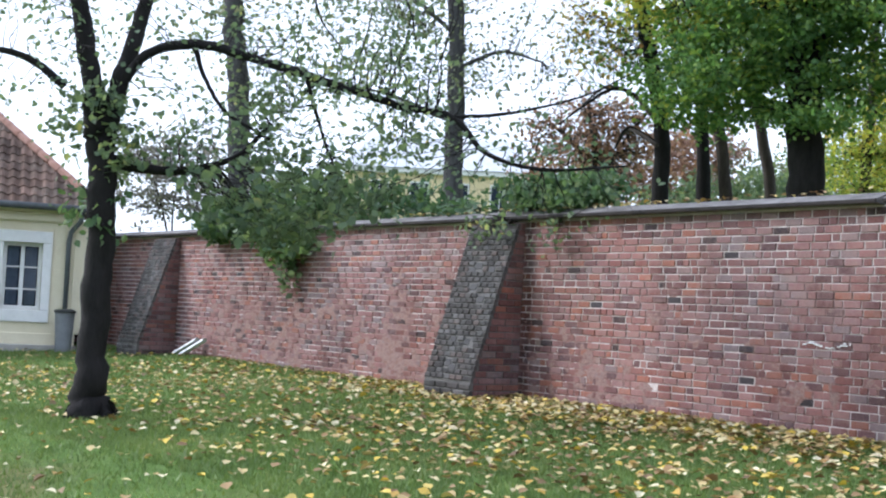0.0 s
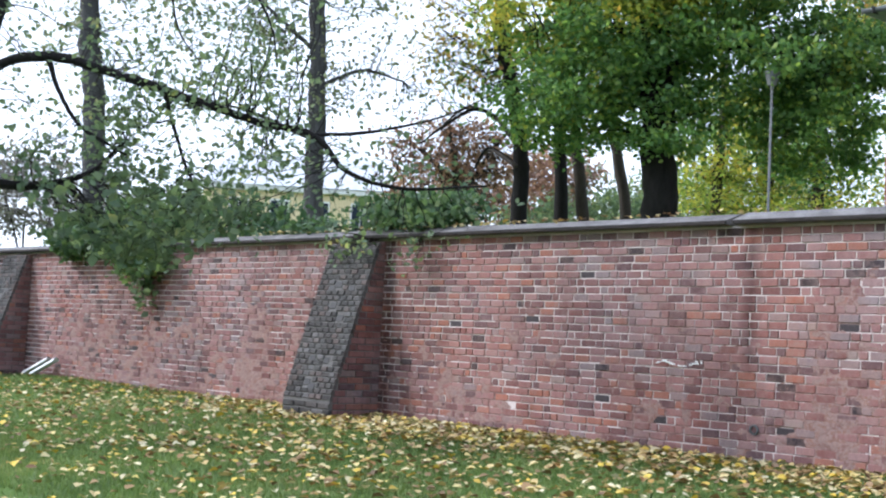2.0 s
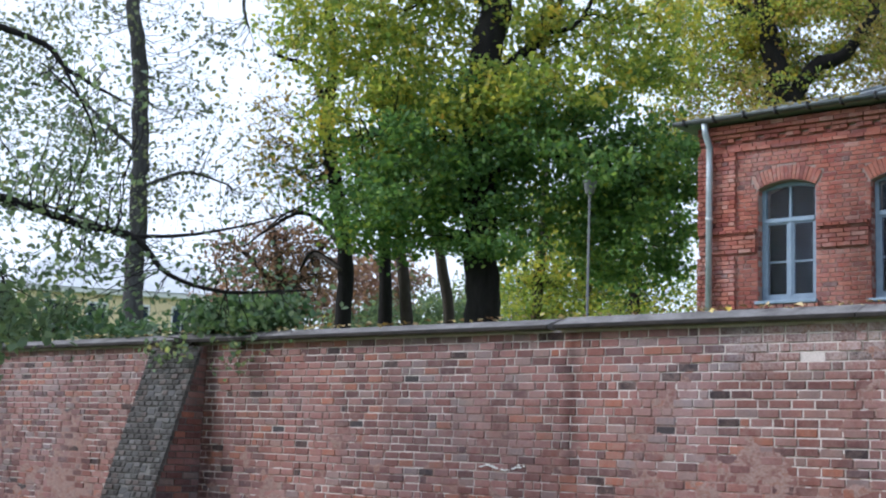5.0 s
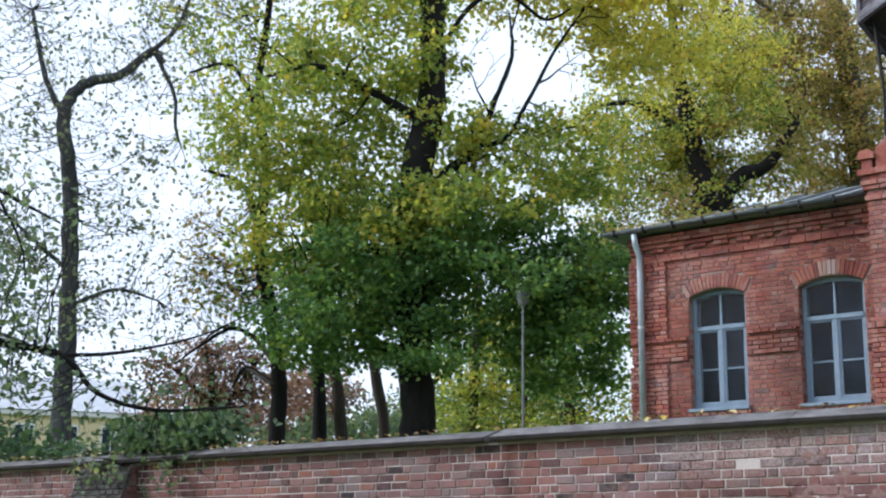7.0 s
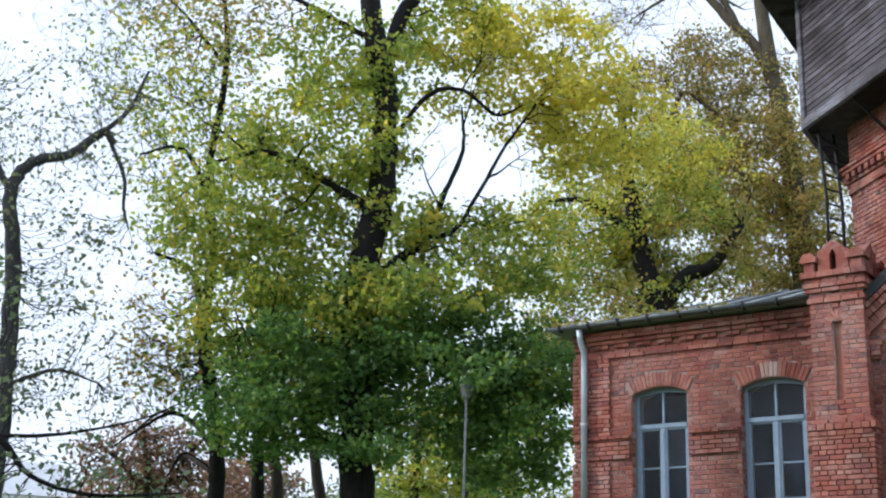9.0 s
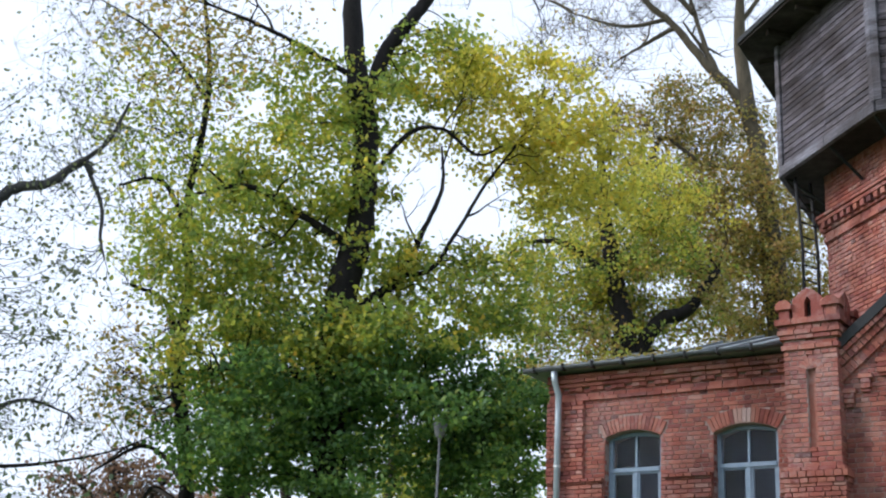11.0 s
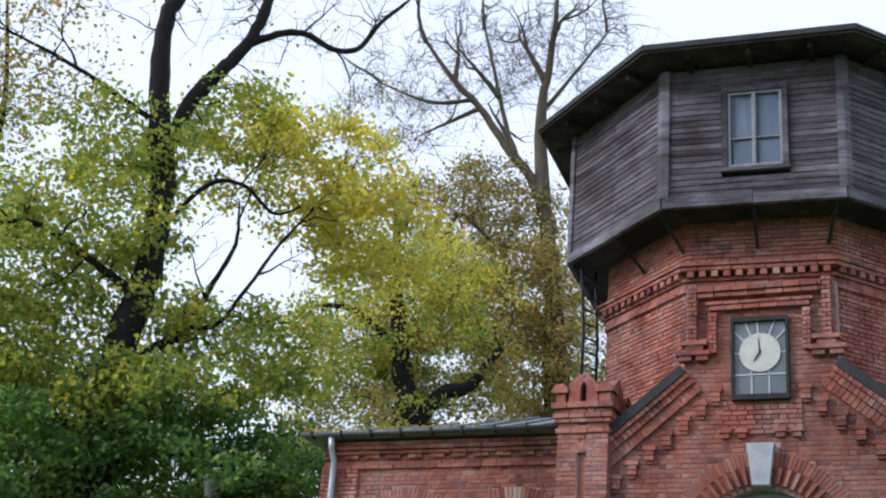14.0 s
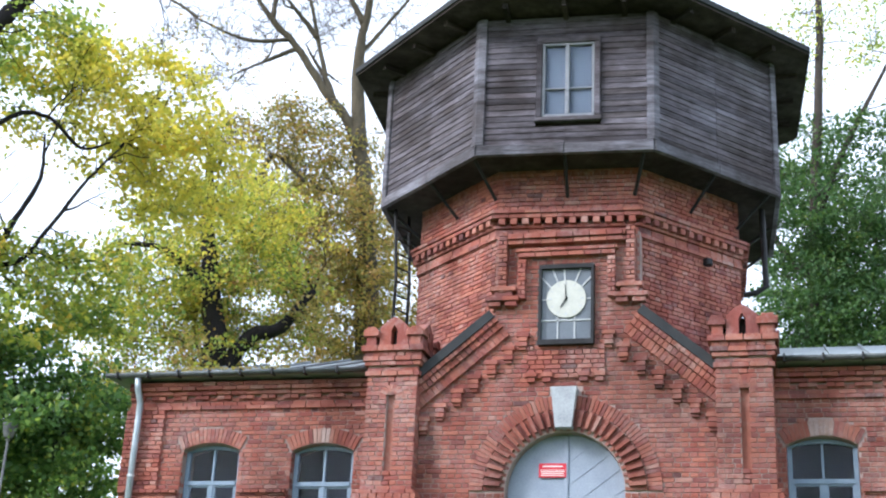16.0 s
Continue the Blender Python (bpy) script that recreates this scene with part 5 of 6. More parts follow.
# young lime on the lawn, one long limb reaching over the wall
lb = spot(-14.65, 14.7, 0)
lb.z = lawn_z(*(WALL_TURN.inverted() @ lb).xy) - 0.05
LR = 14.7
lime = [[(lb, 0.30), (lb + Vector((0, 0, 0.14)), 0.215), (rise(-14.62, LR, -2.57), 0.165), (rise(-14.62, LR, 0.0), 0.155), (rise(-14.61, LR, 3.09), 0.15), (rise(-14.76, LR, 5.66), 0.15), (rise(-15.11, LR, 7.2), 0.125), (rise(-15.31, LR, 8.95), 0.115), (rise(-15.82, LR, 11.21), 0.10), (rise(-16.33, LR, 13.89), 0.08), (rise(-16.53, LR, 16.9), 0.05)],
        way((-14.7, LR, 6.48, 0.12), (-14.18, LR, 9.05, 0.11), (-13.66, LR, 11.21, 0.09), (-13.25, LR, 12.95, 0.08), (-12.71, LR, 15.94, 0.05)),
        way((-14.39, LR, 8.64, 0.06), (-13.15, 14.5, 10.38, 0.055), (-11.09, 14.3, 10.99, 0.055), (-8.62, 14.2, 10.57, 0.05), (-5.12, 14.0, 9.74, 0.045), (-2.35, 13.9, 9.01, 0.04), (0.12, 13.8, 8.59, 0.035), (1.66, 13.7, 7.14, 0.026), (4.13, 13.7, 6.52, 0.02), (7.83, 13.6, 6.81, 0.01)),
        way((0.02, 13.8, 8.59, 0.022), (2.59, 13.8, 8.89, 0.018), (5.68, 13.8, 9.7, 0.010), (7.85, 13.8, 10.76, 0.006)),
        way((-14.6, LR, 6.07, 0.07), (-13.57, LR, 5.65, 0.055), (-11.93, LR, 5.55, 0.05), (-10.49, LR, 5.8, 0.045), (-9.04, LR, 6.46, 0.03), (-7.8, LR, 7.79, 0.02)),
        way((-11.19, 14.3, 10.89, 0.03), (-10.58, 14.3, 9.45, 0.025), (-9.66, 14.3, 8.21, 0.02), (-7.7, 14.3, 7.18, 0.012)),
        way((-6.36, 14.1, 10.05, 0.025), (-5.74, 14.1, 8.2, 0.02), (-5.13, 14.1, 6.65, 0.012), (-4.31, 14.1, 5.11, 0.006)),
        way((-12.9, LR, 14.9, 0.06), (-11.4, 14.5, 16.4, 0.052), (-9.2, 14.3, 17.0, 0.045), (-4.6, 14.1, 16.4, 0.034), (-3.1, 14.1, 15.3, 0.026), (-0.4, 14.0, 14.1, 0.010)),
        way((-6.8, 14.2, 16.7, 0.02), (-6.4, 14.2, 14.6, 0.016), (-5.9, 14.2, 12.6, 0.011), (-4.8, 14.1, 11.2, 0.005)),
        way((-3.4, 14.1, 15.5, 0.018), (-2.0, 14.1, 13.2, 0.012), (-1.6, 14.0, 11.4, 0.005)),
        way((-9.6, 14.3, 17.0, 0.02), (-9.2, 14.3, 15.0, 0.015), (-8.0, 14.2, 13.1, 0.006)),
        way((-16.45, LR, 8.75, 0.05), (-17.99, LR, 9.78, 0.04), (-20.05, LR, 10.09, 0.03))]
tree("lime_tree", "young lime tree with dark trunk and sparse grey-green leaves", lb, lime, [
    (rise(-14.81, LR, 6.69), (0.55, 0.55, 0.6), 26, 22, 0.16, 0.07, L_LIME),
    (rise(-14.92, LR, 3.7), (0.35, 0.35, 0.4), 8, 14, 0.12, 0.085, L_IVY),
    (rise(-9.76, 14.3, 8.73), (1.3, 0.9, 0.9), 60, 11, 0.2, 0.056, L_LIME),
    (rise(-4.61, 14.1, 7.99), (1.5, 0.9, 1.0), 90, 15, 0.21, 0.056, L_LIME),
    (rise(-4.6, 14.1, 12.31), (2.0, 1.0, 0.9), 64, 12, 0.22, 0.056, L_LIME),
    (rise(0.53, 13.9, 7.56), (1.3, 0.8, 0.6), 26, 10, 0.2, 0.056, L_LIME),
    (rise(4.95, 13.7, 6.31), (0.9, 0.6, 0.5), 26, 8, 0.18, 0.056, L_LIME),
    (rise(-6.37, 14.0, 4.91), (1.3, 0.6, 0.55), 40, 14, 0.18, 0.085, L_LIME),
    (rise(-9.6, 14.0, 5.0), (0.7, 0.5, 0.5), 16, 12, 0.18, 0.085, L_LIME),
    (rise(-17.99, LR, 9.27), (1.0, 0.8, 0.8), 26, 8, 0.2, 0.056, L_LIME),
    (rise(-14.38, LR, 13.37), (1.6, 1.2, 1.3), 60, 12, 0.24, 0.056, L_LIME)], M_BARKSHADE, 1, 0.007, 2, 0.12, bough=0.022)

# tall grey trunk and the twisted one, on the terrace
g1 = spot(-9.00, 30, TERRACE - 0.05)
tree("tall_tree", "tall grey-barked tree with sparse foliage", g1, [
    [(g1, 0.30), (rise(-9.0, 30, 4.1), 0.27), (rise(-9.04, 30, 6.15), 0.25), (rise(-9.24, 30, 9.44), 0.24), (rise(-9.64, 30, 12.94), 0.22), (rise(-9.65, 30, 18.04), 0.16), (rise(-9.46, 30, 25.24), 0.06)]],
    [(rise(-9.22, 30, 15.41), (2.6, 2.2, 4.0), 90, 16, 0.34, 0.10, L_BIRCH), (rise(-4.29, 30, 13.85), (2.4, 2, 2.6), 60, 18, 0.36, 0.10, L_BIRCH)], M_BARKGREY, 2, 0.011, 3, 0.2, bough=0.02)
g2 = spot(0.31, 27, TERRACE - 0.05)
tw1 = way((0.31, 27, 4.58, 0.21), (0.27, 27, 7.15, 0.19), (0.23, 27, 10.0, 0.175), (0.1, 27, 12.62, 0.165), (-0.2, 27, 16.11, 0.16), (-0.7, 27, 18.57, 0.14), (0.01, 27, 19.92, 0.12), (1.65, 27, 20.56, 0.10), (2.87, 27, 21.6, 0.09), (3.39, 27, 21.19, 0.08))
tree("twisted_tree", "slender tree with twisted crown and thin drooping twigs", g2, [
    [(g2, 0.24)] + tw1, way((3.29, 27, 21.19, 0.05), (4.03, 27, 19.86, 0.04), (4.15, 27, 18.63, 0.035), (4.47, 27, 17.71, 0.015)),
    way((2.87, 27, 21.6, 0.06), (3.89, 27, 22.64, 0.05), (4.59, 27, 24.4, 0.03)), way((-0.59, 27, 18.47, 0.08), (-1.54, 27, 20.0, 0.06), (-2.4, 27, 22.77, 0.04)),
    way((0.17, 27, 12.05, 0.05), (-1.55, 27, 13.42, 0.04), (-3.87, 27, 15.19, 0.02)), way((0.18, 27, 10.65, 0.05), (2.08, 27, 11.5, 0.035), (3.93, 27, 11.13, 0.02)), way((0.22, 27, 8.38, 0.05), (-2.65, 27, 9.42, 0.035), (-5.12, 27, 9.84, 0.015))],
    [(rise(-1.52, 27, 11.11), (2.2, 1.8, 1.2), 54, 15, 0.32, 0.074, L_BIRCH), (rise(2.7, 27, 11.6), (1.5, 1.5, 1.7), 46, 13, 0.3, 0.074, L_BIRCH),
     (rise(-2.61, 27, 15.57), (2.2, 1.8, 2.0), 64, 14, 0.32, 0.074, L_BIRCH), (rise(2.64, 27, 15.94), (1.2, 1.2, 1.4), 36, 12, 0.28, 0.085, L_BIRCH), (rise(1.74, 27, 21.28), (2.4, 1.5, 2.0), 80, 10, 0.3, 0.074, L_BIRCH), (rise(-3.6, 27, 20.18), (2.2, 1.5, 2.6), 72, 11, 0.3, 0.074, L_BIRCH)],
    M_BARKGREY, 3, 0.010, 4, 0.25, bough=0.02)

# the big maple
OD = 26.0
mb = spot(15.27, OD, TERRACE - 0.05)
maple = [[(mb, 0.46), (rise(15.28, OD, 4.52), 0.37), (rise(15.29, OD, 7.09), 0.345), (rise(14.99, OD, 11.16), 0.32), (rise(14.8, OD, 14.72), 0.31), (rise(15.28, OD, 18.12), 0.33), (rise(15.72, OD, 21.21), 0.28), (rise(15.48, OD, 24.7), 0.25), (rise(14.79, OD, 27.58), 0.23), (rise(14.44, OD, 30.97), 0.19), (rise(15.25, OD, 33.24), 0.16), (rise(15.83, OD, 36.85), 0.1)],
         way((15.43, OD, 24.81, 0.16), (16.23, OD, 27.8, 0.17), (17.35, OD, 29.24, 0.16), (18.28, OD, 30.38, 0.14), (18.99, OD, 31.93, 0.13), (19.18, OD, 33.78, 0.10), (18.32, OD, 36.86, 0.06)),
         way((18.38, OD, 30.59, 0.10), (19.61, OD, 31.21, 0.085), (21.06, OD, 31.53, 0.075), (22.72, OD, 31.03, 0.065), (23.96, OD, 31.24, 0.06), (24.88, OD, 32.38, 0.05), (26.02, OD, 33.31, 0.03)),
         way((15.61, OD, 16.48, 0.10), (16.43, OD, 17.2, 0.10), (17.45, OD, 17.93, 0.095), (18.06, OD, 18.96, 0.08), (18.67, OD, 20.41, 0.06), (19.38, OD, 22.16, 0.045), (19.26, OD, 24.01, 0.02)),
         way((17.65, OD, 18.24, 0.05), (19.09, OD, 18.66, 0.05), (20.11, OD, 20.21, 0.045), (21.44, OD, 22.48, 0.035), (22.87, OD, 24.24, 0.02)),
         way((15.66, OD, 21.93, 0.06), (17.6, OD, 24.41, 0.055), (19.25, OD, 24.73, 0.045), (20.91, OD, 23.71, 0.035), (22.15, OD, 24.13, 0.02)),
         way((14.96, OD, 19.56, 0.10), (12.89, OD, 20.57, 0.08), (10.4, OD, 21.57, 0.06), (7.94, OD, 20.93, 0.03)),
         way((15.1, OD, 26.55, 0.08), (12.72, OD, 27.56, 0.06), (9.61, OD, 28.56, 0.04), (6.5, OD, 29.15, 0.02)),
         way((14.91, OD, 13.18, 0.10), (12.13, OD, 13.98, 0.07), (9.66, OD, 13.55, 0.04)), way((14.93, OD, 12.17, 0.10), (18.31, OD, 13.0, 0.07), (21.41, OD, 12.41, 0.04))]
twigs = []
mr = np.random.default_rng(19)
for b, el, db, de, reach, r in ((24.0, 31.3, 1.0, 2.4, 1.2, 0.03), (25.8, 33.2, 2.0, 1.0, 1.3, 0.03), (21.1, 31.5, 1.6, 2.0, 1.2, 0.03), (22.8, 31.0, 2.0, -1.2, 1.2, 0.025), (19.2, 33.8, 1.4, 2.0, 1.4, 0.045), (15.9, 36.6, 0.6, 2.0, 1.4, 0.05), (14.6, 31.5, -2.2, 1.8, 1.5, 0.05),
                                (19.3, 23.0, 1.4, 2.0, 1.3, 0.025), (22.6, 24.0, 1.6, 1.6, 1.3, 0.022), (20.6, 21.0, 2.0, 0.6, 1.3, 0.028), (18.4, 19.6, -0.8, 2.4, 1.3, 0.03), (9.5, 21.4, -2.2, 1.4, 1.4, 0.03), (7.9, 28.9, -2.4, 0.6, 1.5, 0.025), (10.8, 28.2, -0.4, 2.4, 1.4, 0.035), (12.9, 20.6, -1.2, -2.0, 1.4, 0.03)):
    p = rise(b, OD, el)
    fork(twigs, p, (rise(b + db, OD + mr.uniform(-0.5, 0.5), el + de) - p).normalized(), reach, r, 2, mr)
tree("maple_tree", "large maple, dark green below turning yellow above", mb, maple + twigs, [
    (rise(18.02, OD + 0.9, 11.47), (2.9, 2.0, 1.7), 65, 80, 0.25, 0.095, L_DARK),
    (rise(16.5, OD + 0.9, 14.2), (2.9, 2.0, 1.2), 72, 78, 0.25, 0.095, L_DARK),
    (rise(21.94, OD + 0.9, 9.94), (1.4, 1.5, 1.3), 36, 74, 0.25, 0.095, L_DARK),
    (rise(23.6, OD + 1.2, 11.0), (0.9, 1.2, 1.6), 34, 60, 0.25, 0.095, L_DARK),
    (rise(20.8, OD + 0.2, 12.6), (1.5, 1.2, 1.2), 40, 62, 0.25, 0.095, L_DARK),
    (rise(12.6, OD + 0.6, 9.9), (1.4, 1.4, 0.8), 26, 62, 0.25, 0.095, L_DARK),
    (rise(22.2, OD + 0.7, 12.6), (1.5, 1.5, 1.0), 29, 74, 0.25, 0.095, L_DARK),
    (rise(11.34, OD + 0.9, 11.65), (1.3, 1.8, 1.5), 29, 64, 0.25, 0.095, L_DARK),
    (rise(10.47, OD + 0.9, 14.79), (1.7, 2.0, 1.4), 55, 77, 0.26, 0.095, L_MID),
    (rise(9.81, OD + 0.9, 18.89), (2.0, 2.0, 1.4), 73, 67, 0.26, 0.095, L_MID),
    (rise(12.77, OD + 0.9, 21.9), (2.2, 2.0, 1.4), 73, 67, 0.26, 0.095, L_MID),
    (rise(13.77, OD + 0.9, 25.31), (2.0, 2.0, 0.9), 50, 59, 0.26, 0.095, L_MID),
    (rise(15.91, OD + 0.9, 17.82), (2.4, 2.0, 0.9), 35, 67, 0.26, 0.095, L_MID),
    (rise(20.86, OD + 0.9, 17.34), (2.2, 2.0, 1.2), 74, 59, 0.26, 0.095, L_MID),
    (rise(22.04, OD + 0.9, 25.37), (2.4, 2.0, 1.5), 87, 67, 0.26, 0.095, L_YELLOW),
    (rise(18.92, OD + 0.9, 27.2), (1.6, 1.6, 0.9), 41, 59, 0.26, 0.095, L_MID),
    (rise(25.67, OD + 0.9, 23.33), (1.7, 2.0, 1.3), 66, 59, 0.26, 0.095, L_YELLOW),
    (rise(7.54, OD + 0.9, 28.03), (2.6, 2.0, 2.2), 80, 26, 0.36, 0.085, L_OLIVE),
    (rise(16.4, OD - 0.9, 11.6), (2.6, 0.5, 1.4), 32, 69, 0.25, 0.095, L_DARK),
    (rise(20.2, OD - 0.9, 11.0), (1.6, 0.5, 1.2), 10, 69, 0.25, 0.095, L_DARK),
    (rise(12.2, OD - 0.9, 13.0), (1.4, 0.5, 1.2), 12, 61, 0.25, 0.095, L_DARK),
    (rise(11.0, OD - 0.2, 10.8), (1.6, 1.2, 1.1), 33, 70, 0.25, 0.095, L_DARK),
    (rise(15.2, OD - 1.0, 15.4), (1.5, 0.4, 0.8), 27, 64, 0.26, 0.095, L_MID),
    (rise(15.2, OD - 1.0, 13.4), (1.3, 0.4, 0.7), 9, 56, 0.25, 0.095, L_DARK),
    (rise(15.3, OD - 1.0, 9.6), (1.2, 0.4, 0.5), 10, 64, 0.25, 0.095, L_DARK),
    (rise(14.6, OD - 0.6, 22.5), (1.3, 0.4, 1.2), 9, 56, 0.26, 0.095, L_MID),
    (rise(15.2, OD - 0.6, 26.0), (0.9, 0.4, 0.7), 10, 56, 0.26, 0.095, L_MID),
    (rise(16.95, OD - 0.5, 15.46), (2.0, 0.5, 0.7), 27, 56, 0.26, 0.095, L_MID),
    (rise(20.95, OD + 0.9, 31.94), (2.4, 1.5, 0.9), 46, 1, 0.4, 0.09, L_OLIVE),
    (rise(15.26, OD + 0.9, 32.21), (2.2, 1.5, 1.2), 40, 2, 0.4, 0.09, L_OLIVE)], M_BARKSHADE, 4, 0.014, 2, bough=0.05)

# yellow trees behind the engine house
yb = spot(28.08, 37, TERRACE - 0.05)
tree("linden_tree", "yellowing tree with dark forked trunk", yb, [
    [(yb, 0.5), (rise(27.98, 37, 14.8), 0.36), (rise(27.55, 37, 18.4), 0.28), (rise(27.02, 37, 21.07), 0.2), (rise(26.69, 37, 24.57), 0.1)],
    way((28.08, 37, 14.09, 0.26), (28.8, 37, 15.73, 0.24), (29.62, 37, 16.77, 0.22), (30.75, 37, 17.18, 0.18), (32.08, 37, 18.93, 0.10)),
    way((27.55, 37, 18.4, 0.12), (25.27, 37, 19.93, 0.09), (23.42, 37, 20.03, 0.05))], [
    (rise(27.9, 38.3, 21.4), (3.5, 2.4, 1.6), 83, 57, 0.32, 0.092, L_YELLOW), (rise(27.4, 38.5, 20.9), (3.6, 2.5, 1.8), 83, 57, 0.32, 0.092, L_MID),
    (rise(25.18, 38.3, 17.88), (3.0, 2.5, 2.0), 99, 57, 0.32, 0.092, L_MID),
    (rise(25.6, 38.0, 18.4), (2.8, 2.2, 1.8), 62, 57, 0.32, 0.092, L_YELLOW),
    (rise(29.3, 38.3, 17.9), (3.2, 2.5, 1.6), 74, 53, 0.32, 0.092, L_OLIVE),
    (rise(29.0, 38.5, 18.2), (3.0, 2.5, 1.5), 70, 53, 0.32, 0.092, L_MID),
    (rise(26.75, 38.3, 14.29), (3.6, 2.5, 1.5), 87, 53, 0.32, 0.092, L_OLIVE),
    (rise(26.4, 38.4, 14.6), (3.4, 2.5, 1.5), 74, 53, 0.32, 0.092, L_MID)], M_BARKSHADE, 5, 0.016, 3)
br = np.random.default_rng(12)
bare = []
for b, el, db, de, reach, r in ((27.3, 31.8, -2.2, 2.0, 2.6, 0.05), (30.2, 32.6, -0.6, 3.0, 2.4, 0.045), (25.3, 29.9, -2.2, 0.6, 2.2, 0.035), (33.88, 35.5, -0.5, 3, 2.4, 0.05), (36.4, 32.7, 1.6, 2.4, 2.2, 0.035),
                                (31.2, 29.7, -2.0, 2.2, 2.4, 0.06), (33.4, 30.5, -1.6, 2.6, 2.6, 0.07), (33.6, 32.0, 1.8, 2.0, 2.4, 0.06), (28.9, 30.3, 0.3, 3.0, 2.4, 0.06), (30.3, 29.2, -2.4, -0.6, 2.6, 0.05), (32.2, 27.2, 0.4, 3.0, 2.2, 0.07), (34.0, 27.5, 2.4, 1.6, 2.6, 0.07)):
    p = rise(b, 43, el)
    fork(bare, p, (rise(b + db, 43 + br.uniform(-0.6, 0.6), el + de) - p).normalized(), reach * 1.15, r * 2.0, 3, br)
ob_ = spot(34.45, 43, TERRACE - 0.05)
tree("chestnut_tree", "tall half-bare tree with brownish leaves low down", ob_, [
    [(ob_, 0.6), (rise(34.67, 43, 16.37), 0.42), (rise(34.45, 43, 19.97), 0.36), (rise(34.03, 43, 23.57), 0.30), (rise(33.61, 43, 25.73), 0.27), (rise(33.29, 43, 29.22), 0.19), (rise(33.69, 43, 31.8), 0.12), (rise(33.88, 43, 35.91), 0.05)],
    way((33.72, 43, 25.01, 0.20), (32.78, 43, 26.55, 0.18), (31.64, 43, 27.67, 0.16), (30.18, 43, 29.32, 0.13), (28.94, 43, 30.24, 0.11), (27.06, 43, 32.08, 0.05)),
    way((32.05, 43, 27.26, 0.10), (31.21, 43, 29.73, 0.08), (30.16, 43, 32.81, 0.04)), way((29.97, 43, 29.52, 0.09), (27.7, 43, 29.3, 0.06), (25.11, 43, 29.91, 0.03)),
    way((33.29, 43, 29.12, 0.09), (34.94, 43, 30.98, 0.06), (36.59, 43, 32.83, 0.03)), way((33.93, 43, 23.05, 0.10), (31.45, 43, 23.46, 0.08), (29.79, 43, 24.58, 0.07), (29.18, 43, 23.76, 0.05), (28.56, 43, 23.14, 0.03))] + bare, [
    (rise(33.2, 41.9, 20.6), (2.8, 0.6, 3.2), 99, 54, 0.33, 0.092, L_OLIVE),
    (rise(32.39, 44.3, 20.99), (3.6, 3.0, 2.2), 211, 68, 0.33, 0.092, L_OLIVE),
    (rise(33.95, 44.3, 17.4), (3.0, 3.0, 2.4), 186, 68, 0.33, 0.092, L_OLIVE),
    (rise(30.82, 44.3, 24.79), (3.4, 3.0, 1.5), 178, 49, 0.33, 0.092, L_OLIVE),
    (rise(29.24, 44.3, 30.75), (4.6, 3.0, 2.4), 190, 0, 0.5, 0.15, L_OLIVE),
    (rise(33.9, 44.3, 31.8), (3.8, 3.0, 2.4), 170, 0, 0.5, 0.15, L_OLIVE),
    (rise(25.64, 44.3, 28.16), (2.5, 2.5, 1.6), 90, 3, 0.5, 0.10, L_OLIVE)], M_BARKOLIVE, 6, 0.022, 4, -0.05)
rb = spot(55.02, 40, TERRACE - 0.05)
tree("ash_tree", "green tree behind the wing with upright grey trunk", rb, [
    [(rb, 0.4), (rise(54.78, 40, 18.42), 0.24), (rise(55.32, 40, 26.75), 0.15), (rise(55.65, 40, 30.76), 0.12), (rise(55.24, 40, 34.88), 0.04)],
    way((55.0, 40, 22.53, 0.12), (56.66, 40, 25.61, 0.09), (58.75, 40, 28.69, 0.05)), way((54.89, 40, 19.45, 0.12), (53.14, 40, 21.51, 0.09), (52.53, 40, 24.6, 0.05))], [
    (rise(56.4, 38.6, 17.5), (3.4, 0.8, 2.4), 202, 59, 0.30, 0.095, L_SHADE), (rise(55.6, 38.6, 22.0), (2.4, 0.8, 1.6), 81, 54, 0.30, 0.095, L_SHADE), (rise(57.16, 41.3, 19.44), (3.6, 3, 2.2), 324, 76, 0.28, 0.095, L_SHADE), (rise(57.18, 41.3, 24.07), (3.4, 3, 2.2), 162, 59, 0.30, 0.095, L_SHADE),
    (rise(54.07, 41.3, 22.54), (1.8, 2, 2.6), 108, 42, 0.28, 0.095, L_SHADE), (rise(56.16, 41.3, 29.73), (3.4, 3, 1.8), 72, 30, 0.34, 0.09, L_MID), (rise(55.59, 41.3, 15.85), (3.5, 3, 1.6), 162, 49, 0.28, 0.095, L_SHADE)], M_BARKBROWN, 7, 0.018, 2)
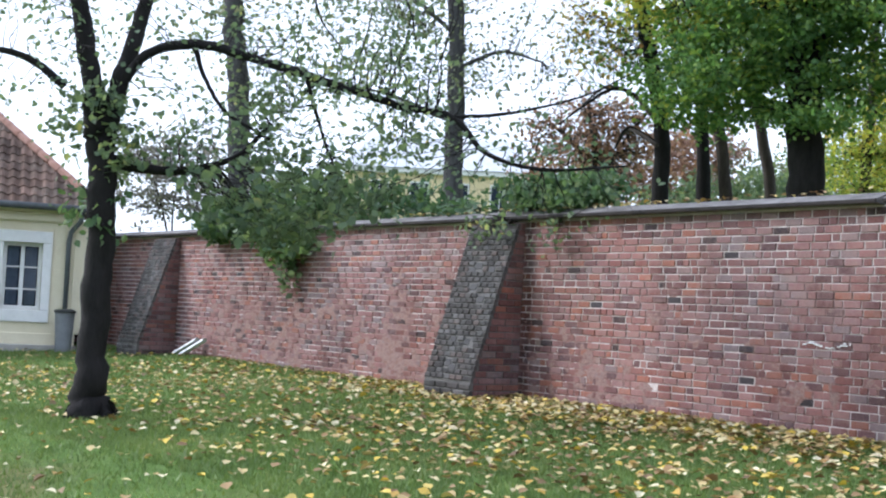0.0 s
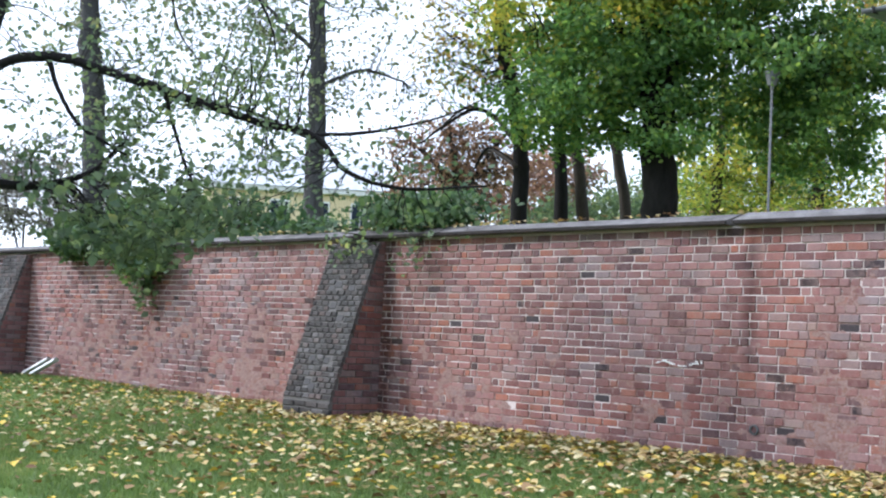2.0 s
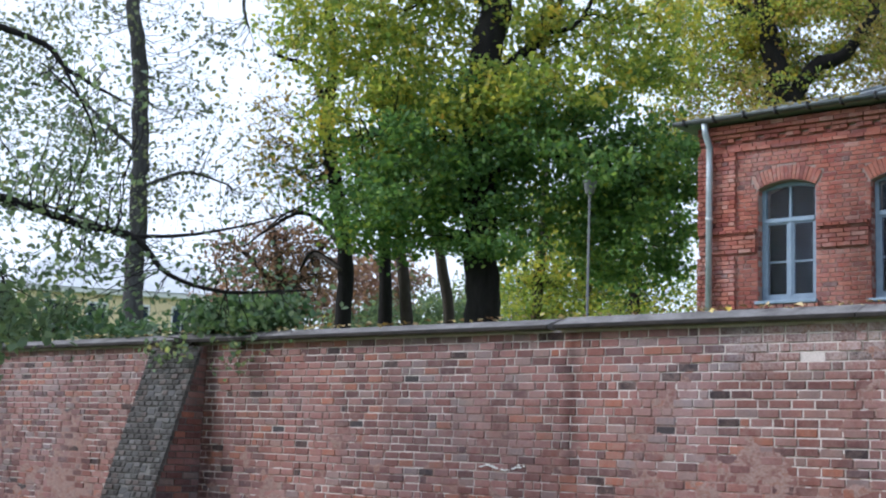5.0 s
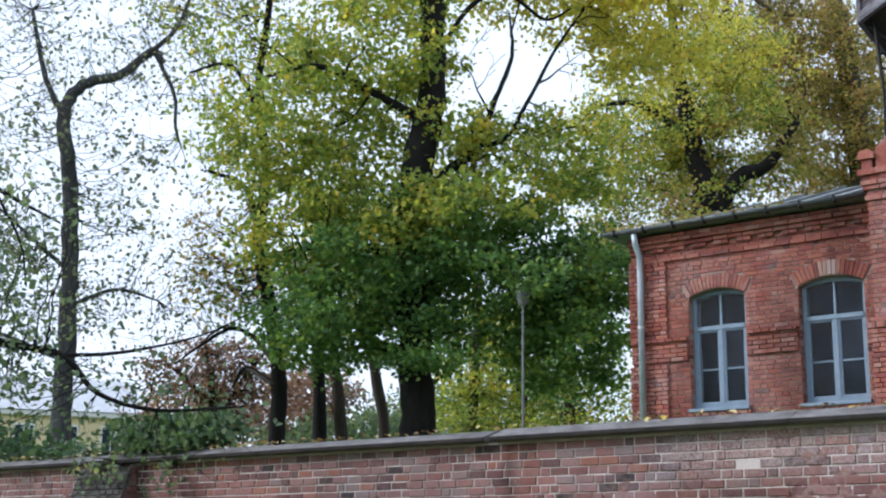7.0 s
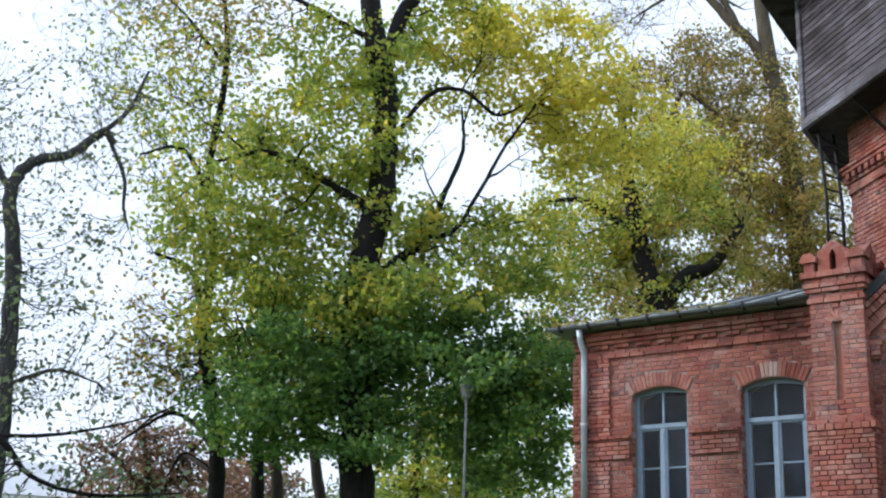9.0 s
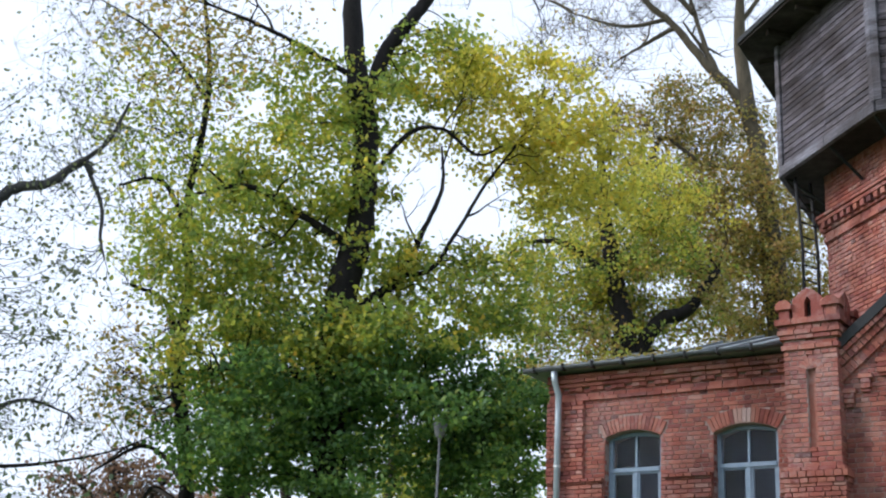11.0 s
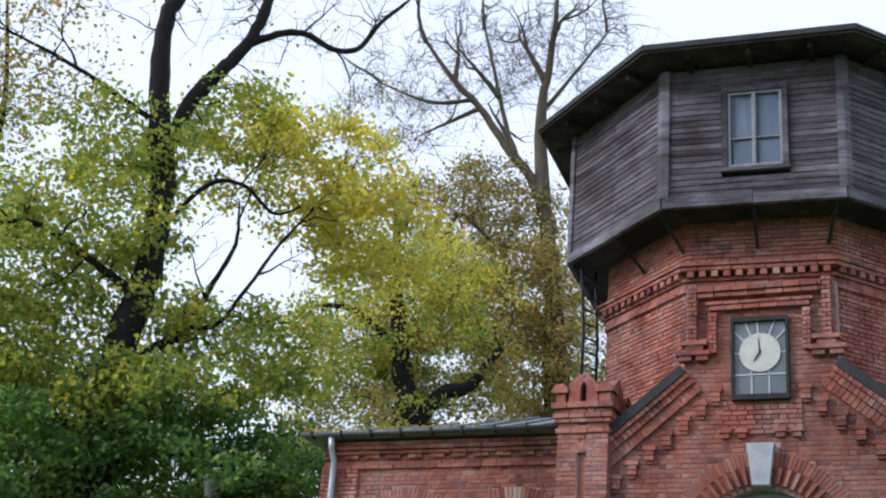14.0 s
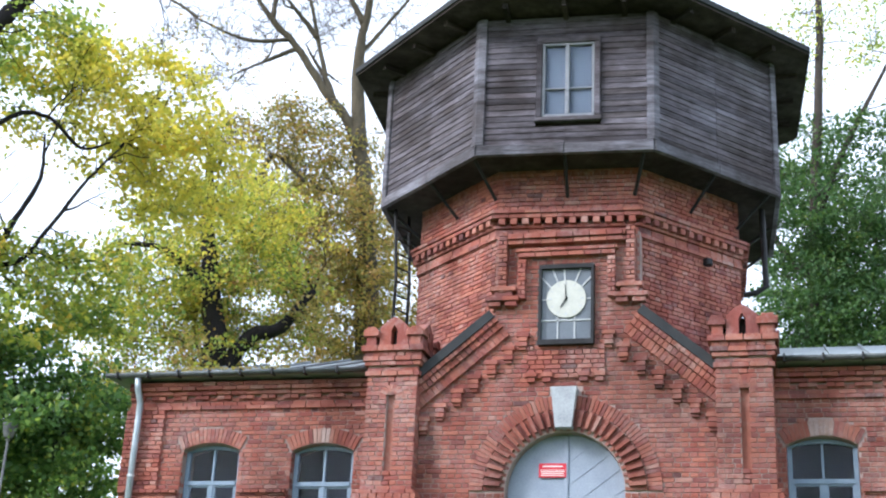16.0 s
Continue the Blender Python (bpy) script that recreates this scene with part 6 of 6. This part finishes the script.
# thinner trunks left of the maple, and the rust-coloured tree
for i, (b, d, lean, r, top) in enumerate(((11.1, 31, -0.35, 0.16, 15), (12.0, 33, -0.9, 0.16, 16), (13.9, 34, -1.3, 0.15, 17), (17.7, 46, 0.3, 0.2, 13), (21.9, 44, 0.2, 0.2, 12), (19.9, 48, -0.3, 0.2, 12))):
    p0 = spot(b, d, TERRACE - 0.05)
    far = d > 40
    tree("slim_tree", "slim dark-trunked tree on the terrace", p0, [[(p0, r * 1.2), (rise(b, d, 6), r), (rise(b + lean * 0.6, d, 10), r * 0.85), (rise(b + lean, d, top), r * 0.4)]],
         [(rise(b + lean * 0.7, d, 13.5 if not far else 9.0), (2.0, 1.8, 2.6 if not far else 2.2), 46 if not far else 90, 14 if not far else 24, 0.42, 0.14, L_MID if i % 2 else L_DARK)]
         + ([(rise(b, d, 6.6), (2.2, 1.5, 0.9), 45, 44, 0.4, 0.095, L_MID)] if far else []), M_BARKSHADE if i < 1 else M_BARKBROWN, 20 + i, 0.015, 2, group="slim trees on the terrace")
pb = spot(6.79, 33, TERRACE - 0.05)
tree("rust_tree", "small half-bare tree with rust-coloured leaves", pb, [
    [(pb, 0.2), (rise(6.8, 33, 5.07), 0.15), (rise(6.4, 33, 7.64), 0.1), (rise(5.99, 33, 9.49), 0.04)], way((6.7, 33, 6.1, 0.08), (7.84, 33, 8.15, 0.05), (8.66, 33, 9.17, 0.02)), way((6.6, 33, 6.61, 0.07), (4.96, 33, 8.16, 0.05), (3.93, 33, 8.58, 0.02)),
    way((9.07, 29, 8.66, 0.06), (8.05, 30, 9.79, 0.05), (6.82, 31, 10.18, 0.04), (5.78, 31, 9.39, 0.02)), way((9.07, 29, 7.73, 0.05), (7.84, 30, 8.35, 0.04), (7.22, 31, 7.53, 0.02))], [
    (rise(5.99, 33, 8.16), (1.5, 1.5, 1.0), 110, 14, 0.3, 0.10, L_RUST), (rise(7.84, 33, 7.74), (1.2, 1.5, 1.2), 70, 8, 0.3, 0.10, L_RUST)], M_BARKBROWN, 31, 0.012, 5, 0.1)
# half-bare tree with hanging twigs between the twisted tree and the maple
hb = spot(9.26, 30, TERRACE - 0.05)
tree("weeping_tree", "half-bare tree with hanging thin branches", hb, [
    [(hb, 0.26), (rise(9.27, 30, 5.68), 0.2), (rise(9.18, 30, 8.66), 0.18), (rise(8.67, 30, 11.15), 0.16), (rise(8.11, 30, 14.15), 0.14), (rise(8.29, 30, 17.23), 0.12), (rise(7.74, 30, 20.31), 0.10), (rise(8.09, 30, 25.46), 0.07), (rise(7.0, 30, 30.59), 0.03)],
    way((8.11, 30, 14.15, 0.08), (7.37, 30, 16.2, 0.06), (5.71, 30, 16.8, 0.04)), way((7.95, 30, 19.29, 0.07), (6.49, 30, 21.33, 0.05), (4.64, 30, 20.9, 0.03)), way((8.1, 30, 24.95, 0.05), (5.49, 30, 27.29, 0.035), (2.37, 30, 28.49, 0.02)),
    way((9.18, 30, 8.55, 0.07), (8.05, 30, 9.79, 0.055), (7.02, 30, 10.08, 0.045), (5.78, 30, 9.29, 0.03), (4.75, 30, 8.47, 0.015)), way((9.17, 30, 7.73, 0.05), (7.84, 30, 8.46, 0.04), (7.22, 30, 7.53, 0.02))], [
    (rise(6.57, 30, 13.62), (1.1, 1.2, 1.9), 80, 9, 0.36, 0.10, L_OLIVE), (rise(7.73, 30, 11.92), (1.0, 1.2, 1.0), 40, 12, 0.34, 0.09, L_DARK), (rise(6.91, 30, 20.82), (1.8, 1.6, 2.6), 85, 20, 0.36, 0.105, L_MID), (rise(6.03, 30, 25.44), (2.4, 1.6, 2.0), 80, 15, 0.38, 0.105, L_MID), (rise(2.9, 30, 27.46), (3.0, 2, 2.2), 60, 8, 0.4, 0.08, L_BIRCH)], M_BARKSHADE, 33, 0.010, 6, 0.35, bough=0.03)


# ---- shrubs and climbers on the wall ----
def shrub(name, label, base, blobs, seed, bark=M_BARKBROWN, shoots=1, category="shrub"):
    rr = np.random.default_rng(seed)
    stems = []
    for c, radii, *_ in blobs:
        tip = Vector(c) + Vector((0, 0, radii[2] * 0.5))
        stems.append([(Vector(base), 0.035), ((Vector(base) + tip) / 2 + Vector(rr.normal(size=3) * 0.1), 0.025), (tip, 0.008)])
    return tree(name, label, base, stems, blobs, bark, seed, 0.008, shoots, 0.1, category=category)


def on_wall(u, off, z):
    return WALL_TURN @ Vector((u, WALL_Y + off, z))


shrub("climbing_shrub", "dense green climber tumbling over the wall", on_wall(-19.67, 0.9, TERRACE), [
    (on_wall(-19.27, 0.0, 2.40), (1.5, 0.42, 0.42), 64, 28, 0.16, 0.11, L_IVY),
    (on_wall(-20.97, 0.0, 2.45), (1.1, 0.4, 0.38), 40, 22, 0.16, 0.13, L_IVY),
    (on_wall(-18.87, -0.22, 2.08), (0.9, 0.16, 0.34), 30, 24, 0.15, 0.10, L_IVY),
    (on_wall(-18.67, -0.2, 1.45), (0.4, 0.1, 0.25), 6, 10, 0.10, 0.10, L_LIME),
    (on_wall(-19.67, 0.5, 2.85), (2.0, 0.6, 0.45), 50, 20, 0.22, 0.10, L_IVY),
    (on_wall(-16.87, 0.6, 2.65), (1.6, 0.5, 0.35), 40, 18, 0.18, 0.10, L_IVY)], 41)
shrub("climbing_shrub", "loose green climber with trailing tips over the coping", on_wall(-12.87, 0.9, TERRACE), [
    (on_wall(-12.6, 0.30, 2.56), (1.0, 0.38, 0.30), 58, 22, 0.15, 0.09, L_IVY), (on_wall(-12.67, 0.5, 2.66), (0.9, 0.5, 0.2), 26, 20, 0.16, 0.09, L_IVY),
    (on_wall(-13.3, -0.25, 2.15), (0.6, 0.12, 0.25), 10, 9, 0.12, 0.07, L_LIME), (on_wall(-14.97, 0.5, 2.45), (0.9, 0.4, 0.15), 18, 16, 0.14, 0.09, L_IVY), (on_wall(-12.17, -0.18, 2.05), (0.3, 0.06, 0.25), 7, 8, 0.1, 0.06, L_LIME)], 42)
shrub("lilac_shrub", "greyish shrub behind the wall", spot(-11.6, 36, TERRACE), [
    (spot(-12.9, 36, 4.2), (1.5, 0.8, 1.3), 70, 22, 0.22, 0.09, L_LILAC), (spot(-11.0, 35.5, 4.4), (1.6, 0.8, 1.4), 70, 22, 0.22, 0.09, L_LILAC), (spot(-8.6, 35, 3.9), (1.6, 0.8, 1.0), 60, 20, 0.22, 0.09, L_LILAC)], 43, shoots=3)
shrub("hedge_shrub", "low green undergrowth on the terrace", on_wall(-10.67, 12, TERRACE), [
    (on_wall(-13.17, 12, 2.7), (4.2, 1.0, 0.5), 90, 24, 0.3, 0.12, L_MID), (on_wall(-19.67, 12, 2.8), (3.2, 1.0, 0.6), 80, 24, 0.3, 0.12, L_IVY), (on_wall(-8.17, 14, 3.2), (3.0, 1.0, 0.8), 60, 18, 0.3, 0.12, L_OLIVE)], 44)
shrub("hedge_shrub", "dark bushes far back on the terrace", spot(18.51, 50, TERRACE), [
    (spot(5.66, 58, 7.2), (3.5, 1.5, 1.6), 70, 26, 0.45, 0.17, L_RUST), (spot(9.77, 56, 7.4), (3.5, 1.5, 2.2), 110, 36, 0.45, 0.17, L_RUST), (spot(13.16, 54, 6.8), (3.4, 1.5, 1.6), 60, 30, 0.45, 0.14, L_BIRCH),
    (spot(16.25, 54, 7.0), (3, 1.5, 1.8), 60, 34, 0.5, 0.14, L_DARK), (spot(12.34, 52, 5.6), (6, 1.5, 1.5), 150, 44, 0.4, 0.15, L_LIME), (spot(18.51, 50, 6.2), (4, 1.5, 2.4), 60, 40, 0.4, 0.12, L_MID), (spot(18.9, 49, 5.2), (4, 1.5, 1.8), 60, 40, 0.4, 0.12, L_SHADE), (spot(23.14, 48, 6.4), (3.6, 1.5, 2.6), 56, 36, 0.4, 0.12, L_MID), (spot(22.6, 47, 4.8), (3.6, 1.5, 1.4), 60, 36, 0.4, 0.12, L_SHADE)], 45, shoots=3)

M_LAMP = rough_mat("dull_grey_lamp_paint", (0.11, 0.115, 0.12), (0.19, 0.195, 0.20), 5, 0.6, 0, 0.1, 40)
# unseen woods added across the lawn, behind the viewer, to darken window reflections and the wall
wr = np.random.default_rng(91)
for i in range(9):
    q = Vector((-34 + 10.5 * i, -26 - 6 * math.sin(i * 1.7), -0.6))
    tree("unseen_park_tree", "broad unseen park tree added behind the viewer", q, [[(q, 0.4), (q + Vector((0, 0, 4)), 0.3), (q + Vector((0.3, 0, 10)), 0.12)]],
         [(q + Vector((0, 0, 8.5)), (5.2, 3.5, 5.0), 120, 14, 0.9, 0.42, L_OLIVE if i % 3 else L_DARK), (q + Vector((0, 0, 2.6)), (5.2, 2.5, 2.2), 60, 14, 0.8, 0.42, L_DARK)], M_BARKBROWN, 60 + i, 0.03, 0, group="park trees across the lawn")
# street lamp on the terrace
lp0 = spot(19.88, 24, TERRACE)
sl = thing("street_lamp", "slim grey lamp post with a small cylindrical head", "lamp", lp0)
part("pole", Mesh().tube([(0, 0, -0.05), (0, 0, 1.2), (0, 0, 1.25), (0, 0, 3.62)], [0.04, 0.04, 0.026, 0.022], 10), M_LAMP, sl, smooth=True)
part("head", Mesh().tube([(0, 0, 3.60), (0, 0, 3.66), (0, 0, 3.68), (0, 0, 3.86), (0, 0, 3.90)], [0.03, 0.04, 0.08, 0.125, 0.125], 14), M_LAMP, sl, "grey lamp shade")
part("cap", Mesh().tube([(0, 0, 3.895), (0, 0, 3.93), (0, 0, 3.96)], [0.14, 0.13, 0.04], 14), M_LAMP, sl)

# ---- houses ----
hc = spot(-15.48, 27.6, 0)
HT = Matrix.Translation((hc.x, hc.y, -0.12)) @ Matrix.Rotation(radians(-(-20 - NORTH)), 4, "Z")    # x to the right along the front, y back
house = thing("cottage", "pale yellow plastered cottage with brown tiled hip roof", "house", HT.translation)
house.matrix_world = HT
WX0, WX1, WZ0, WZ1 = -1.42, -0.68, 0.78, 2.12
body = Mesh().box(-9, WX0, 0, 0.4, 0, 3.0).box(WX1, 0, 0, 0.4, 0, 3.0).box(WX0, WX1, 0, 0.4, 0, WZ0).box(WX0, WX1, 0, 0.4, WZ1, 3.0).box(-0.4, 0, 0.4, 4.5, 0, 3.0).box(-9, -8.6, 0.4, 4.5, 0, 3.0)
part("wall", body, M_PLASTER, house, "pale yellow plaster wall")
part("plinth", Mesh().box(-9, 0.03, -0.05, 0.02, -0.1, 0.33, None, 0.015), M_PLASTER, house)
part("ground_band", Mesh().box(-9, 0.05, -0.3, -0.04, -0.1, 0.1, None, 0.01), M_PLINTH, house, "grey paved strip")
part("corner_strip", Mesh().box(-0.08, 0.32, -0.03, 0.3, 0.33, 2.62, None, 0.01), M_PLASTER, house)
part("eaves_moulding", Mesh().box(-9, 0.06, -0.10, 0.0, 2.55, 2.74, None, 0.03).box(-9, 0.10, -0.2, 0.0, 2.74, 2.86, None, 0.03), M_PLASTER, house)
hw = Mesh()
for a, c, e, g in ((WX0 - 0.18, WX1 + 0.18, WZ1, WZ1 + 0.24), (WX0 - 0.18, WX1 + 0.18, WZ0 - 0.24, WZ0), (WX0 - 0.18, WX0, WZ0, WZ1), (WX1, WX1 + 0.18, WZ0, WZ1)):
    hw.box(a, c, -0.05, 0.05, e, g, None, 0.012)
hwin = part("window", hw, M_WHITE, house, "white framed casement window")
cs = Mesh()
for a, c, e, g in ((WX0, WX1, WZ1 - 0.07, WZ1), (WX0, WX1, WZ0, WZ0 + 0.08), (WX0, WX0 + 0.07, WZ0 + 0.08, WZ1 - 0.07), (WX1 - 0.07, WX1, WZ0 + 0.08, WZ1 - 0.07), (-1.09, -1.01, WZ0 + 0.08, WZ1 - 0.07)):
    cs.box(a, c, 0.12, 0.18, e, g, None, 0.008)
for z in (1.18, 1.62):
    cs.box(WX0 + 0.07, -1.09, 0.13, 0.17, z, z + 0.03).box(-1.01, WX1 - 0.07, 0.13, 0.17, z, z + 0.03)
part("casement", cs, M_WHITE, hwin)
part("pane", Mesh().box(WX0 + 0.02, WX1 - 0.02, 0.148, 0.153, WZ0 + 0.02, WZ1 - 0.02), M_GLASS, hwin).visible_shadow = False
# dark sheet instead of a cottage interior, shade given as colour
part("room", Mesh().box(WX0 - 0.3, WX1 + 0.3, 0.55, 0.6, WZ0 - 0.3, WZ1 + 0.3), M_ROOMSHADE, house)
for x in (WX0 + 0.09, -0.98):
    cu = Mesh()
    for i in range(6):
        cu.box(x + i * 0.035, x + i * 0.035 + 0.03, 0.22 + 0.015 * (i % 2), 0.25 + 0.015 * (i % 2), WZ0 + 0.1, WZ1 - 0.05)
    part("curtain", cu, M_CURTAIN, hwin)
roofm = Mesh()
RE, RX, RZ0, RZ1, RD = -0.35, 0.4, 2.86, 5.4, 3.0
roofm.add([(-9.4, RE, RZ0), (RX, RE, RZ0), (RX - 2.6, RD, RZ1), (-9.4, RD, RZ1), (RX, 6.0, RZ0), (-9.4, 6.0, RZ0)], [(0, 1, 2, 3), (1, 4, 2), (3, 2, 4, 5), (0, 5, 4, 1), (0, 3, 5)])
rf = part("roof", roofm, M_TILE, house, "brown pantile hip roof")
slope = math.atan2(RZ1 - RZ0, RD - RE)
run = math.hypot(RZ1 - RZ0, RD - RE)
tile = Mesh()
k = 5
for i in range(k + 1):
    x, z = -0.11 + 0.22 * i / k, 0.028 * math.sin(2 * math.pi * i / k)
    tile.v += [(x, 0.0, z + 0.035), (x, 0.34, z + 0.01), (x, 0.0, z + 0.015)]
for i in range(k):
    a = i * 3
    tile.f += [(a, a + 3, a + 4, a + 1), (a + 2, a + 5, a + 3, a)]
td = tile.data("tile", M_TILE)
for r in range(int(run / 0.3)):
    for cidx in range(15):
        x = RX - 0.2 - cidx * 0.21
        if x > RX - 2.6 * (r * 0.3 + 0.25) / run - 0.05:
            continue
        o = part("tile", td, None, rf)
        o.matrix_basis = Matrix.Translation((x, RE + r * 0.3 * math.cos(slope) - 0.03, RZ0 + r * 0.3 * math.sin(slope))) @ Matrix.Rotation(slope, 4, "X")
hipv = Vector((-2.6, RD - RE, RZ1 - RZ0))
for i in range(13):
    a, c = Vector((RX, RE, RZ0 + 0.03)) + hipv * (i / 13), Vector((RX, RE, RZ0 + 0.03)) + hipv * ((i + 1.12) / 13)
    part("ridge_tile", Mesh().tube([a, c], [0.10, 0.085], 8), M_RIDGE, rf, "orange hip tile")
part("gutter", Mesh().tube([(-9.4, RE - 0.05, 2.84), (RX, RE - 0.05, 2.84)], [0.07, 0.07], 8), M_GUTTER, house, smooth=True)
part("downpipe", Mesh().tube([(0.02, RE - 0.03, 2.80), (0.0, RE, 2.6), (-0.16, -0.10, 2.38), (-0.19, -0.08, 2.2), (-0.19, -0.08, 0.1)], [0.05] * 5, 10), M_GUTTER, house, smooth=True)

bn = HT @ Vector((-0.22, -0.62, 0))
bn.z = lawn_z(*(WALL_TURN.inverted() @ bn).xy) - 0.01
wb = thing("dustbin", "grey plastic dustbin with dark lid beside the cottage", "bin", bn)
part("body", Mesh().tube([(0, 0, 0), (0, 0, 0.03), (0, 0, 0.75), (0, 0, 0.78)], [0.15, 0.155, 0.19, 0.2], 20), M_BIN, wb, smooth=False)
part("lid", Mesh().tube([(0, 0, 0.775), (0, 0, 0.82), (0, 0, 0.85)], [0.215, 0.215, 0.13], 20), M_BINLID, wb, "dark lid")

# pale yellow house far behind the trees
HB = Matrix.Translation(spot(1.03, 72, TERRACE)) @ Matrix.Rotation(radians(-(1.0 - NORTH)), 4, "Z")
villa = thing("villa", "ochre plastered house with pale roof behind the trees", "house")
villa.matrix_world = HB
part("wall", Mesh().box(-6.5, 3.3, 0, 0.4, 0, 6.7).box(3.3, 3.7, 0, 8, 0, 6.7).box(-6.9, -6.5, 0, 8, 0, 6.7), M_OCHRE, villa, "ochre plaster")
part("cornice", Mesh().box(-7.0, 3.9, -0.3, 0.0, 6.5, 6.8, None, 0.05), M_WHITE, villa, "white cornice")
part("roof", Mesh().add([(-7.2, -0.4, 6.8), (4.1, -0.4, 6.8), (2.4, 3.5, 9.0), (-5.6, 3.5, 9.0), (4.1, 8.2, 6.8), (-7.2, 8.2, 6.8)], [(0, 1, 2, 3), (1, 4, 2), (5, 3, 2, 4), (0, 3, 5), (0, 5, 4, 1)]), rough_mat("pale_grey_roof", (0.45, 0.47, 0.5), (0.6, 0.62, 0.65), 2, 0.6, 0, 0.1), villa, "pale grey roof")
for x in (-5.4, -3.2, -1.0, 1.2):
    vw = part("window", Mesh().box(x - 0.08, x + 0.98, -0.06, 0.0, 4.3, 6.1, None, 0.01), M_WHITE, villa)
    # villa panes coloured dark for the unlit rooms behind them
    part("pane", Mesh().box(x, x + 0.42, -0.08, -0.055, 4.4, 6.0).box(x + 0.48, x + 0.9, -0.08, -0.055, 4.4, 6.0), M_ROOMSHADE, vw)

# ---- lawn details ----
rg = np.random.default_rng(77)


def scatter(count, u0, u1, n0, n1, power=1.0):
    u = rg.uniform(u0, u1, count)
    v = n1 - (n1 - n0) * rg.uniform(0, 1, count) ** power
    z = np.array([lawn_z(a, c) for a, c in zip(u, v)])
    ca, sa = math.cos(radians(-0.35)), math.sin(radians(-0.35))
    return np.stack([u * ca - v * sa, u * sa + v * ca, z], 1)


blades = np.concatenate([scatter(90000, -27, -4.5, 3.0, 10.66), scatter(60000, -15, -4.5, 4.5, 10.66), scatter(9000, -27, -4, 10.45, 10.7)])
k = len(blades)
tilt = rg.normal(size=(k, 3)) * 0.022
tilt[:, 2] = rg.uniform(0.03, 0.075, k)
across = rg.normal(size=(k, 3)) * 0.006
across[:, 2] = 0
base = blades - [0, 0, 0.008]
v = np.stack([base - across, base + across, base + tilt], 1).reshape(-1, 3)
tagged(new("grass", quads("grass", v, np.arange(3 * k).reshape(-1, 3), L_GRASS)), "short autumn grass blades", "grass", kind="stuff")
fl = np.concatenate([scatter(3000, -21, -3.5, 5.0, 10.6, 1.25), scatter(2000, -15.5, -3.5, 9.0, 10.66, 1.2), scatter(1500, -26, -4, 2.5, 10.5), scatter(1500, -12.5, -3.5, 6.5, 10.6, 1.1)])
fl[:, 2] += 0.035 + rg.uniform(0, 0.02, len(fl))
v, f = leaves(fl, 0.068, rg, 1.4, 1.15, 0.45, True)
tagged(new("fallen_leaves", quads("fallen_leaves", v, f, L_FALLEN)), "yellow and tan fallen leaves on the grass", "leaves", kind="stuff")
# leaves lying on the coping and in the gutter
cu_ = rg.uniform(-16, -3, 230)
pts = np.array([WALL_TURN @ Vector((a, WALL_Y - 0.05 + 0.2 * q, 2.335 + 0.2 * q * 0.34)) for a, q in zip(cu_, rg.uniform(0, 1, 230))])
v, f = leaves(pts, 0.055, rg, 1.4, 1.15, 0.4, True)
tagged(new("coping_leaves", quads("coping_leaves", v, f, L_FALLEN)), "pale fallen leaves lying on the coping", "leaves", kind="stuff")
gx = -11 + 3.2 * rg.uniform(0, 1, 260) ** 1.6
pts = np.stack([gx, 19.12 + rg.uniform(-0.06, 0.25, 260), 6.67 + rg.uniform(0, 0.05, 260)], 1)
pts[:, 2] += np.maximum(0, pts[:, 1] - 19.13) * 0.36
v, f = leaves(pts, 0.05, rg, 1.0, 1.15, 0.4, True)
tagged(new("gutter_leaves", quads("gutter_leaves", v, f, L_OLIVE)), "yellow leaves and moss along the gutter", "leaves", kind="stuff")

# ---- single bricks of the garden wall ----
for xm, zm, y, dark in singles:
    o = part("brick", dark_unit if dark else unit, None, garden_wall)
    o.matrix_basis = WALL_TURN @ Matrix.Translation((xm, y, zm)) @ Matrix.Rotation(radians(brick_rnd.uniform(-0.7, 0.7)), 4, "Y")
